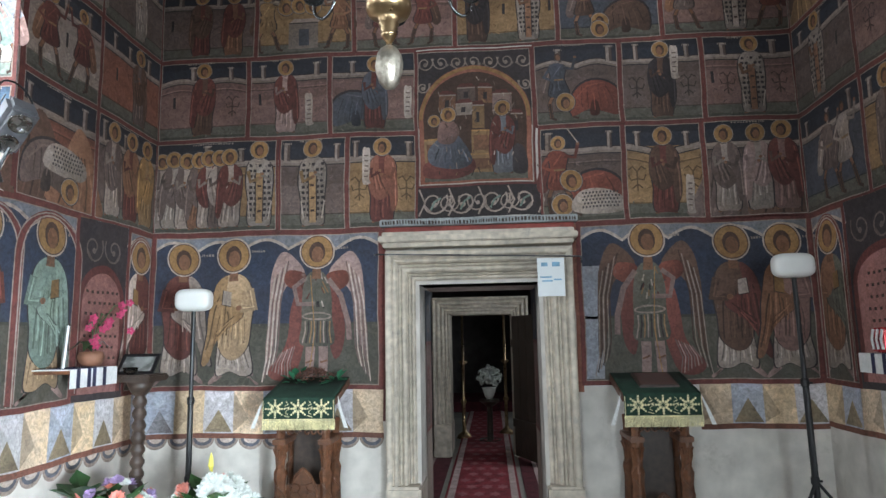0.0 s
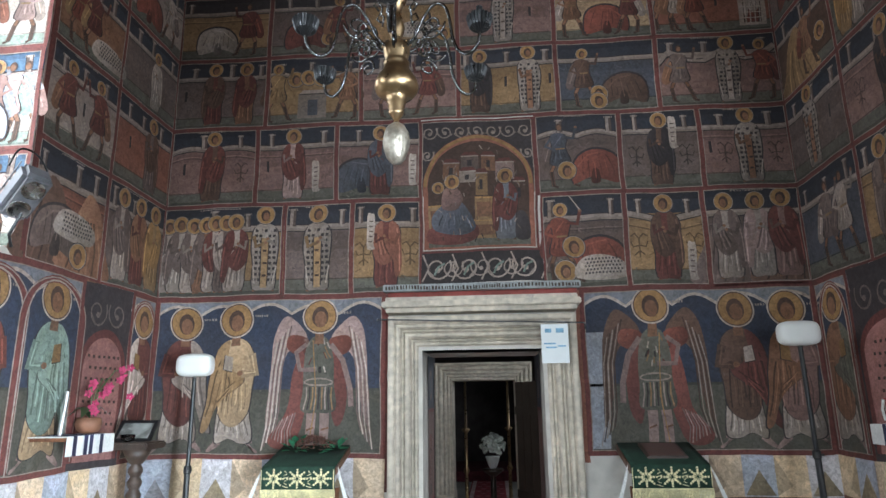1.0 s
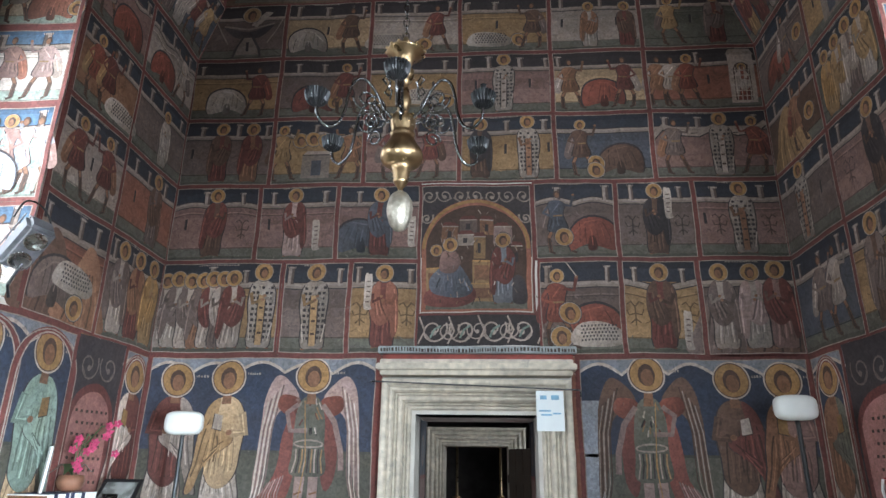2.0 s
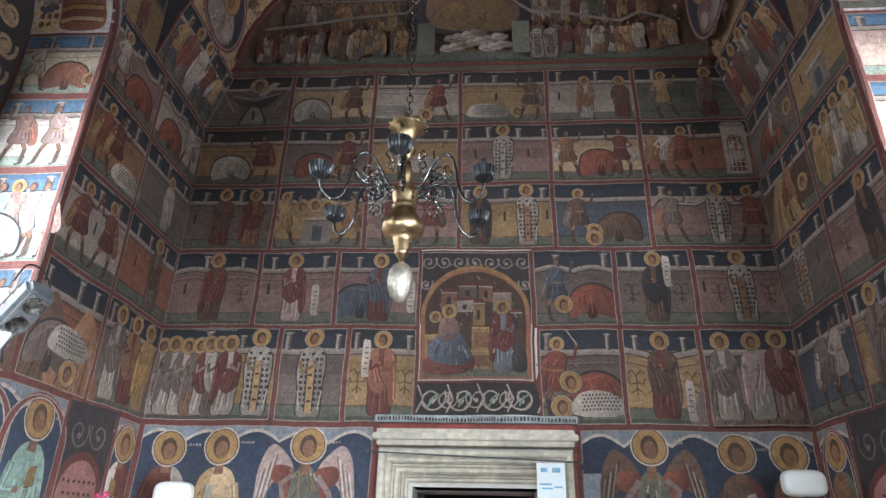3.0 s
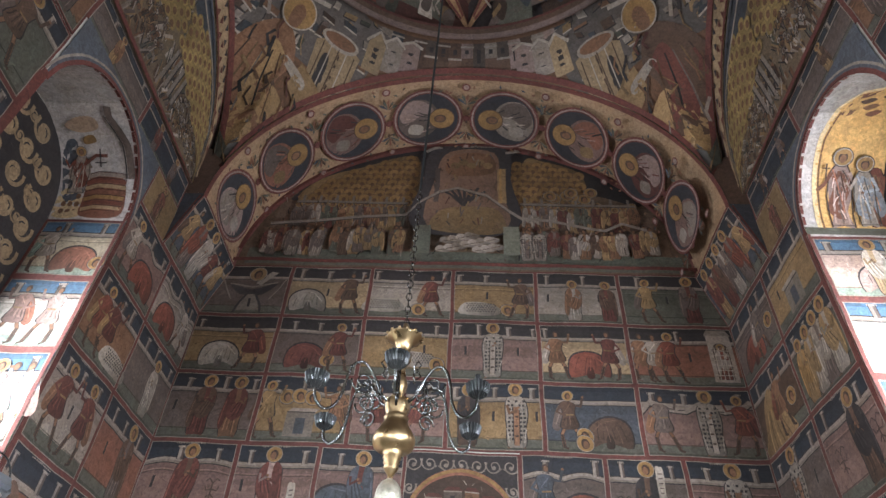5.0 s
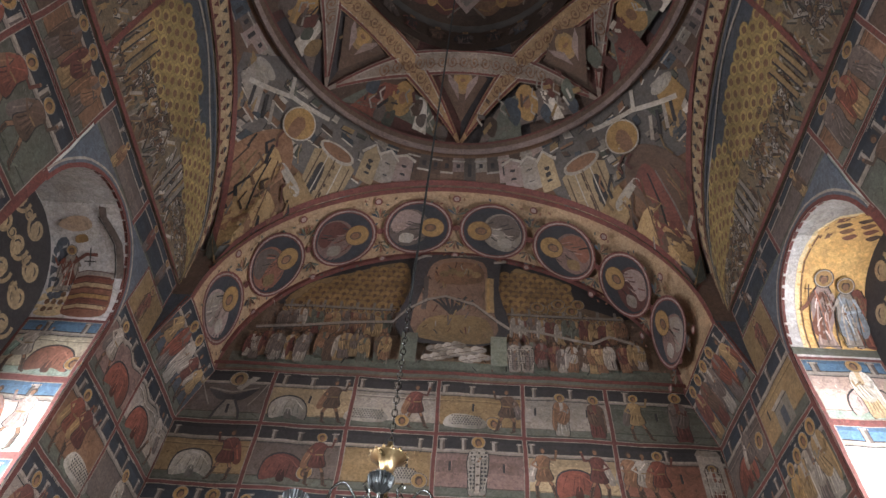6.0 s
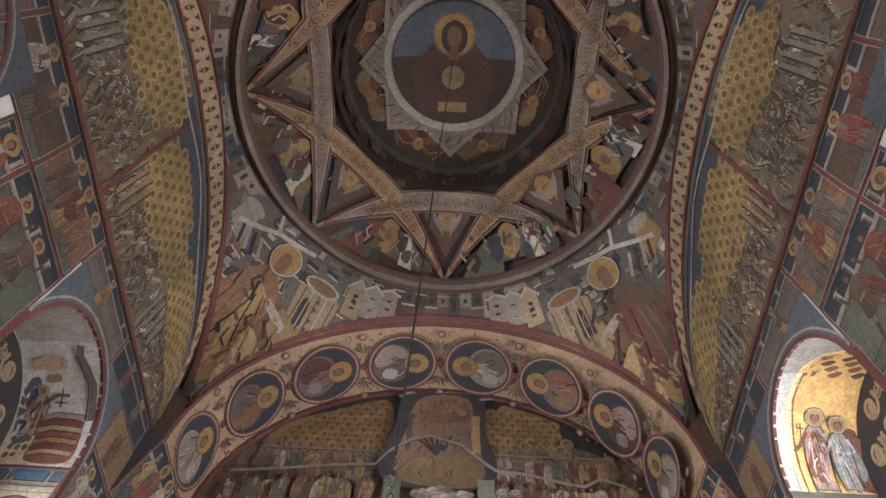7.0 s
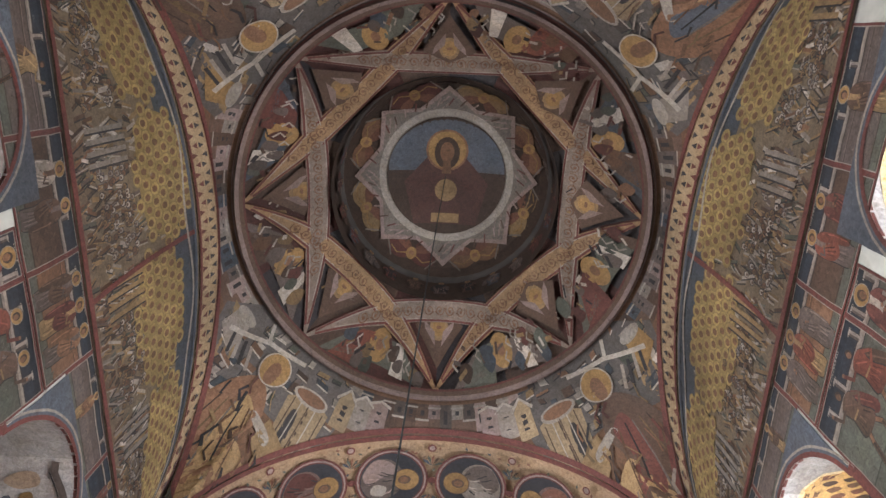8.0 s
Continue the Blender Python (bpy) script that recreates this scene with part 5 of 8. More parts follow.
def dado(surf, parent, u0, u1, seed, z0=0.8, tail=True):
    """Faded painted cloth of pale blocks below the robes, scalloped at its lower edge."""
    p = Paint(surf, seed=seed)
    n = max(1, round((u1 - u0) / 0.24))
    for i in range(n):
        a, c = u0 + (u1 - u0) * i / n, u0 + (u1 - u0) * (i + 1) / n
        col = ((0.37, 0.45, 0.55), (0.66, 0.58, 0.40), (0.52, 0.57, 0.62), (0.64, 0.57, 0.43))[(i + seed) % 4]
        p.rect(a, c, z0, 1.15, col)
        m = (a + c) / 2
        if i % 2 == seed % 2:
            p.poly([(a + 0.01, z0 + 0.02), (c - 0.01, z0 + 0.02), (m, z0 + 0.2)], (0.24, 0.22, 0.15) if i % 4 else (0.20, 0.22, 0.25), 0.4)
            p.poly([(a, 1.14), (c, 1.14), (m, z0 + 0.22)], tone(col, 1.12))
        else:
            p.poly([(a, 1.14), (m, 0.93), (a, z0 + 0.02)], tone(col, 0.7))
    p.rect(u0, u1, z0 - 0.03, z0 + 0.01, tone("q", 0.8))
    if tail:
        k = max(1, round((u1 - u0) / 0.2))
        for i in range(k):
            m, w = u0 + (i + 0.5) * (u1 - u0) / k, (u1 - u0) / k * 0.5
            p.disc(m, z0 - 0.03, w, 0.085, "h", 12, math.pi, 2 * math.pi)
            p.disc(m, z0 - 0.03, w * 0.8, 0.06, tone("s", 1.6), 12, math.pi, 2 * math.pi)
            p.disc(m, z0 - 0.03, w * 0.55, 0.035, "w", 12, math.pi, 2 * math.pi)
    return p.done("painted_dado", parent, "faded painted drapery of pale blocks with scallops")


dado(front, wall_west, -2.7, -0.72, 4)
dado(front, wall_west, 1.75, 2.7, 7, 0.84, False)
dado(west, wall_south, 2.2, 5.0, 5)
dado(east, wall_north, 2.2, 5.0, 6, 0.86, False)

# ---------------- frescoes: side walls ----------------
SC = (3.38, 4.15, 5.0)
for surf, wall, rows in (
    (west, wall_south, ((("q", "rock:26:b rock:78:f bow:36:g:1:0 W:58:38 halo:66:17", "red-brown fresco with a white checked form"), ("g", "st:26:h:g st:54:m:f st:80:o:y", "fresco of three draped forms")),
                        (("h", "ac:28:m:f slit:50 ac:72:m:f:-1", "fresco of dark forms on grey"), ("q", "slit:24 st:62:g:b", "rust-red fresco with a faint robe")),
                        (("f", "ac:28:r:o ac:50:m:o W:78:20", "dark red fresco"), ("g", "st:58:w:h:80", "grey fresco with a white cross form")),
                        (("p", "ac:24:h:g bow:62:r:1:0", "fresco of a red kneeling form"), ("h", "bow:34:r:1:0 ac:74:h:g:-1", "fresco of red and white forms")))),
    (east, wall_north, ((("o", "st:34:b:g st:70:m:b", "ochre fresco with dark robes"), ("s", "ac:45:g:h ac:70:h:g", "dark fresco of a rider-like form")),
                        (("p", "em:24 st:64:b:d em:88", "fresco of a dark robe before a pink wall"), ("g", "bi:42:f slit:76", "fresco of a checked robe")),
                        (("e", "st:20:o:y:80 st:40:h:o:84 st:60:g:h:88 st:80:w:o:92", "fresco of a group of robes"), ("b", "rock:36:o ac:56:f:r halo:80:40", "fresco of gold and red forms")),
                        (("o", "B:50 slit:20", "dull gold fresco"), ("g", "bow:40:r:1:0 halo:84:44 ac:60:g:h", "fresco of red forms"))))):
    for k, (near, far) in enumerate(rows):
        for (a, c), (mid, items, label) in zip(((SC[0], SC[1]), (SC[1], SC[2])), (near, far)):
            panel(wall, surf, a, c, ZR[k], ZR[k + 1], mid, items, label, flip=surf is east, top="sw"[k == 3 and surf is west])
    sg = -1 if surf is west else 1
    cp = Paint(cove(sg), seed=88 + sg)
    cp.picture(3.9, 5.0, 5.37, 6.02, "s", "o15 g32 w50 m68 o85", sky="n", towers=4)
    cp.red_edge(3.9, 5.0, 5.37, 6.02)
    cp.done("fresco_panel", coves[sg, True], "dark blue fresco of pale forms")
    ce = Paint((lambda u, v, d, s=sg: (s * u, 3.9 - d, v)), seed=60)
    ce.poly([(2.69, 5.38), (2.69, 6.02), (2.5, 6.02)], tone("s", 0.9))
    ce.line([(2.68, 5.42), (2.52, 6.0)], 0.02, "R")
    ce.poly([(2.69, 6.02), (2.69, 6.7), (2.36, 6.7), (2.43, 6.5), (2.48, 6.25), (2.5, 6.02)], tone("b", 1.2))
    ce.done("fresco_panel", coves[sg, True], "narrow painted corner")
    # ledge band and upper scenes over the window niches
    for a, c, mid, items in ((2.9, 3.9, "n", "g30 b70"), (1.952, 2.9, "g", "o40"), (1.1, 1.95, "f", "g25 o50 g75"), (0.2, 1.1, "b", "b30 g60"), (-0.7, 0.2, "g", "o50")):
        panel(wall, surf, a, c, 5.8 if a > 1.9 else 5.55, 6.17, mid, items, "upper fresco strip below the vault", towers=2)
    for a, c, mid, items in ((1.1, 1.95, "o", "r25 b60"), (0.75, 1.1, "g", "w50")):
        for k in range(4):
            panel(wall, surf, a, c, 2.46 + k * 0.77, 3.23 + k * 0.77, ("ogpe", "pgoe")[k % 2][k], items, "fresco between the window niches")

# lowest register on the side walls
saints(west, wall_south, 2.2, 4.02, ((2.55, 1.2, "o", "r", ""), (3.18, 1.2, "r", "o", ""), (3.74, 1.2, "t", "t", "")), 103, "fresco of tall robes under painted arches", 4)
saints(west, wall_south, 4.62, 5.0, ((4.82, 1.18, "m", "w", ""),), 104, "narrow fresco of one tall robe", 1)
saints(east, wall_north, 2.2, 3.7, ((2.6, 1.2, "o", "r", ""), (3.2, 1.2, "r", "o", "")), 105, "fresco of tall robes under painted arches", 4)
saints(east, wall_north, 4.5, 5.0, ((4.76, 1.19, "f", "e", ""),), 106, "narrow fresco of one tall robe", 1)
for surf, wall, a, c in ((west, wall_south, 4.02, 4.62), (east, wall_north, 3.7, 4.5)):
    p = Paint(surf, seed=110)
    m, w = (a + c) / 2, (c - a) / 2
    p.rect(a, c, 1.15, 2.45, tone("d", 1.2))
    p.scrolls(a + 0.05, c - 0.05, 2.12, 2.38, 0.26, tone("h", 0.5), 0.014)
    p.poly([(m - w + 0.02, 1.2), (m + w - 0.02, 1.2)] + [(m + (w - 0.02) * math.cos(t), 1.85 + 0.28 * math.sin(t)) for t in steps(0, math.pi, 20)], "R")
    p.poly([(m - w + 0.07, 1.2), (m + w - 0.07, 1.2)] + [(m + (w - 0.07) * math.cos(t), 1.85 + 0.22 * math.sin(t)) for t in steps(0, math.pi, 20)], (0.30, 0.16, 0.15))
    for i in range(7):
        for j in range(9):
            u, v = m + (i - 3 + 0.5 * (j % 2)) * 0.06, 1.28 + j * 0.08
            if abs(u - m) < w - 0.1:
                p.rect(u - 0.014, u + 0.014, v, v + 0.02, tone("b", 0.5))
    p.done("fresco_panel", wall, "round-headed red niche painting with small dark marks")

# reveals of the window niches, far jambs lightened in colour for their daylight
DAYLIT_PALE = (0.56, 0.56, 0.53)
for sgn, wall in ((-1, wall_south), (1, wall_north)):
    for c, w in NICHES:
        f = lambda u, v, d, s=sgn, y=c + w: (s * (HX + u), y - d, v)
        kinds = ((DAYLIT_PALE, "ac:30:u:l ac:70:p:h"), (DAYLIT_PALE, "ac:14:l:p ac:30:u:t ac:46:p:l ac:62:t:u ac:78:h:p bow:60:l:1:0"), (DAYLIT_PALE, "ac:28:u:h ac:66:p:q"), ((0.40, 0.37, 0.29), "bow:36:q:1 ac:78:h:t:-1")) if sgn < 0 else ((DAYLIT_PALE, "st:50:u:l"), (DAYLIT_PALE, "st:50:o:h st:80:h:l"), (DAYLIT_PALE, "st:70:c:l"), ((0.46, 0.36, 0.32), "bow:60:u:1:0 st:62:c:w"))
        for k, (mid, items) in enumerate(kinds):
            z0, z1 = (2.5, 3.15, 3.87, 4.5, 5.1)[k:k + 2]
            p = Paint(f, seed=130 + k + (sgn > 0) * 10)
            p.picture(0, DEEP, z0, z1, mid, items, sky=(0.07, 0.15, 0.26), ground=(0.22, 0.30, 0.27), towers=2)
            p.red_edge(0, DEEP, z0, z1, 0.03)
            p.done("fresco_panel", wall, "window reveal fresco with its daylight painted in as pale colour")
        # inner jamb painted in darker colours than the daylit one
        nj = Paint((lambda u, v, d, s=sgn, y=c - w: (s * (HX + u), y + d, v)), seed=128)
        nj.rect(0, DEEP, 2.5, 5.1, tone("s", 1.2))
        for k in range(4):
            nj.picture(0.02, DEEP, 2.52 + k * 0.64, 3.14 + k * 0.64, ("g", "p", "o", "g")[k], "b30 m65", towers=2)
        nj.done("fresco_panel", wall, "shaded inner window reveal, painted in darker colours")
        # round head of the niche, greys lightened for daylight, most on the far half
        g = lambda u, v, d, s=sgn, y=c, w=w: (s * (HX + v), y + (w - d) * math.cos(u / w), 5.1 + (0.67 - d) * math.sin(u / w))
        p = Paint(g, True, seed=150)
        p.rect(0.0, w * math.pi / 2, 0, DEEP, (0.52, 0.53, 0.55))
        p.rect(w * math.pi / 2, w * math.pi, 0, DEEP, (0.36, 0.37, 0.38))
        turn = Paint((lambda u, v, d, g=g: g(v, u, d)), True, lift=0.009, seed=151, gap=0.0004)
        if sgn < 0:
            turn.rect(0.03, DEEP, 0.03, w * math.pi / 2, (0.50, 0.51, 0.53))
            turn.blob([(0.45, 0.25), (0.6, 0.2), (0.64, 0.6), (0.52, 0.75), (0.46, 0.5)], tone("s", 1.2))
            # pale pitted rock, pile of striped cloth, one red form and a pale beast
            turn.blob([(0.42, 0.04), (0.64, 0.04), (0.64, 0.26), (0.56, 0.32), (0.44, 0.24)], (0.50, 0.42, 0.27))
            for q in range(7):
                turn.disc(0.47 + 0.055 * (q % 3), 0.09 + 0.075 * (q // 3), 0.022, 0.028, tone("f", 0.8), 10)
            turn.blob([(0.09, 0.04), (0.4, 0.04), (0.43, 0.2), (0.4, 0.4), (0.26, 0.46), (0.12, 0.42), (0.07, 0.24)], tone("q", 0.9))
            for q, col in enumerate(("q", "c", "r", "y", "q", "c", "r", "h")):
                z = 0.07 + q * 0.05
                turn.line([(0.08, z), (0.2, z + 0.015), (0.32, z + 0.02), (0.42, z - 0.01)], 0.034, col)
                turn.line([(0.08, z + 0.022), (0.2, z + 0.036), (0.32, z + 0.042), (0.42, z + 0.012)], 0.007, tone("m", 0.6))
            turn.robe(0.5, 0.26, 0.42, tone("h", 0.9), over="r", wide=1.3, lean=-0.1)
            turn.line([(0.44, 0.52), (0.34, 0.6), (0.24, 0.6)], 0.03, tone("r", 0.9))
            turn.line([(0.3, 0.5), (0.3, 0.66)], 0.012, tone("d", 1.5))
            turn.line([(0.25, 0.54), (0.35, 0.54)], 0.012, tone("d", 1.5))
            turn.blob([(0.28, 0.84), (0.44, 0.8), (0.56, 0.86), (0.44, 0.94), (0.3, 0.94)], (0.46, 0.36, 0.27))
            turn.blob([(0.32, 0.72), (0.42, 0.7), (0.42, 0.76), (0.34, 0.78)], tone("y", 0.9))
            turn.line([(0.03, 0.4), (0.06, 0.7), (0.16, 0.95), (0.14, 1.05)], 0.06, tone("g", 0.9))
            turn.line([(0.07, 0.4), (0.1, 0.7), (0.2, 0.95)], 0.012, "d")
        else:
            rim = [(0.12, 0.08), (0.12, 0.85), (0.16, 1.1), (0.26, 1.28), (0.42, 1.36), (DEEP, 1.38), (DEEP, 0.08)]
            turn.poly(rim, (0.62, 0.42, 0.17))
            turn.line(rim[:6], 0.035, (0.7, 0.6, 0.38))
            turn.line([(x + 0.03, z - 0.02) for x, z in rim[:6]], 0.014, tone("f", 0.8))
            turn.rect(0.0, DEEP, 0.02, 0.09, "e")
            for q in range(10):
                x, z = 0.24 + 0.045 * q, 1.06 + 0.06 * (q * 3 % 4)
                turn.blob([(x - 0.05, z), (x, z - 0.025), (x + 0.06, z + 0.02), (x + 0.02, z + 0.04)], tone(("f", "q", "b")[q % 3], 0.9))
            turn.robe(0.3, 0.09, 0.68, "u", over="q", wide=1.0, lean=0.03)
            turn.robe(0.58, 0.09, 0.64, tone("r", 0.9), over="f", wide=0.9, halo=None)
            turn.robe(0.5, 0.09, 0.62, "h", over="l", wide=0.95, lean=-0.03)
            turn.line([(0.19, 0.5), (0.19, 0.64)], 0.012, "b")
            turn.line([(0.16, 0.6), (0.22, 0.6)], 0.01, "b")
        turn.done("fresco_panel", wall, "fresco in the niche head, its daylight put into brighter colours")
        sp = Paint(west if sgn < 0 else east, lift=0.012, seed=170)
        for s in (-1, 1):
            arc = [(c + s * w * math.cos(t), 5.1 + 0.67 * math.sin(t)) for t in steps(0, math.pi / 2, 12)]
            sp.poly([(c + s * (w + 0.03), 5.1), (c + s * (w + 0.03), 5.82), (c, 5.82)] + arc[::-1], tone("s", 1.3))
            sp.line(arc, 0.035, "R")
            sp.line([(a + s * 0.05 * math.cos(t), e + 0.05 * math.sin(t)) for (a, e), t in zip(arc, steps(0, math.pi / 2, 12))], 0.02, tone("w", 0.6))
        sp.line([(c + w + 0.015, 2.5), (c + w + 0.015, 5.15)], 0.035, "R")
        sp.line([(c - w - 0.028, 2.46), (c - w - 0.028, 5.15)], 0.06, "R")
        if c > 1:
            sp.rect(c + w + 0.03, 3.92, 5.36, 5.82, tone("o", 0.8))
            sp.robe(3.62, 5.38, 0.42, "b", over="m", halo="o")
            sp.red_edge(c + w + 0.03, 3.92, 5.36, 5.82)
        sp.done("fresco_panel", wall, "painted field beside the niche arch")
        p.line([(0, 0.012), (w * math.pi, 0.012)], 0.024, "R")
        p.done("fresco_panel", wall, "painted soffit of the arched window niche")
        bk = Paint((lambda u, v, d, s=sgn: (s * (HX + DEEP - d), u, v)), seed=160)
        bk.rect(c + 0.36, c + w, 2.5, 5.12, "d")
        bk.poly([(c - w, 4.5), (c + w, 4.5), (c + w, 5.1)] + [(c + w * math.cos(t), 5.1 + 0.66 * math.sin(t)) for t in steps(0, math.pi, 20)] + [(c - w, 5.1)], "d")
        for k in range(5):
            half = (w - 0.05, w - 0.05, w - 0.08, 0.52, 0.3)[k]
            bk.scrolls(c - half, c + half, 4.5 + k * 0.24, 4.75 + k * 0.24, 0.27, tone("c", 0.85), 0.034)
            bk.scrolls(c - half + 0.1, c + half - 0.1, 4.56 + k * 0.24, 4.7 + k * 0.24, 0.27, tone("c", 0.7), 0.016)
        for k in range(9):
            bk.scrolls(c + 0.38, c + w - 0.02, 2.55 + k * 0.22, 2.76 + k * 0.22, 0.27, tone("c", 0.85), 0.03)
        bk.done("fresco_panel", wall, "dark fresco of curled foliage round the window")

# ---------------- frescoes: vault ----------------
for ob, ya, yb in ((arch_west, 3.9, 5.0), (arch_east, -1.3, -2.4)):
    p = Paint(soffit(1), True, seed=171, gap=0.0004)
    lo, hi = min(ya, yb), max(ya, yb)
    p.rect(-HALF, HALF, lo, hi, (0.37, 0.270, 0.175))
    for v in (lo + 0.03, hi - 0.03):
        p.line([(u, v) for u in steps(-HALF, HALF, 60)], 0.06, "R")
    for i in range(8):
        u, v = -HALF + (i + 0.5) * 2 * HALF / 8, (lo + hi) / 2
        p.disc(u, v, 0.425, 0.425, "R", 28)
        p.disc(u, v, 0.40, 0.40, tone("u", 0.95), 28)
        p.disc(u, v, 0.38, 0.38, tone("R", 0.9), 28)
        p.disc(u, v, 0.365, 0.365, (0.030, 0.034, 0.046), 28)
        s = 1 if i < 4 else -1
        robe, cape = ("u", "q", "p", "g", "h", "p", "m", "p")[i], ("h", "g", "m", "u", "g", "q", "u", "h")[i]
        M = lambda pts: [(u + s * x, v + z) for x, z in pts]
        p.blob(M([(-0.33, -0.1), (-0.2, -0.28), (0.0, -0.27), (0.12, -0.12), (0.12, 0.1), (0.0, 0.24), (-0.2, 0.27), (-0.34, 0.1)]), tone(robe, 0.85))
        p.blob(M([(-0.33, -0.08), (-0.2, -0.27), (-0.02, -0.25), (0.08, -0.1), (-0.1, -0.04), (-0.26, 0.06)]), tone(cape, 0.85))
        for q in range(14):
            x, z = p.rnd.uniform(-0.3, 0.02), p.rnd.uniform(-0.2, 0.2)
            p.line(M([(x, z), (x + 0.06, z * 0.85 + 0.012), (x + 0.11, z * 0.6)]), p.rnd.uniform(0.008, 0.02), tone(p.rnd.choice((robe, cape, robe, "d")), p.rnd.choice((0.45, 0.6, 1.35))))
        p.blob(M([(-0.2, 0.06), (-0.06, 0.1), (-0.1, 0.22), (-0.24, 0.18)]), tone(("w", "o", "h", "w")[i % 4], 0.7))
        p.disc(u + s * 0.17, v, 0.155, 0.155, tone("b", 1.0), 20)
        p.disc(u + s * 0.17, v, 0.145, 0.145, tone("y", 0.95), 20)
        p.disc(u + s * 0.15, v, 0.075, 0.06, tone("b", 1.2))
        p.disc(u + s * 0.145, v, 0.05, 0.042, "f")
        for w in (-1, 1):
            e = u + HALF / 8
            p.disc(e, v + w * 0.44, 0.05, 0.05, "R", 12)
            p.disc(e, v + w * 0.44, 0.032, 0.032, "u", 12)
            for q in range(5):
                a = math.pi * (0.15 + 0.175 * q) * w
                p.poly([(e, v + w * 0.2), (e + 0.1 * math.cos(a), v + w * 0.2 + 0.12 * math.sin(a)), (e + 0.13 * math.cos(a + 0.2), v + w * 0.2 + 0.15 * math.sin(a + 0.2)), (e + 0.07 * math.cos(a + 0.35), v + w * 0.2 + 0.1 * math.sin(a + 0.35))], ("e", "b", "q", "e", "s")[q])
        p.disc(u + HALF / 8, v, 0.045, 0.045, "R", 12)
        for q in range(44):
            a, r = 2 * math.pi * q / 44 + p.rnd.uniform(-0.05, 0.05), p.rnd.uniform(0.45, 0.62)
            x, z = u + r * math.cos(a), v + r * math.sin(a)
            if abs(z - v) < 0.47 and abs(x - u) < 0.46:
                g = p.rnd.uniform(0, 6.28)
                p.poly([(x, z), (x + 0.035 * math.cos(g), z + 0.035 * math.sin(g)), (x + 0.055 * math.cos(g + 0.5), z + 0.055 * math.sin(g + 0.5)), (x + 0.025 * math.cos(g + 1.1), z + 0.025 * math.sin(g + 1.1))], p.rnd.choice("ebqesf"))
    p.done("fresco_panel", ob, "cream arch band with eight dark medallions")

for sgn, ob in ((-1, tymp_s), (1, tymp_n)):
    p = Paint(tympanum(sgn), True, seed=181 + sgn, gap=0.00012)
    p.rect(-1.355, 3.955, 0.0, 1.95, (0.150, 0.122, 0.085))
    p.rect(-1.2, 3.8, 1.3, 1.6, tone("s", 0.8))
    base_level = p.k
    for k in range(4):
        p.k = base_level
        a = -1.15 + k * 1.28

        for i in range(240):
            u, v = a + p.rnd.uniform(0.02, 1.24), p.rnd.uniform(0.06, 1.2) if i % 3 else p.rnd.uniform(0.06, 0.6)
            q, h = p.rnd.uniform(-0.6, 0.6), p.rnd.uniform(0.06, 0.18)
            p.k = base_level + i % 70
            p.line([(u, v), (u + h * 0.5 * math.sin(q), v + h * 0.5), (u + h * math.sin(q), v + h)], p.rnd.uniform(0.012, 0.04), tone(p.rnd.choice("whobofegb"), p.rnd.uniform(0.45, 1.0)))
            p.line([(u + 0.02, v), (u + h * math.sin(q) + 0.02, v + h)], 0.012, tone(("d", "w", "d", "o")[i % 4], (1.2, 0.55, 0.9, 0.9)[i % 4]))
        # hill of overlapping gold discs
        cu, cv = a + 0.62, 1.12
        p.k = base_level + 80
        cv += 0.12 * math.sin(k * 2.1)
        p.blob([(cu - 0.5, cv - 0.24), (cu, cv - 0.34), (cu + 0.44, cv - 0.28), (cu + 0.56, cv), (cu + 0.36, cv + 0.26), (cu - 0.1, cv + 0.34), (cu - 0.54, cv + 0.16)], (0.24, 0.185, 0.08))
        for i in range(11):
            for j in range(7):
                u, v = cu - 0.6 + i * 0.118 + 0.06 * (j % 2), cv - 0.36 + j * 0.112
                if ((u - cu) / 0.6) ** 2 + ((v - cv) / 0.38) ** 2 > 1.1 - 0.25 * math.sin(i * 2.3 + j * 1.7 + k):
                    continue
                p.k = base_level + 90 + 3 * ((i + 3 * j) % 7)
                p.disc(u, v, 0.068, 0.066, (0.20, 0.155, 0.070), 12)
                p.disc(u, v, 0.06, 0.058, tone((0.285, 0.222, 0.092), p.rnd.uniform(0.85, 1.15)), 12)
                p.disc(u, v - 0.008, 0.033, 0.04, tone("f", 0.75), 8)
        p.k = base_level + 115
        for i in range(4):
            u = a + 0.1 + i * 0.09
            p.rect(u, u + 0.055, 0.25, 0.78, tone("h", 0.7) if k % 2 else tone("o", 0.9))
            p.rect(u + 0.04, u + 0.055, 0.25, 0.78, "d")
        for i in range(70):
            u, v = a + 0.4 + p.rnd.uniform(0, 0.84), p.rnd.uniform(0.3, 0.78)
            p.k = base_level + 72 + 2 * (i % 20)
            p.disc(u, v, 0.032, 0.036, tone("d", 1.2), 8)
            p.disc(u, v, 0.025, 0.028, tone(("w", "o", "h", "f")[i % 4], 0.7), 8)
            p.disc(u, v - 0.008, 0.013, 0.016, "b", 6)
    p.k = base_level + 130
    p.line([(1.56 - 0.1 * v, v) for v in steps(0, 1.6, 12)], 0.05, "R")
    p.line([(u, 1.585) for u in steps(-1.2, 3.8, 40)], 0.04, tone("s", 1.1))
    p.line([(u, 1.5 + 0.035 * math.sin(4 * u)) for u in steps(-1.2, 3.8, 60)], 0.028, tone("w", 0.6))
    p.line([(u, 0.03) for u in steps(-1.28, 3.88, 40)], 0.06, "R")
    p.rect(-1.355, 3.955, 1.64, 1.95, tone("c", 0.95))
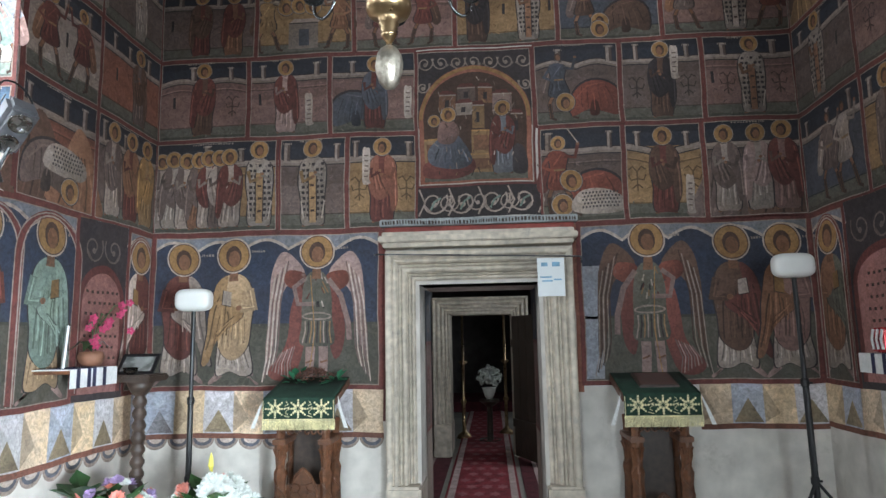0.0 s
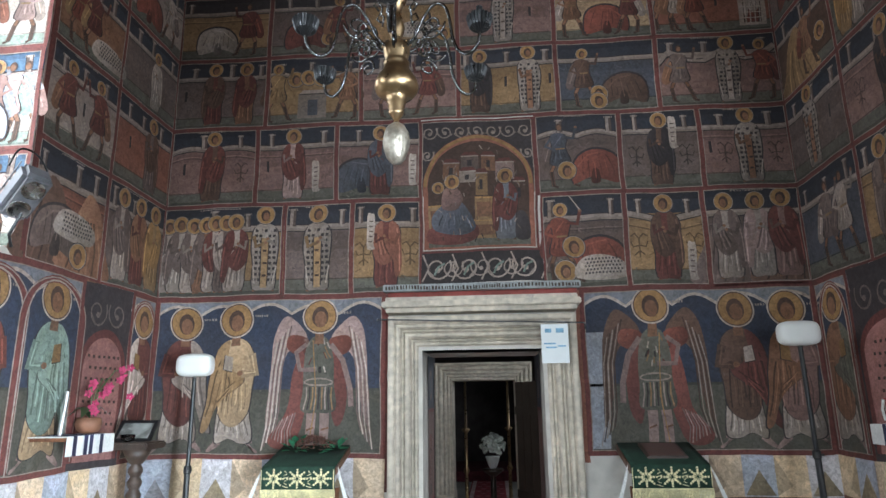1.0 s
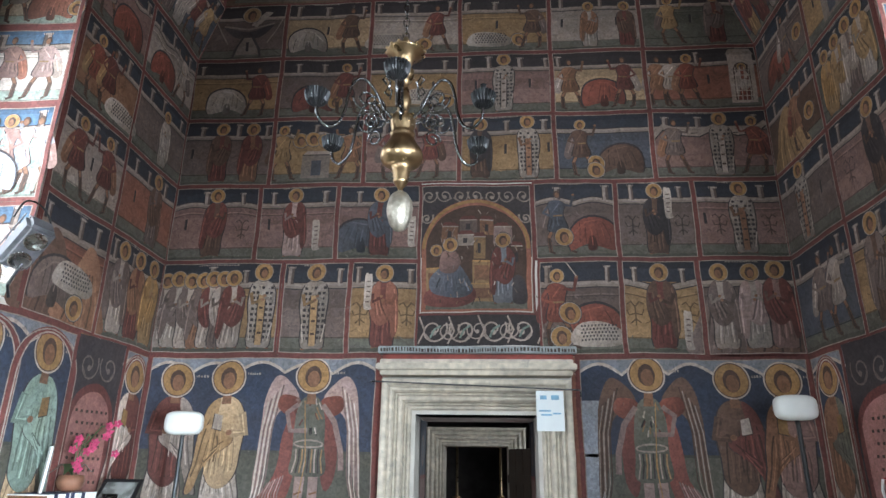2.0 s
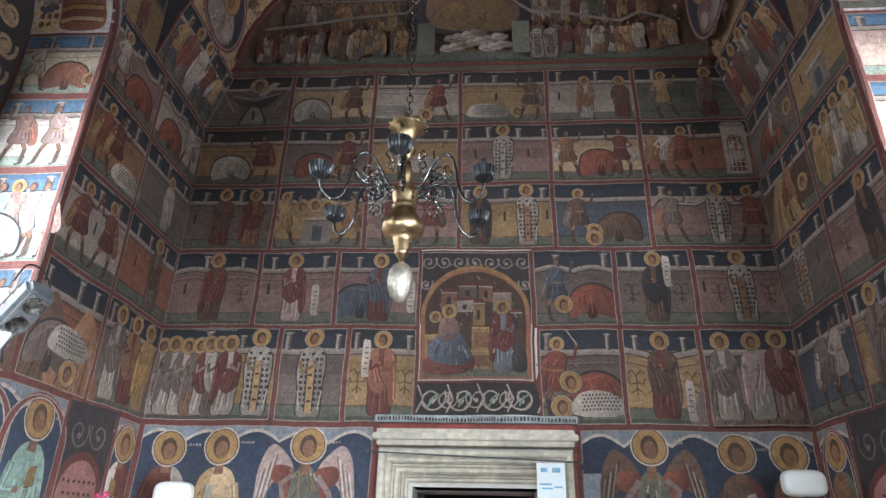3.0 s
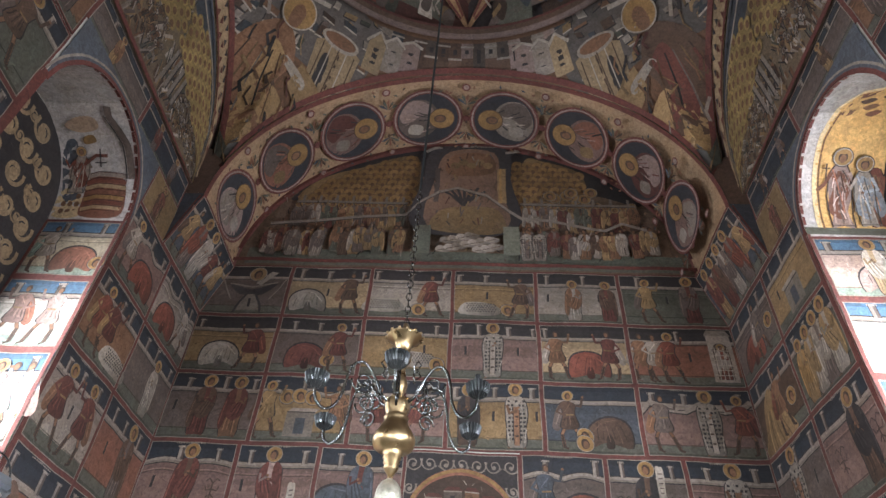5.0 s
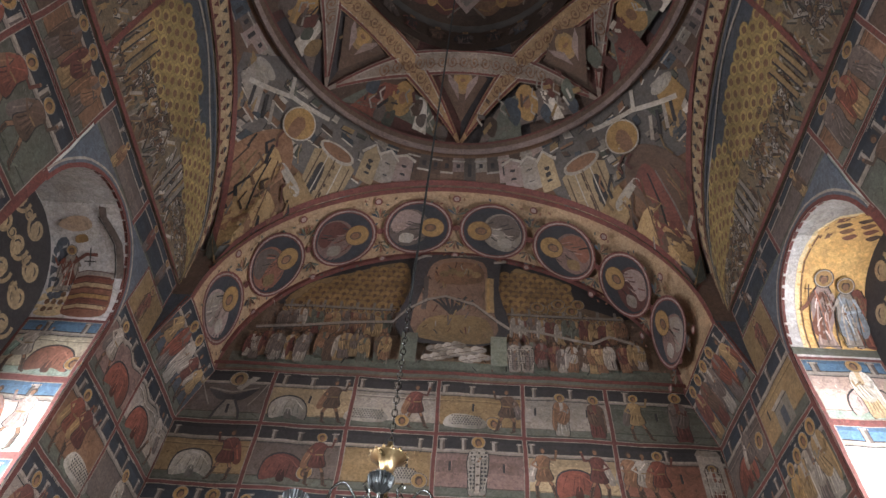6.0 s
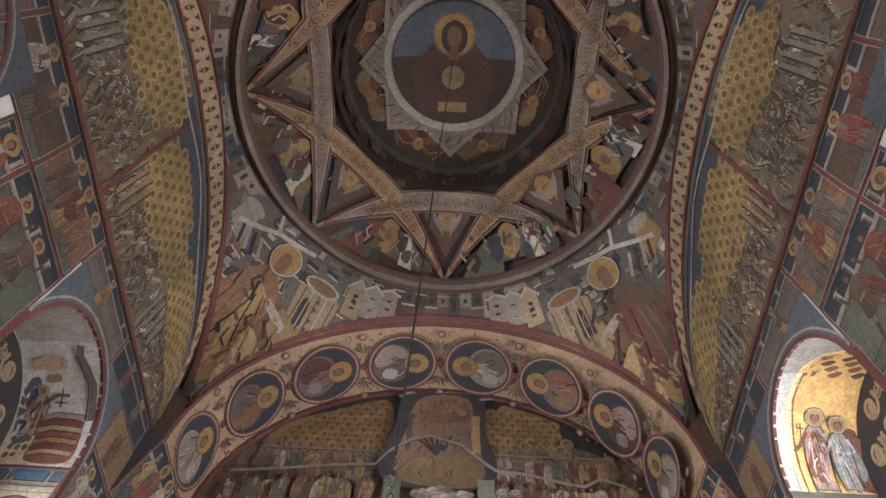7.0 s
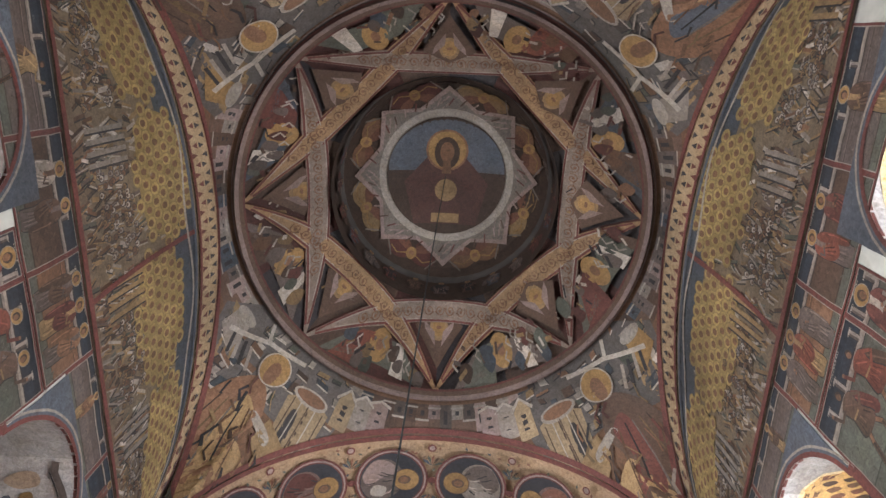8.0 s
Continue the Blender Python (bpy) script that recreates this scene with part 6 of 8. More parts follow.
    for i in range(52):
        u = -1.25 + i * 0.098
        for w, (v0, v1) in enumerate(((1.67, 1.79), (1.79, 1.91))):
            p.poly([(u + 0.012, v0 + 0.01), (u + 0.073, v0 + 0.01), (u + 0.0425, v1 - 0.03)] if (i + w) % 2 else [(u + 0.012, v1 - 0.01), (u + 0.073, v1 - 0.01), (u + 0.0425, v0 + 0.03)], tone("d", 1.5) if w else tone("m", 1.1))
    for v in (1.65, 1.935):
        p.line([(u, v) for u in steps(-1.28, 3.88, 50)], 0.035, "R")
    p.done("fresco_panel", ob, "fresco of dense crowds and gold-disc hills under a patterned border")

p = Paint(pendentive, True, seed=190, gap=0.0005, vs=1.3)
p.rect(-math.pi * 2.5, math.pi * 2.5, 6.0, 8.49, tone("f", 0.7))
span = math.pi * 5 / 110
for i in range(110):
    # small grey buildings all round, close under the ring
    x, hgt = -math.pi * 2.5 + (i + 0.5) * span, p.rnd.uniform(0.1, 0.26)
    p.k = 6
    col = tone(p.rnd.choice(("h", "g", "s", "u", "b", "g")), p.rnd.uniform(0.5, 0.95))
    p.rect(x - 0.071, x + 0.071, 8.36 - hgt, 8.40, col)
    p.rect(x - 0.071, x + 0.071, 8.05, 8.36 - hgt, tone("b", p.rnd.uniform(0.8, 1.5)))
    p.rect(x - 0.02, x + 0.025, 8.38 - hgt * 0.8, 8.33, "d")
    p.line([(x - 0.08, 8.36 - hgt * (i % 2)), (x + 0.08, 8.36 - hgt * (i % 2))], 0.02, tone("w", 0.6))
for k in range(4):
    a = (math.atan2(AY, AX), math.pi - math.atan2(AY, AX), math.atan2(AY, AX) - math.pi, -math.atan2(AY, AX))[k]
    u, side = a * 2.5, (-1, 1, -1, 1)[k]
    W = lambda pts: [(u + x * side, v) for x, v in pts]
    p.k = 14
    p.poly(W([(-0.75, 7.72), (0.7, 7.6), (1.0, 8.1), (0.7, 8.44), (-0.6, 8.44), (-1.0, 8.3)]), (0.095, 0.09, 0.088))
    p.poly(W([(0.5, 7.5), (0.75, 7.9), (0.95, 8.2), (0.7, 8.2), (0.45, 7.8)]), tone("o", 0.9))
    for q in range(70):
        x, z = p.rnd.uniform(-1.05, 1.0), p.rnd.uniform(7.55, 8.38)
        if abs(x) > 0.25 + (z - 6.6) * 0.42:
            continue
        a, c, e = p.rnd.uniform(0.03, 0.09), p.rnd.uniform(0.04, 0.12), p.rnd.uniform(-0.03, 0.03)
        p.k = 15 + q % 6
        p.poly(W([(x - a, z), (x + a, z + e), (x + a + e, z + c), (x - a + e, z + c - e)]), tone(p.rnd.choice("hgsbofwe"), p.rnd.uniform(0.45, 0.9)))
        p.line(W([(x - a, z), (x + a, z + e)]), 0.014, tone(p.rnd.choice("dw"), 0.8))
        p.line(W([(x + a, z + e), (x + a + e, z + c)]), 0.012, "d")
    p.k = 22
    p.blob(W([(-0.42, 6.6), (0.1, 6.45), (0.42, 6.7), (0.5, 7.1), (0.3, 7.3), (-0.3, 7.2)]), tone("o", 0.9))
    # round tower with open top, gable and lean-to
    p.poly(W([(-0.66, 7.5), (-0.3, 7.4), (-0.22, 7.95), (-0.45, 8.1), (-0.72, 8.0)]), tone("c", 0.7))
    p.line(W([(-0.5, 7.5), (-0.5, 8.0)]), 0.02, tone("b", 0.7))
    p.blob(W([(-0.44, 7.5), (-0.36, 7.5), (-0.34, 7.85), (-0.42, 7.85)]), "d")
    p.disc(u - 0.46 * side, 8.05, 0.22, 0.085, tone("w", 0.6), 16)
    p.disc(u - 0.46 * side, 8.055, 0.185, 0.06, tone("f", 0.8), 16)
    for q in range(5):
        p.line(W([(-0.64 + 0.08 * q, 7.45), (-0.66 + 0.09 * q, 7.98)]), 0.012, tone(("b", "w")[q % 2], 0.7))
    for q in range(3):
        x = -0.85 - 0.2 * q
        p.poly(W([(x - 0.1, 7.95 + 0.05 * q), (x + 0.1, 7.95 + 0.05 * q), (x + 0.1, 8.2 + 0.04 * q), (x, 8.32), (x - 0.1, 8.2 + 0.04 * q)]), tone(("c", "h", "u")[q], 0.8))
        p.rect(u + (x - 0.03) * side, u + (x + 0.03) * side, 8.02 + 0.05 * q, 8.16 + 0.03 * q, "d")
        p.line(W([(x - 0.13, 8.2 + 0.04 * q), (x, 8.33), (x + 0.13, 8.2 + 0.04 * q)]), 0.03, tone("w", 0.75))
    p.poly(W([(0.55, 7.85), (0.85, 7.95), (0.85, 8.2), (0.6, 8.15)]), tone(("y", "h")[k % 2], 0.75))
    p.disc(u + 0.72 * side, 8.2, 0.15, 0.07, tone("w", 0.6), 14)
    for q in range(4):
        p.line(W([(0.3 + 0.09 * q, 7.85), (0.42 + 0.09 * q, 8.05)]), 0.035, tone(("h", "d")[q % 2], 0.9))
    p.line(W([(-0.2, 8.3), (0.3, 8.22), (0.75, 8.0)]), 0.05, tone("w", 0.75))
    p.line(W([(0.32, 8.22), (0.42, 8.4)]), 0.045, tone("w", 0.7))
    # seated draped mass, seat and open page
    p.blob(W([(-0.4, 6.8), (-0.1, 6.66), (0.16, 6.75), (0.12, 7.1), (-0.1, 7.3), (-0.42, 7.15)]), tone("o", 1.2))
    p.blob(W([(-0.2, 6.95), (0.1, 6.85), (0.32, 6.98), (0.42, 7.35), (0.34, 7.72), (0.1, 7.9), (-0.12, 7.62), (-0.06, 7.3)]), ("b", "f", "b", "f")[k])
    p.blob(W([(-0.12, 7.0), (0.06, 7.0), (0.16, 7.4), (0.12, 7.7), (-0.04, 7.55), (0.0, 7.25)]), tone(("m", "o", "b", "s")[k], 1.3))
    for q in range(0, 9, 2):
        p.line(W([(-0.12 + 0.055 * q, 6.98 + 0.01 * q), (-0.04 + 0.045 * q, 7.3), (0.02 + 0.035 * q, 7.6)]), 0.013, tone(("f", "o", "d", "b", "h")[q % 5], 0.5))
    p.poly(W([(-0.16, 7.42), (-0.52, 7.3), (-0.56, 7.58), (-0.2, 7.66)]), tone("o", 0.9))
    p.blob(W([(-0.02, 7.53), (-0.28, 7.48), (-0.3, 7.56), (-0.04, 7.6)]), tone("w", 0.6))
    p.line(W([(-0.36, 7.3), (-0.3, 7.1), (-0.34, 6.95)]), 0.03, tone("w", 0.6))
    for q in range(26):
        x, z = p.rnd.uniform(-0.36, 0.38), p.rnd.uniform(6.8, 7.75)
        p.line(W([(x, z), (x + p.rnd.uniform(-0.03, 0.08), z + 0.08), (x + p.rnd.uniform(0, 0.1), z + p.rnd.uniform(0.12, 0.2))]), p.rnd.uniform(0.01, 0.03), tone(p.rnd.choice("fobmdhf"), p.rnd.uniform(0.5, 1.0)))
    p.disc(u + 0.06 * side, 8.04, 0.185, 0.185, tone("w", 0.75), 26)
    p.disc(u + 0.06 * side, 8.04, 0.17, 0.17, "y", 26)
    p.blob(W([(0.02, 7.88), (0.12, 7.9), (0.13, 8.06), (0.06, 8.12), (-0.01, 8.04)]), tone("f", 0.9))
    p.blob(W([(-0.35, 6.1), (0.35, 6.1), (0.3, 6.6), (-0.3, 6.6)]), tone("e", 0.9))
p.k = 70
p.line([(q, 8.475) for q in steps(-math.pi * 2.5, math.pi * 2.5, 150)], 0.02, "m")
p.line([(q, 8.435) for q in steps(-math.pi * 2.5, math.pi * 2.5, 150)], 0.02, tone("u", 0.8))
edge = [(q, bay_edge(q / 2.5)[2] + 0.02) for q in steps(-math.pi * 2.5, math.pi * 2.5, 240)]
p.line(edge, 0.05, "R")
p.done("fresco_panel", pend, "pendentive frescoes with gold discs and pale buildings")

# dome: fields between the ribs, then the ribs themselves
p = Paint(dome, True, seed=200, gap=0.0004)
for i in range(48):
    a0, a1 = 2 * math.pi * i / 48, 2 * math.pi * (i + 1) / 48
    p.poly([(EYE_R * math.cos(a0), EYE_R * math.sin(a0)), (RING * math.cos(a0), RING * math.sin(a0)), (RING * math.cos(a1), RING * math.sin(a1)), (EYE_R * math.cos(a1), EYE_R * math.sin(a1))], tone(("d", "m", "b")[(i // 3) % 3], (1.3, 0.6, 0.8)[(i // 3) % 3]))
pol = lambda r, a: (r * math.cos(a), r * math.sin(a))
for i in range(8):
    a = math.pi / 2 + math.pi * (i + 0.5) / 4
    for da in (0,):
        u, v = pol(2.1, a)
        p.poly([pol(2.28, a - 0.3), pol(2.28, a + 0.3), pol(2.02, a + 0.16), pol(1.98, a - 0.16)], tone(("e", "g", "s")[i % 3], 0.9))
        p.poly([pol(2.26, a + 0.05), pol(2.26, a + 0.24), pol(1.98, a + 0.12), pol(1.95, a + 0.02)], ("r", "b", "m", "e")[i % 4])
        u, v = pol(2.03, a - 0.02)
        p.disc(u, v, 0.14, 0.14, "y")
        p.disc(u, v, 0.05, 0.05, "f")
        p.poly([pol(2.24, a - 0.2), pol(2.22, a - 0.12), pol(1.98, a - 0.12), pol(1.97, a - 0.17)], "w")
    for q in range(9):
        aa, rr = a + p.rnd.uniform(-0.3, 0.3), p.rnd.uniform(1.98, 2.2)
        x, z = pol(rr, aa)
        k = p.rnd.uniform(0.05, 0.09)
        p.blob([(x - k, z), (x - k * 0.2, z - k * p.rnd.uniform(0.4, 1.2)), (x + k, z - k * 0.3), (x + k * 0.5, z + k), (x - k * 0.6, z + k * 0.7)], tone(p.rnd.choice("ofbemgs"), p.rnd.uniform(0.5, 0.9)))
        b4 = aa + 0.05
        p.line([pol(rr, b4), pol(rr - 0.05, b4 + 0.03), pol(rr - 0.1, b4 + 0.01)], 0.02, tone("w", p.rnd.uniform(0.4, 0.8)))
    for q in range(16):
        aa, rr = a + p.rnd.uniform(-0.3, 0.3), p.rnd.uniform(1.95, 2.2)
        p.line([pol(rr, aa), pol(rr + p.rnd.uniform(-0.1, 0.06), aa + p.rnd.uniform(-0.05, 0.05))], p.rnd.uniform(0.012, 0.04), tone(p.rnd.choice("wbdmgof"), 0.8))
    b0 = math.pi / 2 + math.pi * i / 4
    for q in range(10):
        aa, rr = b0 + p.rnd.uniform(-0.14, 0.14), p.rnd.uniform(1.62, 1.95)
        p.line([pol(rr, aa), pol(rr + p.rnd.uniform(-0.1, 0.06), aa + p.rnd.uniform(-0.05, 0.05))], p.rnd.uniform(0.012, 0.03), tone(p.rnd.choice("ubdof"), 0.8))
    p.poly([pol(2.12, b0), pol(1.78, b0 - 0.18), pol(1.62, b0), pol(1.78, b0 + 0.18)], tone("b", 1.1))
    u, v = pol(1.78, b0)
    p.disc(u, v, 0.12, 0.12, "o")
    p.disc(u, v, 0.085, 0.085, "y")
    p.disc(u, v, 0.04, 0.04, "f")
    for w in (-1, 1):
        p.poly([pol(1.95, b0 + w * 0.02), pol(1.8, b0 + w * 0.1), pol(1.72, b0 + w * 0.12), pol(1.82, b0 + w * 0.03)], tone("u", 0.8))
p.k += 12
p.line([pol(RING - 0.045, t) for t in steps(0, 2 * math.pi, 100)], 0.03, tone("b", 1.1))
p.line([pol(RING - 0.015, t) for t in steps(0, 2 * math.pi, 100)], 0.03, tone("u", 0.7))
p.line([pol(RING - 0.066, t) for t in steps(0, 2 * math.pi, 100)], 0.014, tone("m", 0.9))
p.done("fresco_panel", dome_ob, "dark dome frescoes of gold discs between the ribs")

for i in range(8):
    a0, a1 = math.pi / 2 + math.pi * i / 4, math.pi / 2 + math.pi * (i + 2) / 4
    A, B = Vector(pol(RING - 0.05, a0)), Vector(pol(RING - 0.05, a1))
    d = (B - A).normalized()
    nrm = Vector((-d.y, d.x))
    base = ((0.30, 0.205, 0.115), (0.225, 0.19, 0.165))[i % 2]
    L = (B - A).length
    pr = Paint((lambda u, v, h, A=A, d=d, nrm=nrm: dome(A.x + d.x * u + nrm.x * v, A.y + d.y * u + nrm.y * v, h)), True, lift=0.104, seed=210 + i, gap=0.0006)
    last = None
    for k in range(33):
        t = k / 32
        wd = 0.135 * min(1, 0.1 + 3.4 * min(t, 1 - t))
        rowv = [pr.put(L * t, s * wd, hh) for s, hh in ((-1, -0.03), (-0.9, 0.1), (0.9, 0.1), (1, -0.03))]
        if last:
            for j in range(3):
                pr.f.append((last[j], last[j + 1], rowv[j + 1], rowv[j]))
                pr.c.append(base if j == 1 else tone("m", 1.2))
        last = rowv
    for w in (-1, 1):
        pr.line([(0.1, w * 0.012), (0.5, w * 0.06), (0.95, w * 0.105), (L - 0.95, w * 0.105), (L - 0.5, w * 0.06), (L - 0.1, w * 0.012)], 0.02, "R")
        pr.line([(0.3, w * 0.02), (0.95, w * 0.088), (L - 0.95, w * 0.088), (L - 0.3, w * 0.02)], 0.008, tone("w", 0.7))
    pr.scrolls(0.55, L - 0.55, -0.07, 0.07, 0.14, tone("f", 0.9), 0.011)
    pr.done("rib", dome_ob, "ornamented rib of the dome's star")

# upper drum and cap with a ring of points round a plain medallion
drum = lambda u, v, d: ((EYE_R - d) * math.cos(u / EYE_R), CY + (EYE_R - d) * math.sin(u / EYE_R), EYE_Z - 0.1 + v)
p = Paint(drum, True, seed=230)
p.rect(0, 2 * math.pi * EYE_R, -0.12, 0.75, tone("b", 0.55))
for i in range(24):
    p.robe(i * 2 * math.pi * EYE_R / 24, 0.05, 0.42, p.rnd.choice("bmgs"), over=p.rnd.choice("gdbm"), halo="o", wide=1.6)
p.done("fresco_panel", lant, "darker frescoes of the upper drum")
p = Paint(lantern, True, seed=231, gap=0.001)
p.disc(0, 0, 1.40, 1.40, tone("b", 0.5), 48)
for i in range(8):
    a = 2 * math.pi * (i + 0.5) / 8
    for w in (-1, 1):
        p.blob([pol(1.24, a), pol(1.32, a + w * 0.12), pol(1.3, a + w * 0.26), pol(1.2, a + w * 0.3), pol(1.12, a + w * 0.16)], tone(("o", "f", "m")[i % 3], 0.75))
        p.blob([pol(1.2, a), pol(1.16, a + w * 0.2), pol(1.06, a + w * 0.22), pol(1.08, a + w * 0.08)], tone("q", 0.6))
        p.line([pol(1.22, a + w * 0.04), pol(1.28, a + w * 0.16), pol(1.24, a + w * 0.26)], 0.016, tone("y", 0.7))
        p.line([pol(1.34, a + w * 0.2), pol(1.2, a + w * 0.34)], 0.02, tone("h", 0.5))
    u, v = pol(1.21, a)
    p.disc(u, v, 0.075, 0.075, tone("y", 0.85), 16)
    p.disc(u, v, 0.04, 0.04, "f", 10)
star = []
for i in range(16):
    star.append(pol(1.27 if i % 2 == 0 else 1.02, math.pi / 2 + math.pi * i / 8))
p.poly(star, tone("u", 0.75))
p.poly([(x * 0.95, y * 0.95) for x, y in star], tone("h", 0.6))
p.disc(0, 0, 0.95, 0.95, tone("w", 0.68), 48)
for i in range(40):
    a = 2 * math.pi * i / 40
    p.line([pol(1.0, a), pol(1.1, a + 0.06)], 0.02, tone(("m", "b", "u")[i % 3], 0.9))
p.disc(0, 0, 0.84, 0.84, tone("b", 0.55), 48)
p.disc(0, -0.06, 0.82, 0.74, tone("s", 1.35), 40, math.pi, 2 * math.pi)
p.poly([(-0.45, 0.7), (0.45, 0.7), (0.6, 0.1), (0.25, -0.28), (-0.25, -0.28), (-0.6, 0.1)][::-1], (0.070, 0.034, 0.030))
p.disc(0, -0.36, 0.3, 0.3, tone("f", 0.9), 26)
p.disc(0, -0.36, 0.27, 0.27, tone("y", 0.85), 26)
p.disc(0, -0.32, 0.18, 0.23, tone("b", 0.55), 20)
p.disc(0, -0.33, 0.1, 0.15, tone("f", 0.72), 20)
p.poly([(-0.05, -0.2), (0.05, -0.2), (0.07, -0.02), (-0.07, -0.02)], tone("f", 0.6))
p.disc(0, 0.22, 0.16, 0.16, tone("o", 0.8), 20)
p.rect(-0.2, 0.2, 0.55, 0.68, tone("o", 0.9))
p.done("fresco_panel", lant, "round medallion in a ring of pale points")

# ---------------- doorway and the rooms behind ----------------


def portal(name, y, x0, x1, top, depth, label, widths, inside=None):
    """A stepped stone door frame: mouldings that narrow towards the opening."""
    t = thing(name, ((x0 + x1) / 2, y, 0), label, "door frame")
    tagged(t, kind="structure")
    cx = (x0 + x1) / 2
    o = 0.0
    for s in (-1, 1):
        bm = bmesh.new()
        a = x1 - cx if s > 0 else x0 - cx - 0.03
        add_box(bm, a + 0.002 * s, a + 0.03 + 0.002 * s, 0.012, depth, 0.0, top + 0.03)
        part("reveal", bm, inside or STONE, t)
    bm = bmesh.new()
    add_box(bm, x0 - cx, x1 - cx, 0.012, depth, top, top + 0.03)
    part("reveal", bm, inside or STONE, t)
    for k, (w, proud) in enumerate(widths):
        # each moulding: a narrow groove and a round roll, mitred at the corners
        prof = [(o, 0.03), (o + 0.002, -proud + 0.026), (o + w * 0.16, -proud + 0.026)]
        prof += [(o + w * (0.58 - 0.42 * math.cos(q)), -proud + 0.016 - min(0.022, w * 0.5) * math.sin(q)) for q in (0, 0.4, 0.8, 1.2, 1.57, 1.95, 2.35, 2.75, 3.14)] + [(o + w, 0.03)]
        for s in (-1, 1):
            edge = x1 - cx if s > 0 else x0 - cx
            vs = [(edge + s * e, y, z) for e, y in prof for z in (0.4, top + e)]
            mesh_object("jamb_moulding", vs, [(2 * i, 2 * i + 1, 2 * i + 3, 2 * i + 2) for i in range(len(prof) - 1)], STONE, t)
        vs = [(x, y, top + e) for e, y in prof for x in (x0 - cx - e, x1 - cx + e)]
        mesh_object("lintel_moulding", vs, [(2 * i, 2 * i + 1, 2 * i + 3, 2 * i + 2) for i in range(len(prof) - 1)], STONE, t)
        o += w
    for s in (-1, 1):
        bm = bmesh.new()
        a = (x1 - cx) if s > 0 else (x0 - cx - o)
        add_box(bm, a + 0.005, a + o + 0.01, -0.16, depth, 0.0, 0.42, 0.02)
        part("plinth", bm, STONE, t, "worn stone plinth block")
    return t


# inner faces of the opening take a dark tone in place of shade
door_frame = portal("door_frame", Y1, -0.42, 0.55, 1.98, 0.35, "pale carved stone door frame with stepped mouldings", ((0.028, 0.0), (0.036, 0.03), (0.024, 0.035), (0.048, 0.08), (0.026, 0.085), (0.04, 0.122), (0.062, 0.135)), plain("shade_dark_plaster", (0.15, 0.12, 0.115), 0.9, grain=7, amount=0.4))
bm = bmesh.new()
add_box(bm, -0.76, 0.76, -0.17, 0.0, 2.27, 2.31, 0.006)
add_box(bm, -0.79, 0.79, -0.2, 0.0, 2.31, 2.36, 0.008)
add_box(bm, -0.77, 0.77, -0.14, 0.0, 2.36, 2.40, 0.006)
part("cornice", bm, STONE, door_frame, "projecting stone cornice")
bm = bmesh.new()
add_box(bm, -0.76, 0.78, -0.045, 0.0, 2.40, 2.455, 0.004)
part("red_fillet", bm, plain("red_fillet_paint", (0.26, 0.06, 0.05), 0.8), door_frame, "red painted band above the cornice")
bm = bmesh.new()
add_box(bm, -0.8, 0.81, -0.08, 0.0, 2.458, 2.515, 0.006)
slab = part("inscription_ledge", bm, plain("grey_ledge_stone", (0.33, 0.35, 0.35), 0.8), door_frame, "grey ledge with a line of worn lettering")
p = Paint(lambda u, v, d: (u, -0.08 - d, v), lift=0.003, seed=300)
u = -0.78
while u < 0.78:
    w = p.rnd.uniform(0.008, 0.02)
    p.rect(u, u + w, 2.468, 2.468 + 0.034 * p.rnd.uniform(0.7, 1), tone("g", 0.5))
    u += w + p.rnd.uniform(0.006, 0.016)
ob = p.done("worn_lettering", door_frame)
# pale worn border beside the frame
p = Paint(front, seed=301)
p.rect(-0.735, -0.70, 0.9, 2.45, "R")
p.rect(0.83, 0.875, 1.1, 2.45, "q")
p.rect(0.90, 1.04, 1.2, 2.1, tone("l", 1.1))
p.done("fresco_panel", wall_west, "red painted edge beside the door frame")

# dim paintings inside the passage
for s, x in ((1, -0.42), (-1, 0.55)):
    p = Paint((lambda u, v, d, s=s, x=x: (x + s * d, u, v)), lift=0.006, seed=303 + s)
    p.rect(5.37, 5.88, 0.0, 0.75, tone("h", 0.9))
    p.rect(5.37, 5.88, 0.75, 1.5, tone("p", 0.7))
    p.rect(5.37, 5.88, 1.5, 1.97, tone("n", 1.2))
    p.disc(5.62, 1.72, 0.13, 0.13, "g")
    p.disc(5.62, 1.72, 0.09, 0.09, "s")
    p.robe(5.6, 0.8, 0.66, "g", over="m", halo=None)
    p.line([(5.37, 1.5), (5.88, 1.5)], 0.03, "R")
    p.line([(5.37, 0.75), (5.88, 0.75)], 0.03, "R")
    p.done("fresco_panel", wall_west, "dim fresco inside the door passage")

# chamber and far room get dark wall colours to carry their gloom
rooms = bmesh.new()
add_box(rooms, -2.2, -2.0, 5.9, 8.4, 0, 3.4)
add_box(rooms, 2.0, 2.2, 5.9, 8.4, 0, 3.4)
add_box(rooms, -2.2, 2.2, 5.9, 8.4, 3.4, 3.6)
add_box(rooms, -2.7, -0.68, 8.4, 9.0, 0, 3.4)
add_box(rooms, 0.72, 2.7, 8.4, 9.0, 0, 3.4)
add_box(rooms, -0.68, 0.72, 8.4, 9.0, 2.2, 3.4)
structure(part("wall_chamber", rooms, plain("darkened_fresco_plaster", (0.10, 0.085, 0.088), 0.9, grain=5, amount=0.5)), "painted walls of the small chamber, darkened in colour for gloom", "wall")
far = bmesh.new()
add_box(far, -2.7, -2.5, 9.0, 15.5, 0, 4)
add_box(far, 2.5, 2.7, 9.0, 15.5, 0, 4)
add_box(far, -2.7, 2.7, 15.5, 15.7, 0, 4)
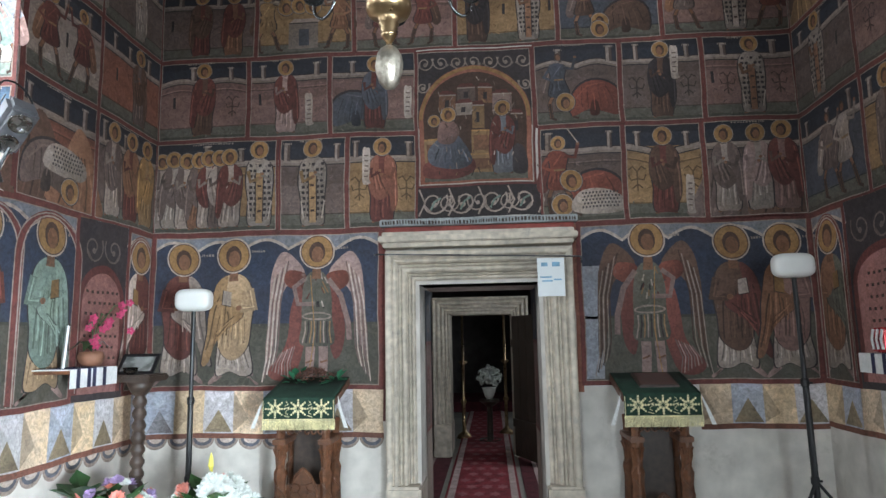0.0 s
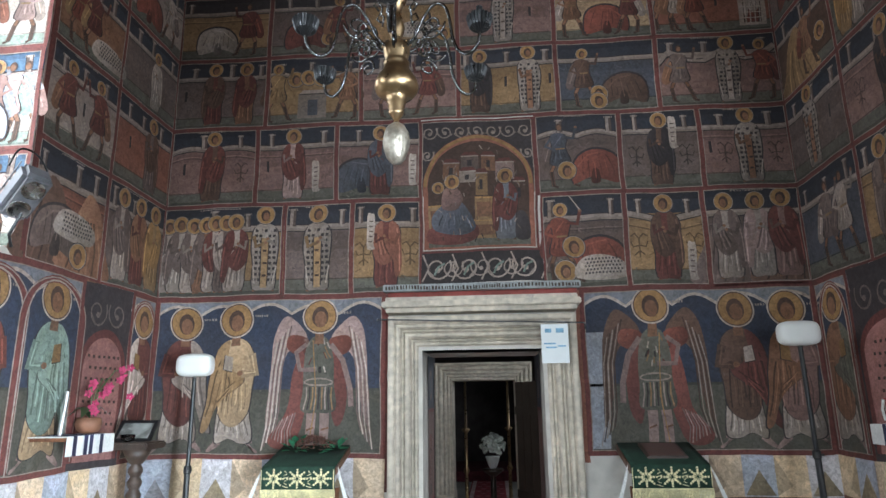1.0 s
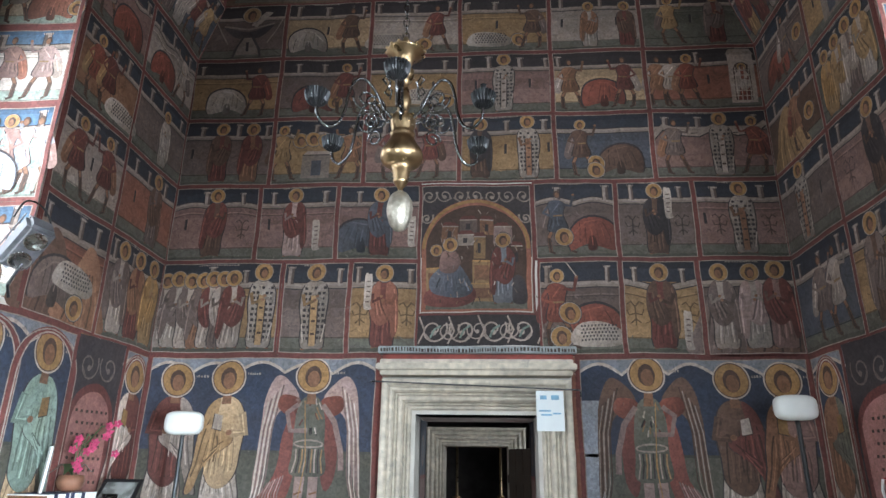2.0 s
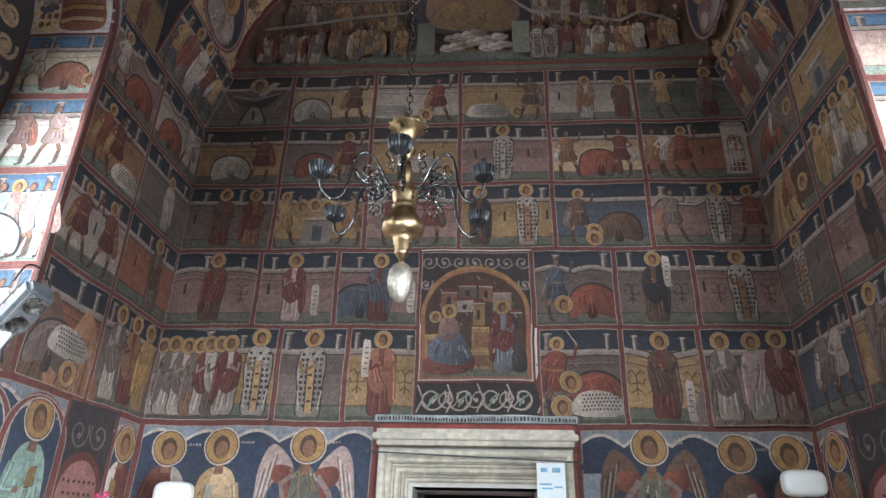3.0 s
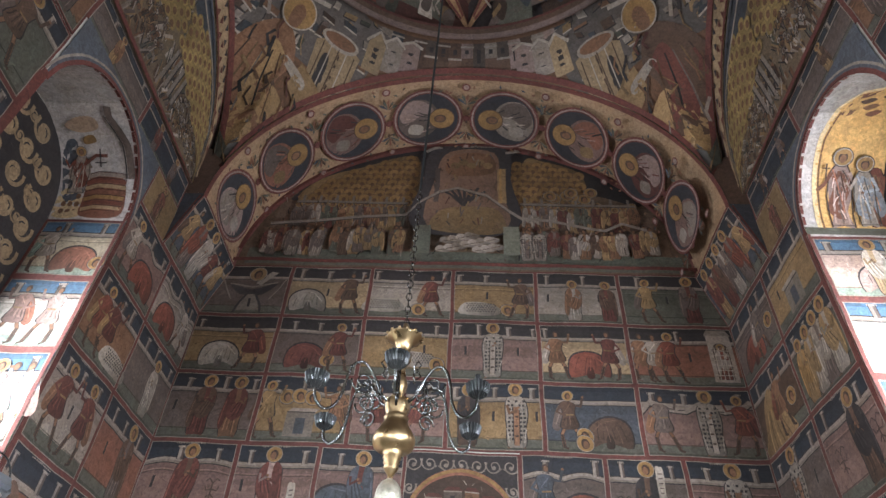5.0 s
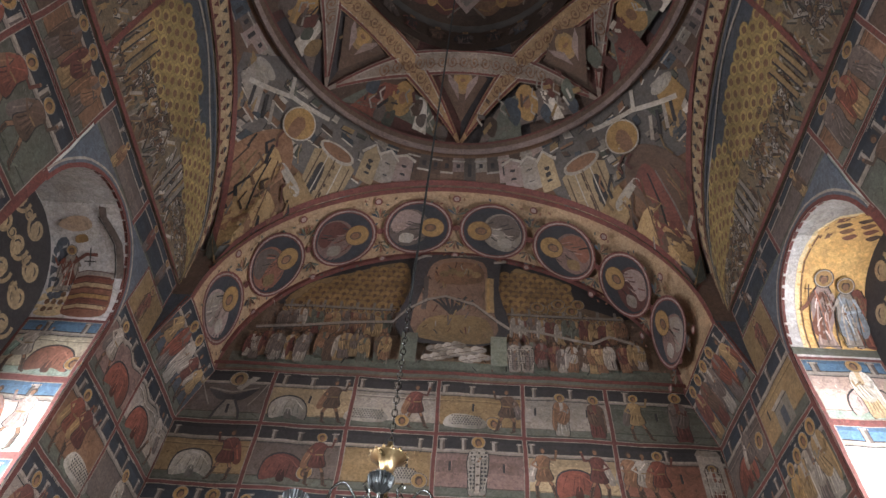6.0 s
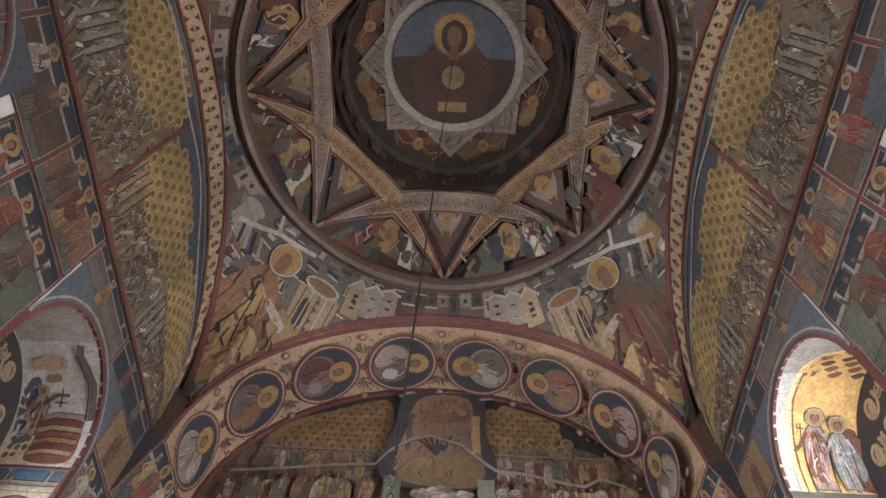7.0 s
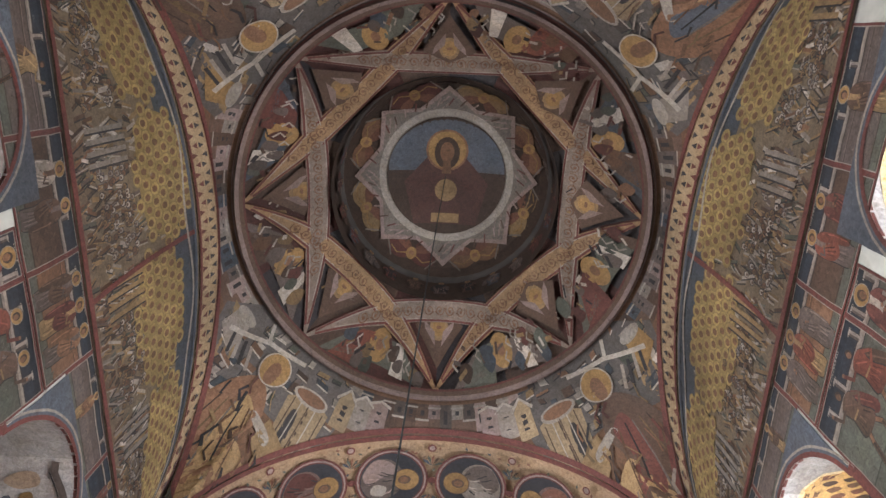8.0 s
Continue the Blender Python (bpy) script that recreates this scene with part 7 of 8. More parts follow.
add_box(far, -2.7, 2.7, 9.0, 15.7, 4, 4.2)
structure(part("wall_narthex", far, DARKWALL), "walls of the room at the far end, coloured dark for gloom", "wall")
inner = portal("inner_door_frame", 8.4, -0.4, 0.42, 1.84, 0.55, "second stone door frame seen through the doorway", ((0.03, 0.0), (0.04, 0.02), (0.05, 0.05), (0.06, 0.08), (0.05, 0.1)))
leaf = thing("wooden_door", (0.42, 8.24, 0), "open dark wooden door leaf by the inner frame", "door")
for k in range(4):
    box("plank", 0.0, 0.035, -0.78 + k * 0.195, -0.59 + k * 0.195, 0.04, 1.8, DARKWOOD, leaf, 0.004)
box("ledger", -0.02, 0.0, -0.76, 0.0, 0.4, 0.5, DARKWOOD, leaf, 0.004)
box("ledger", -0.02, 0.0, -0.76, 0.0, 1.4, 1.5, DARKWOOD, leaf, 0.004)
leaf.rotation_euler = (0, 0, 0.42)

# carpets through the doorway
rug = thing("carpet_runner", (0.03, 9.8, 0.0), "red patterned carpet runner with pale borders", "carpet")
box("rug_field", -0.37, 0.37, -5.4, 5.0, 0.002, 0.014, RUG, rug, 0.004)
for s in (-1, 1):
    box("border", s * 0.31 - 0.035, s * 0.31 + 0.035, -5.39, 4.99, 0.014, 0.0165, RUGPALE, rug)
bm = bmesh.new()
for j in range(34):
    for i in range(3):
        x, y = (i - 1) * 0.16 + 0.08 * (j % 2) - 0.04, -5.25 + j * 0.3
        vs = [bm.verts.new((x + 0.065 * math.cos(a) * (1.0 if k % 2 else 0.55), y + 0.1 * math.sin(a) * (1.0 if k % 2 else 0.6), 0.0175)) for k, a in enumerate(steps(0, 2 * math.pi, 12)[:-1])]
        bm.faces.new(vs)
tagged(part("motif", bm, plain("pink_carpet_motif", (0.30, 0.10, 0.11), 0.95, grain=70), rug, "rows of worn pink motifs"), kind="stuff")
for s in (-1, 1):
    side = thing("side_carpet", (0.03 + s * 0.62, 6.9, 0.0), "dark red side carpet with a pale stripe", "carpet", "side carpets")
    box("rug_field", -0.2, 0.2, -1.9, 1.45, 0.002, 0.012, RUGDARK, side, 0.004)
    box("stripe", -0.05, 0.0, -1.89, 1.44, 0.012, 0.0145, RUGPALE, side)

step_ob = structure(box("step", -0.8, 0.9, 13.2, 15.4, 0.0, 0.2, RUGDARK), "low carpeted step at the far end", "step")


def flower(bm, at, r, petals, n, rings=2, tilt=None):
    """A head of several rings of petals that cup outward."""
    M = Matrix.Translation(at) @ (Vector(tilt).to_track_quat("Z", "Y").to_matrix().to_4x4() if tilt else Matrix())
    for k in range(rings):
        for i in range(n):
            a = 2 * math.pi * (i + 0.5 * k) / n
            q = r * (1 - 0.35 * k)
            w = q * 0.36
            c, s = math.cos(a), math.sin(a)
            pts = [(0.1 * q, 0, 0.02 * r), (0.6 * q, w, 0.12 * r + 0.25 * k * r), (q, 0, 0.28 * r + 0.35 * k * r), (0.6 * q, -w, 0.12 * r + 0.25 * k * r)]
            bm.faces.new([bm.verts.new(M @ Vector((x * c - y * s, x * s + y * c, z))) for x, y, z in pts])


def leaves(bm, at, count, size, spread, rnd, up=0.4):
    for i in range(count):
        a, b_ = rnd.uniform(0, 6.28), rnd.uniform(-0.2, 1.0)
        d = Vector((math.cos(a), math.sin(a), b_)).normalized()
        o = Vector(at) + d * rnd.uniform(0.2, 1) * spread
        s = d.cross(Vector((0, 0, 1))).normalized() * size * 0.28
        q = size * rnd.uniform(0.7, 1.2)
        m1, tip = o + d * q * 0.5 + Vector((0, 0, size * 0.12)), o + d * q
        bm.faces.new([bm.verts.new(v) for v in (o, m1 + s, tip, m1 - s)])


vase = thing("flower_vase", (0.1, 9.6, -0.1), "white flower bouquet in a pale vase on a dark stand", "bouquet")
bm = bmesh.new()
lathe(bm, ((0.16, 0.1), (0.16, 0.13), (0.05, 0.06), (0.04, 0.6), (0.15, 0.68), (0.15, 0.71)))
part("stand", bm, DARKWOOD, vase)
bm = bmesh.new()
lathe(bm, ((0.04, 0.71), (0.07, 0.76), (0.1, 0.86), (0.11, 0.88)))
part("vase_body", bm, LAMPWHITE, vase, "pale ceramic vase", True)
rnd = random.Random(5)
bm, bl = bmesh.new(), bmesh.new()
for i in range(110):
    a, c = rnd.uniform(0, 6.28), rnd.uniform(-0.5, 1)
    q = math.sqrt(max(0, 1 - c * c))
    d = Vector((q * math.cos(a), q * math.sin(a), c))
    flower(bm, Vector((0, 0, 1.02)) + d * rnd.uniform(0.09, 0.19), 0.045, 6, 6, 2, d)
leaves(bl, (0, 0, 1.0), 50, 0.09, 0.15, rnd)
tagged(part("blossoms", bm, PETAL, vase), kind="stuff")
tagged(part("foliage", bl, LEAF, vase), kind="stuff")
# upright brass shafts in place of two hanging lamp chains
stick = thing("brass_shaft", (-0.3, 9.9, 0), "tall brass shaft standing in for a hanging lamp chain", "candlestick", "candlesticks")
bm = bmesh.new()
lathe(bm, ((0.12, 0), (0.1, 0.05), (0.03, 0.1), (0.025, 0.5), (0.05, 0.55), (0.025, 0.6), (0.025, 1.1), (0.07, 1.15), (0.02, 1.18), (0.018, 1.9)))
part("shaft", bm, BRASS, stick, "", True)
copy_thing(stick, pose(0.36, 10.3, 0))

# paper notice on a rod across the frame
rod = thing("curtain_rod", (0.06, 4.84, 2.19), "thin iron curtain rod across the door frame", "rod")
bm = bmesh.new()
tube(bm, [(-0.83, 0.04, 0.03), (-0.82, 0, 0.03), (0.8, 0, -0.03), (0.82, 0.04, -0.03), (0.82, 0.04, -0.08)], 0.006)
part("bar", bm, IRON, rod)
note = thing("paper_notice", (0.635, 4.825, 2.0), "white paper notice with faint blue writing", "paper")
box("sheet", -0.105, 0.105, -0.002, 0.002, -0.15, 0.15, PAPER, note)
for i, (x, z, w, h) in enumerate(((-0.05, 0.1, 0.05, 0.03), (0.04, 0.1, 0.06, 0.035), (-0.04, 0.0, 0.09, 0.012), (0.05, -0.02, 0.06, 0.012), (-0.03, -0.03, 0.08, 0.012))):
    box("writing_bar", x - w / 2, x + w / 2, -0.0045, -0.0025, z - h / 2, z + h / 2, INK, note)

# ---------------- chandelier ----------------


def smooth_line(pts, n):
    """More points on a flowing line through pts."""
    out = []
    for i in range(len(pts) - 1):
        a, b_, c, d = pts[max(i - 1, 0)], pts[i], pts[i + 1], pts[min(i + 2, len(pts) - 1)]
        for q in range(n):
            t = q / n
            out.append(tuple(0.5 * (2 * b_[j] + (c[j] - a[j]) * t + (2 * a[j] - 5 * b_[j] + 4 * c[j] - d[j]) * t * t + (3 * b_[j] - a[j] - 3 * c[j] + d[j]) * t ** 3) for j in range(len(b_))))
    return out + [pts[-1]]


CH = (-0.09, 1.41, 2.2)
BRIGHTIRON = plain("polished_dark_iron", (0.17, 0.165, 0.165), 0.2, 1.0, grain=40, amount=0.3)
ch = thing("chandelier", CH, "brass chandelier with six black candle arms and a silver egg", "chandelier")
bm = bmesh.new()
lathe(bm, ((0.005, 0.125), (0.012, 0.133), (0.019, 0.143), (0.022, 0.15), (0.018, 0.155), (0.024, 0.163), (0.02, 0.168), (0.027, 0.177), (0.022, 0.182), (0.029, 0.19), (0.028, 0.196),
           (0.045, 0.199), (0.056, 0.207), (0.061, 0.222), (0.06, 0.236), (0.053, 0.252), (0.042, 0.268), (0.036, 0.28), (0.034, 0.292), (0.037, 0.297), (0.031, 0.303), (0.031, 0.308), (0.036, 0.325), (0.038, 0.345),
           (0.034, 0.356), (0.016, 0.362), (0.013, 0.372), (0.02, 0.39), (0.023, 0.408), (0.018, 0.43), (0.013, 0.455), (0.014, 0.47), (0.024, 0.485), (0.029, 0.494), (0.025, 0.505), (0.028, 0.512), (0.021, 0.52),
           (0.021, 0.53), (0.027, 0.548), (0.04, 0.565), (0.056, 0.574), (0.058, 0.579), (0.05, 0.578), (0.02, 0.565), (0.008, 0.63)), 32)
part("stem", bm, BRASS, ch, "turned brass stem with a round belly", True)
bm = bmesh.new()
for r0, z0, q, n0 in ((0.059, 0.58, 0.0055, 14), (0.038, 0.352, 0.005, 10)):
    for k in range(n0):
        a = 2 * math.pi * k / n0
        bmesh.ops.create_icosphere(bm, subdivisions=1, radius=q, matrix=Matrix.Translation((r0 * math.cos(a), r0 * math.sin(a), z0)))
tagged(part("rim_beads", bm, BRASS, ch, "brass beads round the rims", True), kind="stuff")
bm = bmesh.new()
lathe(bm, ((0.004, 0.0), (0.014, 0.002), (0.026, 0.018), (0.034, 0.045), (0.036, 0.065), (0.032, 0.09), (0.022, 0.108), (0.01, 0.117), (0.004, 0.12)), 36, lobes=12, depth=0.035)
part("egg", bm, SILVER, ch, "engraved silver egg pendant", True)
bm = bmesh.new()
tube(bm, [(0.006 * math.cos(a), 0, 0.126 + 0.008 * math.sin(a)) for a in steps(0, 6.28, 10)], 0.0018, 6)
part("hook", bm, BRASS, ch)
for k in range(6):
    a = math.pi * k / 3 - math.pi / 2 + 0.07
    R = Matrix.Rotation(a, 4, "Z")
    bm = bmesh.new()
    arm = [(0.03, 0.34), (0.06, 0.36), (0.09, 0.41), (0.125, 0.44), (0.158, 0.42), (0.173, 0.37), (0.18, 0.32), (0.198, 0.275), (0.228, 0.258), (0.256, 0.28), (0.262, 0.322)]
    tube(bm, [R @ Vector((x, 0, z)) for x, z in smooth_line(arm, 5)], 0.0046, 8)
    for cx, cz, r0, s in ((0.085, 0.365, 0.034, 1), (0.118, 0.375, 0.04, -1), (0.1, 0.31, 0.028, 1)):
        tube(bm, [R @ Vector((cx + r0 * (1 - t / 12) * math.cos(s * t), 0.0, cz + r0 * (1 - t / 12) * math.sin(s * t))) for t in steps(0, 8.5, 26)], 0.0035, 6)
    tube(bm, [R @ Vector((x, 0, z)) for x, z in ((0.05, 0.43), (0.045, 0.46), (0.06, 0.475), (0.07, 0.46), (0.055, 0.445))], 0.0035, 6)
    am = part("arm", bm, BRIGHTIRON, ch, "curled black iron arm", True)
    bm = bmesh.new()
    c = R @ Vector((0.262, 0, 0))
    lathe(bm, ((0.006, 0.308), (0.016, 0.314), (0.026, 0.322), (0.03, 0.333), (0.0335, 0.352), (0.03, 0.353), (0.012, 0.335)), 80, (c.x, c.y, 0), lobes=20, depth=0.07)
    cup = part("drip_pan", bm, IRON, am, "scalloped black drip pan")
    if k in (1, 3):
        bm = bmesh.new()
        lathe(bm, ((0.008, 0.35), (0.008, 0.38), (0.009, 0.382)), 10, (c.x, c.y, 0))
        part("candle_socket", bm, IRON, am)
for k in range(24):
    bm = bmesh.new()
    z = 0.635 + k * 0.027
    rot = k % 2
    pts = [Vector((0.009 * math.cos(a), 0, z + 0.017 * math.sin(a))) for a in steps(0, 2 * math.pi, 12)]
    tube(bm, [Vector((p_.y, p_.x, p_.z)) if rot else p_ for p_ in pts], 0.0022, 6)
    part("chain_link", bm, BRIGHTIRON, ch)
bm = bmesh.new()
tube(bm, [(0, 0, 1.27), (0.03, -0.03, 5.0), (0.08, -0.1, EYE_Z + 1.19 - CH[2])], 0.006, 6)
part("hanging_cable", bm, CABLE, ch, "thin black cable up to the dome")

# ---------------- lecterns ----------------


def lectern(x, label, flowers):
    t = thing("lectern", (x, 4.72, 0), label, "lectern", "lecterns beside the door")
    for sx in (-1, 1):
        for sy in (-1, 1):
            bm = bmesh.new()
            lathe(bm, ((0.035, 0), (0.04, 0.05), (0.028, 0.1), (0.032, 0.2), (0.042, 0.35), (0.036, 0.5), (0.044, 0.58), (0.03, 0.62), (0.036, 0.7), (0.043, 0.76), (0.043, 0.8), (0.028, 0.84), (0.032, 0.95)), 14, (sx * 0.17, sy * 0.14, 0), lobes=4, depth=0.12)
            post = part("post", bm, WOOD, t, "carved brown post")
            bm = bmesh.new()
            for g in (-1, 1):
                tube(bm, [(sx * 0.17 + 0.04 * math.cos(g * q), sy * 0.14 + 0.04 * math.sin(g * q), 0.12 + 0.6 * q / 12.6) for q in steps(0, 12.6, 40)], 0.006, 5)
            for k in range(8):
                q = 2 * math.pi * k / 8
                tube(bm, [(sx * 0.17 + 0.034 * math.cos(q), sy * 0.14 + 0.034 * math.sin(q), 0.7), (sx * 0.17 + 0.05 * math.cos(q), sy * 0.14 + 0.05 * math.sin(q), 0.755), (sx * 0.17 + 0.056 * math.cos(q), sy * 0.14 + 0.056 * math.sin(q), 0.745)], [0.004, 0.009, 0.003], 5)
            part("carved_vine", bm, WOOD, post, "winding carved vine")
        bm = bmesh.new()
        add_box(bm, sx * 0.17 - 0.05, sx * 0.17 + 0.05, -0.19, 0.19, 0.79, 0.83, 0.006)
        part("capital", bm, WOOD, t)
    box("base", -0.23, 0.23, -0.2, 0.2, 0.0, 0.06, WOOD, t, 0.012)
    bm = bmesh.new()
    add_box(bm, -0.14, 0.14, 0.08, 0.11, 0.06, 0.9)
    vs = [bm.verts.new((x_, 0.075, z_)) for x_, z_ in ((-0.06, 0.2), (0.06, 0.2), (0.06, 0.5), (0.035, 0.6), (0, 0.66), (-0.035, 0.6), (-0.06, 0.5))]
    bm.faces.new(vs)
    part("back_panel", bm, DARKWOOD, t, "dark carved back panel")
    # pointed carved screen low between the posts, and a curled apron under the desk
    for yy, z1 in ((-0.13, 0.5 if flowers else 0.32),):
        bm = bmesh.new()
        add_box(bm, -0.13, 0.13, yy, yy + 0.025, 0.06, z1, 0.004)
        for g in (-1, 1):
            tube(bm, [(g * 0.1, yy - 0.006, z1 - 0.25), (g * 0.1, yy - 0.006, z1 - 0.04), (g * 0.06, yy - 0.006, z1 + 0.06), (0, yy - 0.006, z1 + 0.12)], 0.011, 6)
            for k in range(4):
                tube(bm, [(g * (0.055 + 0.03 * math.cos(q)), yy - 0.006, z1 - 0.06 * k - 0.02 + 0.026 * math.sin(q)) for q in steps(0, 5.2, 12)], 0.006, 5)
        vs = [bm.verts.new((x_, yy + 0.01, z_)) for x_, z_ in ((-0.1, z1), (0.1, z1), (0.055, z1 + 0.07), (0, z1 + 0.12), (-0.055, z1 + 0.07))]
        bm.faces.new(vs)
        part("carved_screen", bm, WOOD, t, "pointed carved wooden screen")
    bm = bmesh.new()
    for g in (-1, 1):
        for k in range(3):
            tube(bm, [(g * (0.04 + 0.05 * k) + 0.03 * math.cos(q) * (1 - q / 9), -0.17, 0.88 + 0.03 * math.sin(q) * (1 - q / 9)) for q in steps(0, 6.5, 16)], 0.007, 5)
    add_box(bm, -0.2, 0.2, -0.172, -0.15, 0.9, 1.1, 0.004)
    part("apron", bm, WOOD, t, "curled apron under the desk")
    bm = bmesh.new()
    top = [(-0.27, -0.24, 1.13), (0.27, -0.24, 1.13), (0.27, 0.2, 1.24), (-0.27, 0.2, 1.24)]
    a = [bm.verts.new(v) for v in top]
    c = [bm.verts.new((x_, y_, z_ - 0.05)) for x_, y_, z_ in top]
    bm.faces.new(a), bm.faces.new(c[::-1])
    for i in range(4):
        bm.faces.new((a[i], c[i], c[(i + 1) % 4], a[(i + 1) % 4]))
    part("desk_board", bm, WOOD, t)
    # cloth over the top and front, with embroidery and fringe
    cl = bmesh.new()
    prof = [(0.21, 1.253), (-0.02, 1.195), (-0.24, 1.142), (-0.262, 1.13), (-0.268, 1.08), (-0.266, 0.98)]
    cols = steps(-0.265, 0.265, 14)
    g = [[cl.verts.new((u, y + (0.006 * math.sin(u * 30) if j > 3 else 0), z)) for u in cols] for j, (y, z) in enumerate(prof)]
    for q, r in zip(g, g[1:]):
        for i in range(14):
            cl.faces.new((q[i], q[i + 1], r[i + 1], r[i]))
    cloth = part("cloth", cl, VELVET, t, "green velvet cloth with gold embroidery", True)
    cloth.modifiers.new("thick", "SOLIDIFY").thickness = 0.004
    em = bmesh.new()
    for i, cx in enumerate((-0.17, 0.0, 0.17)):
        for k in range(8):
            a0 = math.pi * k / 4
            for r0, w in ((0.03, 0.011), (0.05, 0.009), (0.07, 0.008)):
                px, pz = cx + r0 * math.cos(a0), 1.06 + r0 * 0.85 * math.sin(a0)
                em.faces.new([em.verts.new((px + w * math.cos(b0), -0.2765, pz + w * math.sin(b0))) for b0 in steps(0, 6.283, 6)[:-1]])
            tube(em, [(cx + 0.01 * math.cos(a0), -0.2765, 1.06 + 0.01 * math.sin(a0)), (cx + 0.05 * math.cos(a0), -0.2765, 1.06 + 0.043 * math.sin(a0))], 0.0025, 4)
    for s in (-1, 1):
        tube(em, [(s * 0.26, -0.2765, 1.12), (s * 0.26, -0.2765, 0.99)], 0.003, 4)
        for k in range(6):
            tube(em, [(s * 0.085 + 0.02 * math.cos(k), -0.2765, 1.0 + 0.02 * k), (s * 0.085 - 0.02 * math.cos(k), -0.2765, 1.012 + 0.02 * k)], 0.0025, 4)
    tagged(part("embroidery", em, GOLD, cloth, "gold cross-shaped embroidery"), kind="stuff")
    fr = bmesh.new()
    tube(fr, [(-0.265, -0.272, 0.982), (0.265, -0.272, 0.982)], 0.006, 6)
    for k in range(56):
        x_ = -0.265 + k * 0.53 / 55
        tube(fr, [(x_, -0.27, 0.98), (x_ + 0.002, -0.272, 0.945), (x_ + 0.003 * math.sin(k), -0.27, 0.91)], 0.0042, 4)
    tagged(part("fringe", fr, GOLD, cloth, "pale gold fringe"), kind="stuff")
    for s in (-1, 1):
        rb = bmesh.new()
        vs = [(s * 0.27, -0.2, 1.15), (s * 0.31, -0.24, 1.05), (s * 0.36, -0.25, 0.92), (s * 0.33, -0.25, 0.92), (s * 0.29, -0.24, 1.05)]
        rb.faces.new([rb.verts.new(v) for v in vs])
        part("ribbon", rb, LINEN, cloth, "white hanging ribbon")
    if not flowers:
        bm = bmesh.new()
        add_box(bm, -0.12, 0.16, -0.14, 0.16, 0.0, 0.03, 0.004)
        for v in bm.verts:
            v.co.z += 1.185 + 0.25 * v.co.y
        bk = thing("book", (x, 4.72, 0), "flat brown framed book lying on the lectern", "book")
        part("cover", bm, DARKWOOD, bk)
        bm = bmesh.new()
        add_box(bm, -0.1, 0.14, -0.12, 0.14, 0.031, 0.034)
        for v in bm.verts:
            v.co.z += 1.185 + 0.25 * v.co.y
        part("page", bm, plain("brown_page", (0.12, 0.07, 0.06), 0.5), bk)
    else:
        w = thing("dried_wreath", (x + 0.02, 4.78, 1.2), "dried brown flower wreath on the lectern cloth", "wreath")
        rn = random.Random(3)
        bm = bmesh.new()
        for i in range(150):
            a0 = rn.uniform(0, 6.28)
            q = rn.uniform(0.05, 0.16)
            leaves(bm, (q * math.cos(a0), q * 0.6 * math.sin(a0), 0.05 + 0.09 * (1 - q / 0.16) + 0.1 * q * math.sin(a0)), 2, 0.035, 0.012, rn)
        tagged(part("dried_leaves", bm, plain("dry_stems", (0.16, 0.075, 0.055), 0.8, grain=40), w), kind="stuff")
        bm = bmesh.new()
        leaves(bm, (-0.15, 0.0, 0.03), 14, 0.1, 0.06, rn)
        leaves(bm, (0.17, 0.02, 0.03), 14, 0.1, 0.06, rn)
        tagged(part("green_leaves", bm, GREENEDGE, w), kind="stuff")
    return t


lectern(-1.25, "carved wooden lectern with gold-fringed green cloth and wreath", True)
lectern(1.33, "carved wooden lectern with gold-fringed green cloth and book", False)

# ---------------- floor lamps ----------------


def floor_lamp(x, y, h, lean):
    t = thing("floor_lamp", (x, y, 0), "white box lamp on a thin black tripod stand", "floor lamp", "lamps on stands")
    bm = bmesh.new()
    tube(bm, [(0, 0, 0.2), (lean * 0.5, 0, h * 0.6)], 0.021)
    tube(bm, [(lean * 0.5, 0, h * 0.55), (lean, 0, h - 0.06)], 0.016)
    part("pole", bm, BLACK, t)
    for z in (0.56, h * 0.6):
        bm = bmesh.new()
        lathe(bm, ((0.02, -0.03), (0.027, -0.02), (0.027, 0.02), (0.02, 0.03)), 14, (lean * z / h, 0, z))
        tube(bm, [(lean * z / h, 0, z), (lean * z / h + 0.04, -0.02, z)], 0.007)
        part("collar", bm, BLACK, t)
    for k in range(3):
        a = 2 * math.pi * k / 3 - 0.5
        bm = bmesh.new()
        tube(bm, [(0, 0, 0.56), (0.42 * math.cos(a), 0.42 * math.sin(a), 0.015)], 0.011)
        tube(bm, [(0, 0, 0.26), (0.2 * math.cos(a), 0.2 * math.sin(a), 0.29)], 0.006)
        part("leg", bm, BLACK, t)
    bm = bmesh.new()
    bmesh.ops.create_icosphere(bm, subdivisions=4, radius=1.0)
    for v in bm.verts:
        c = [math.copysign(abs(q) ** e, q) for q, e in zip(v.co, (0.5, 0.6, 0.6))]
        v.co = (lean + 0.138 * c[0], 0.07 * c[1], h + 0.085 * c[2])
    part("lamp_head", bm, LAMPWHITE, t, "rounded white lamp housing", True)
    return t


floor_lamp(-2.08, 4.5, 1.865, 0.0)
floor_lamp(2.28, 4.4, 2.0, -0.02)

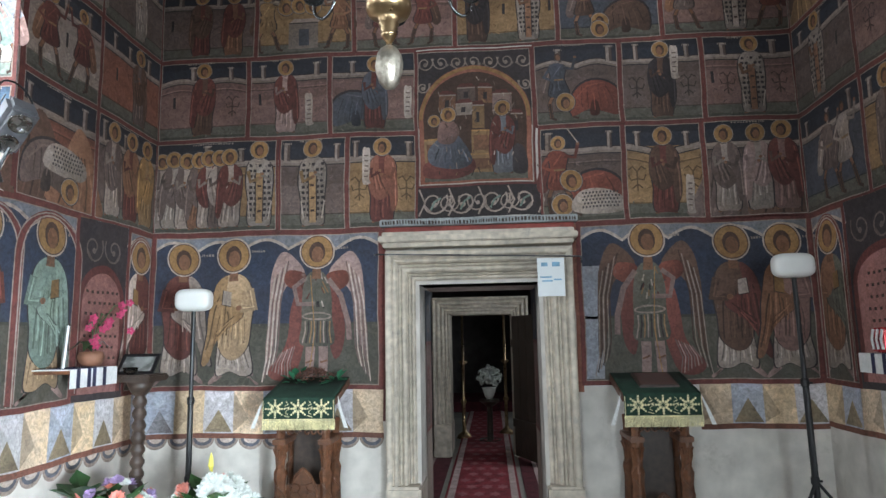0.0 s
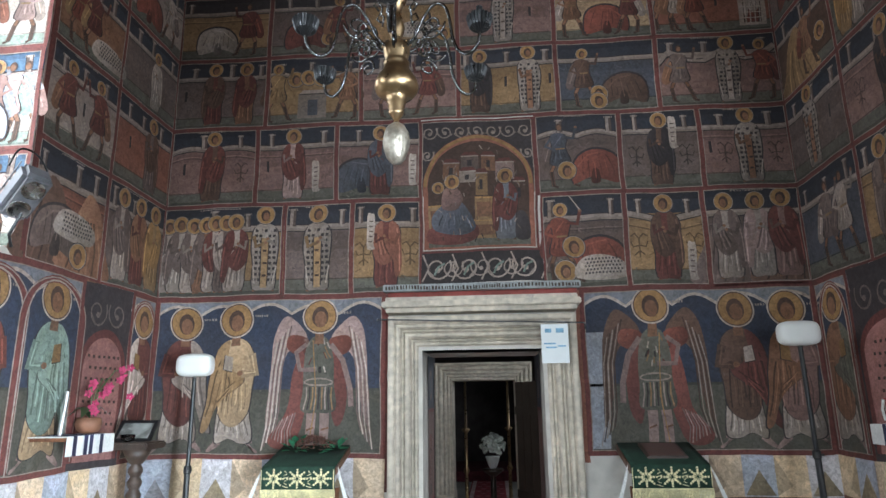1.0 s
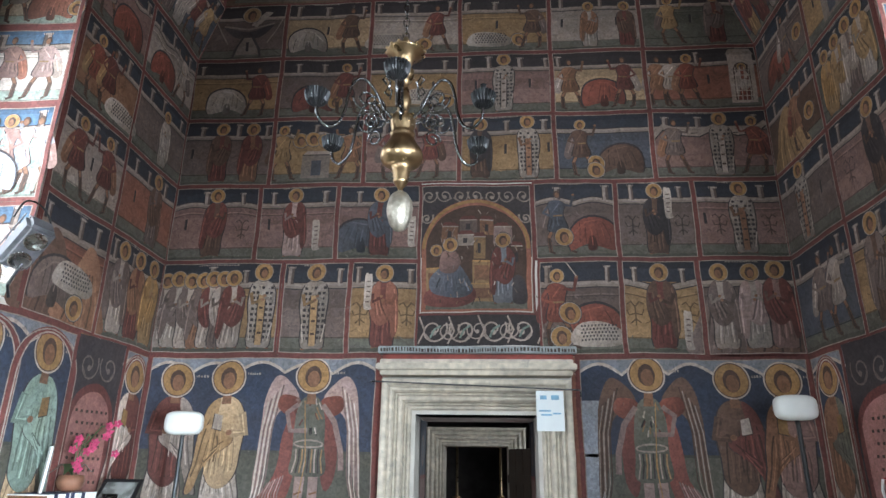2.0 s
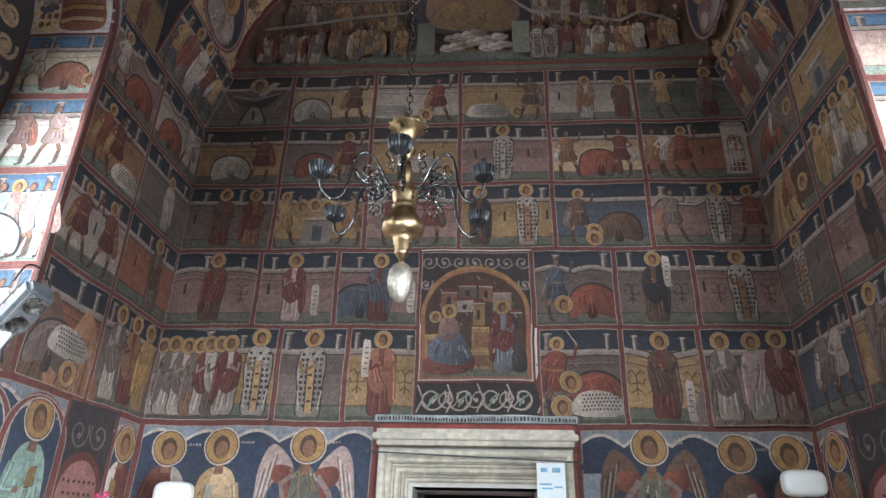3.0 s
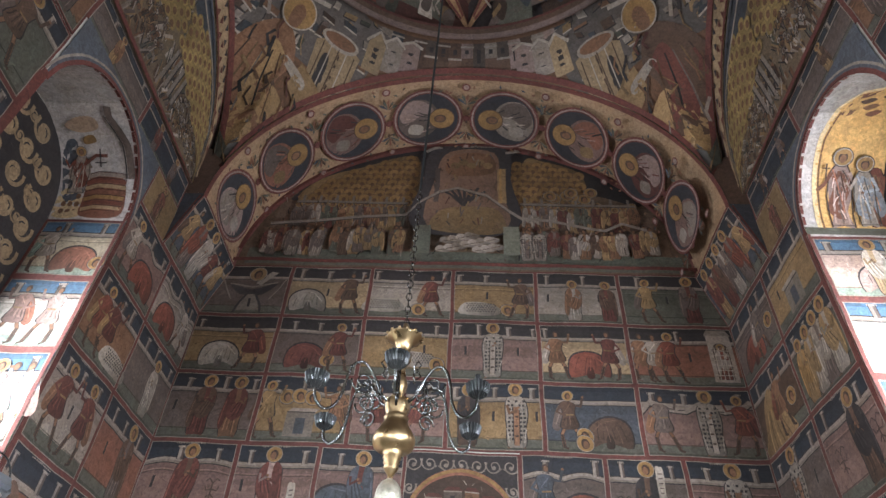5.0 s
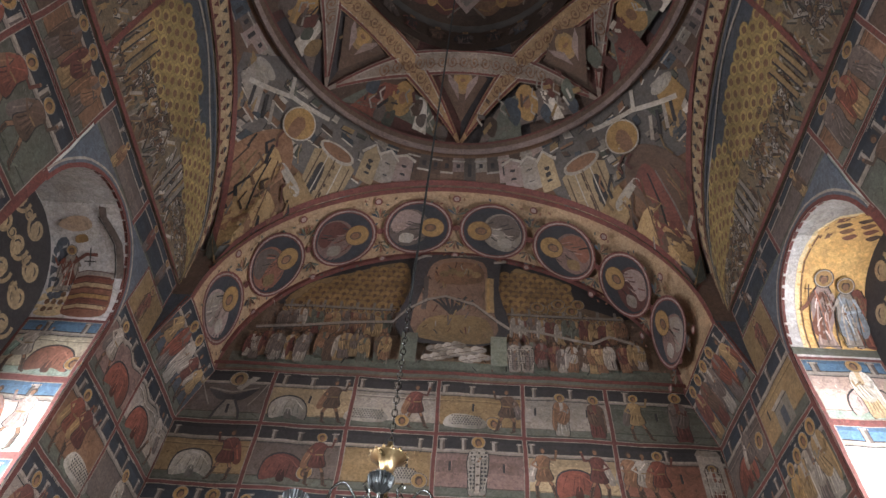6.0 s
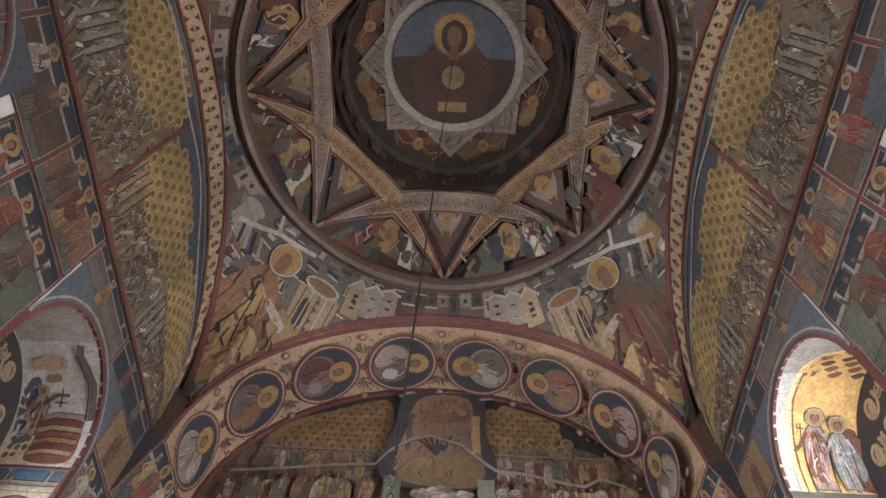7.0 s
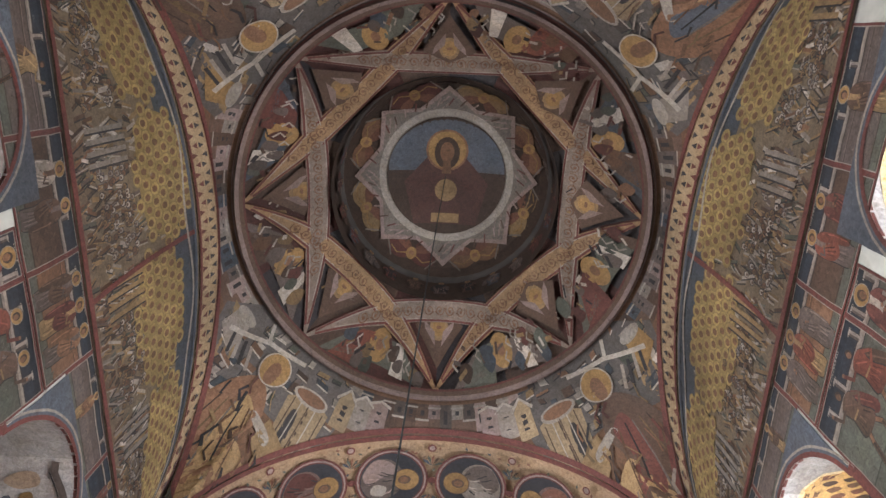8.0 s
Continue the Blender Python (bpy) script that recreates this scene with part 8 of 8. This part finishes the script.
# ---------------- turned stand with a framed picture ----------------
st = thing("turned_stand", (-2.36, 4.3, 0), "dark turned wooden pedestal with a flat tray", "pedestal")
prof = [(0.14, 0), (0.14, 0.04), (0.07, 0.08)]
for k in range(13):
    z = 0.1 + k * 0.083
    prof += [(0.032, z), (0.05, z + 0.03), (0.05, z + 0.05), (0.032, z + 0.08)]
bm = bmesh.new()
lathe(bm, prof + [(0.05, 1.19), (0.07, 1.22), (0.1, 1.28)], 18)
part("shaft", bm, DARKWOOD, st, "bead-turned dark shaft", True)
bm = bmesh.new()
add_box(bm, -0.17, 0.14, -0.14, 0.14, 1.28, 1.33, 0.012)
part("tray", bm, DARKWOOD, st)
fr = thing("framed_picture", (-2.4, 4.3, 1.332), "small black framed picture tilted on the pedestal", "picture frame")
bm = bmesh.new()
for x0, x1, z0, z1 in ((-0.15, 0.13, 0.0, 0.025), (-0.15, 0.13, 0.15, 0.175), (-0.15, -0.125, 0.025, 0.15), (0.105, 0.13, 0.025, 0.15)):
    add_box(bm, x0, x1, -0.012, 0.012, z0, z1, 0.003)
for v in bm.verts:
    v.co = (v.co.x, v.co.y + 0.6 * v.co.z, v.co.z * 0.8)
part("moulding", bm, BLACK, fr)
mesh_object("picture", [(-0.125, 0.0, 0.02), (0.105, 0.0, 0.02), (0.105, 0.09, 0.12), (-0.125, 0.09, 0.12)], [(0, 1, 2, 3)], plain("grey_print", (0.35, 0.36, 0.34), 0.3, grain=8, amount=0.5), fr)
gl = thing("glass_bowl", (-2.38, 4.2, 1.332), "small clear glass bowl beside the frame", "bowl")
bm = bmesh.new()
lathe(bm, ((0.02, 0), (0.045, 0.02), (0.05, 0.05), (0.047, 0.05), (0.04, 0.022), (0.01, 0.006)), 18)
part("bowl", bm, GLASS, gl, "", True)

# ---------------- wall shelves with towels and pots ----------------


def shelf(x, y, z, sgn, w, label):
    t = thing("wall_shelf", (x, y, z), label, "shelf", "towel-covered shelves")
    box("board", -0.12, 0.12, -w, w, 0.008, 0.03, WOOD, t, 0.005)
    bm = bmesh.new()
    o = -sgn
    line = [(o * -0.125, 0.031), (o * 0.131, 0.031), (o * 0.131, -0.08), (o * 0.137, -0.08), (o * 0.137, 0.037), (o * -0.125, 0.037)]
    ends = [[bm.verts.new((x_, y_, z_)) for x_, z_ in line] for y_ in (-w - 0.01, w + 0.01)]
    for i in range(6):
        bm.faces.new((ends[0][i], ends[0][(i + 1) % 6], ends[1][(i + 1) % 6], ends[1][i]))
    bm.faces.new(ends[0]), bm.faces.new(ends[1][::-1])
    part("towel", bm, LINEN, t, "white linen towel")
    for k in (1, 3, 4, 6):
        a = -w - 0.01 + k * (2 * w + 0.02) / 9
        bm = bmesh.new()
        line = [(o * -0.125, 0.038), (o * 0.138, 0.038), (o * 0.138, -0.08), (o * 0.14, -0.08), (o * 0.14, 0.04), (o * -0.125, 0.04)]
        ends = [[bm.verts.new((x_, y_, z_)) for x_, z_ in line] for y_ in (a, a + 0.035)]
        for i in range(6):
            bm.faces.new((ends[0][i], ends[0][(i + 1) % 6], ends[1][(i + 1) % 6], ends[1][i]))
        bm.faces.new(ends[0]), bm.faces.new(ends[1][::-1])
        part("stripe", bm, NAVYCLOTH, t, "dark woven stripe")
    return t


shelf(-2.57, 3.88, 1.36, -1, 0.235, "wall shelf covered with a striped white towel")
shelf(2.57, 3.78, 1.37, 1, 0.24, "wall shelf covered with a striped white towel")
pot = thing("orchid_pot", (-2.56, 4.02, 1.401), "potted magenta orchid in a brown bowl", "plant")
bm = bmesh.new()
lathe(bm, ((0.04, 0), (0.07, 0.02), (0.085, 0.06), (0.075, 0.1), (0.07, 0.1), (0.06, 0.09)), 20)
part("pot", bm, TERRA, pot, "round brown clay pot", True)
rn = random.Random(11)
bm = bmesh.new()
for a, b_ in ((0.5, 0.3), (2.2, 0.35), (3.8, 0.3), (5.2, 0.32)):
    d = Vector((math.cos(a) * 0.6, math.sin(a), 0))
    s = Vector((-d.y, d.x, 0)) * 0.25
    o = Vector((0, 0, 0.1))
    m1, m2 = o + d * 0.09 + Vector((0, 0, 0.07)), o + d * 0.19 + Vector((0, 0, 0.0))
    bm.faces.new([bm.verts.new(v) for v in (o, m1 + s * 0.15, m2, m1 - s * 0.15)])
tagged(part("leaves", bm, plain("dark_leaf", (0.03, 0.05, 0.02), 0.4), pot), kind="stuff")
bs, bf = bmesh.new(), bmesh.new()
for dy, h in ((-0.12, 0.3), (0.06, 0.36), (0.3, 0.42)):
    pts = [Vector((0, 0, 0.1)), Vector((0.02, dy * 0.2, h * 0.7)), Vector((0.04, dy * 0.6, h)), Vector((0.05, dy, h - 0.02))]
    tube(bs, pts, 0.004, 5)
    for k in range(5):
        o = pts[2].lerp(pts[3], k / 4) + Vector((rn.uniform(-0.04, 0.06), rn.uniform(-0.07, 0.07), rn.uniform(-0.17, 0.04)))
        flower(bf, o, 0.032, 5, 5, 2, (0.8, -0.8, rn.uniform(-0.3, 0.4)))
part("stems", bs, LEAF, pot)
tagged(part("blossoms", bf, PINK, pot, "magenta orchid blossoms"), kind="stuff")
packet = thing("candle_packet", (2.53, 3.88, 1.411), "shiny red and white foil packet on the towel", "packet")
bm = bmesh.new()
add_box(bm, -0.05, 0.05, -0.07, 0.07, 0.0, 0.15, 0.012)
for v in bm.verts:
    v.co += Vector((rn.uniform(-0.008, 0.008), rn.uniform(-0.008, 0.008), rn.uniform(-0.006, 0.006) if v.co.z > 0.05 else 0))
part("foil", bm, plain("red_foil", (0.55, 0.05, 0.06), 0.22, 0.3, grain=26, amount=0.4, bump=0.6, wear=(0.8, 0.78, 0.76)), packet)
bm = bmesh.new()
for k in range(3):
    tube(bm, [(-0.062, -0.05 + 0.045 * k, 0.02), (-0.064, -0.04 + 0.045 * k, 0.08), (-0.06, -0.055 + 0.045 * k, 0.14)], 0.008, 6)
part("white_stripe", bm, LINEN, packet, "white crumpled streaks")
board = thing("icon_board", (-2.55, 3.72, 1.402), "thin white-edged board leaning on the towel", "board")
bm = bmesh.new()
add_box(bm, -0.06, 0.06, -0.006, 0.006, 0.0, 0.27, 0.003)
bmesh.ops.transform(bm, matrix=Matrix.Rotation(-0.06, 4, "X"), verts=bm.verts)
part("panel", bm, LINEN, board, "plain white edge")
bm = bmesh.new()
add_box(bm, -0.05, 0.05, 0.007, 0.012, 0.02, 0.25, 0.002)
bmesh.ops.transform(bm, matrix=Matrix.Rotation(-0.06, 4, "X"), verts=bm.verts)
part("dark_face", bm, DARKWOOD, board, "dark painted face")
board.rotation_euler = (0, 0, -0.88)

# ---------------- bouquets on the floor ----------------


def bouquet(x, y, kinds, seed, label):
    t = thing("bouquet", (x, y, 0), label, "bouquet", "bouquets on the floor")
    rn = random.Random(seed)
    bm = bmesh.new()
    lathe(bm, ((0.1, 0), (0.11, 0.02), (0.09, 0.25), (0.12, 0.42), (0.11, 0.42), (0.08, 0.25)), 18)
    part("vase", bm, LAMPWHITE, t, "plain pale vase", True)
    bl = bmesh.new()
    leaves(bl, (0, 0, 0.5), 60, 0.16, 0.16, rn)
    tagged(part("foliage", bl, LEAF, t), kind="stuff")
    for mat, count, r, nm in kinds:
        bf = bmesh.new()
        for k in range(count):
            a, c = rn.uniform(0, 6.28), rn.uniform(0.05, 1)
            q = math.sqrt(1 - c * c)
            d = Vector((q * math.cos(a), q * math.sin(a), c * 0.9))
            flower(bf, Vector((0, 0, 0.48)) + d * rn.uniform(0.2, 0.27), r, 8, 11, 3, d + Vector((0, -0.5, 0.2)))
        tagged(part(nm, bf, mat, t), kind="stuff")
    return t


b1 = bouquet(-1.6, 3.8, ((PETAL, 46, 0.06, "white_bloom"), (ROSE, 7, 0.055, "salmon_bloom")), 21, "bouquet of white chrysanthemums with salmon gerberas")
bm = bmesh.new()
tube(bm, [(0, 0, 0.6), (0.01, 0, 0.8)], 0.005, 5)
lathe(bm, ((0.004, 0.76), (0.018, 0.79), (0.014, 0.83), (0.003, 0.87)), 8)
part("lily_bud", bm, YELLOW, b1, "yellow-green lily bud")
b2 = bouquet(-2.2, 3.75, ((LILAC, 14, 0.045, "lilac_bloom"), (ROSE, 8, 0.05, "salmon_bloom"), (PETAL, 8, 0.04, "white_bloom"), (YELLOW, 5, 0.03, "yellow_bloom")), 22, "mixed bouquet of lilac, salmon and white flowers")
bm = bmesh.new()
leaves(bm, (-0.15, -0.05, 0.6), 8, 0.22, 0.06, random.Random(2))
part("broad_leaves", bm, plain("broad_leaf", (0.03, 0.07, 0.025), 0.4), b2, "broad dark green leaves")

# ---------------- floodlight at the window niche ----------------
fl = thing("floodlight", (-2.59, 3.2, 2.81), "dark grey floodlight on a looped iron bracket", "floodlight")
along = Vector((0.69, -0.26, 0.67)).normalized()
face = Vector((0.54, -0.4, -0.70))
face = (face - along * face.dot(along)).normalized()
third = along.cross(face)
R = Matrix(((face.x, third.x, along.x, 0), (face.y, third.y, along.y, 0), (face.z, third.z, along.z, 0), (0, 0, 0, 1)))
hous = plain("grey_housing", (0.15, 0.15, 0.165), 0.45)
bm = bmesh.new()
add_box(bm, -0.08, 0.06, -0.085, 0.085, -0.16, 0.16, 0.025)
bmesh.ops.transform(bm, matrix=R, verts=bm.verts)
body = part("housing", bm, hous, fl, "dark grey metal housing")
for k in range(6):
    bm = bmesh.new()
    add_box(bm, -0.1, -0.088, -0.085 + k * 0.03, -0.078 + k * 0.03, -0.14, 0.14, 0.002)
    bmesh.ops.transform(bm, matrix=R, verts=bm.verts)
    part("cooling_fin", bm, hous, body)
for z in (-0.075, 0.075):
    bm = bmesh.new()
    lathe(bm, ((0.02, 0.0), (0.05, 0.01), (0.062, 0.05), (0.056, 0.05), (0.045, 0.018), (0.015, 0.008)), 20)
    bmesh.ops.transform(bm, matrix=R @ Matrix.Translation((0.058, 0.0, z)) @ Matrix.Rotation(1.57, 4, "Y") @ Matrix.Diagonal((1, 1, 0.35, 1)), verts=bm.verts)
    part("reflector", bm, plain("bright_reflector", (0.42, 0.41, 0.4), 0.25, 1.0), body, "shiny round reflector", True)
bm = bmesh.new()
tube(bm, smooth_line([(0.02, 0.1, 0.0), (0.03, 0.14, 0.14), (0.02, 0.05, 0.25), (0.0, -0.08, 0.25), (0.0, -0.15, 0.12)], 5), 0.006, 6)
tube(bm, [(0.0, 0.0, -0.12), (-0.06, 0.0, -0.25), (-0.075, 0.05, -0.31)], 0.01, 6)
part("bracket", bm, IRON, fl)
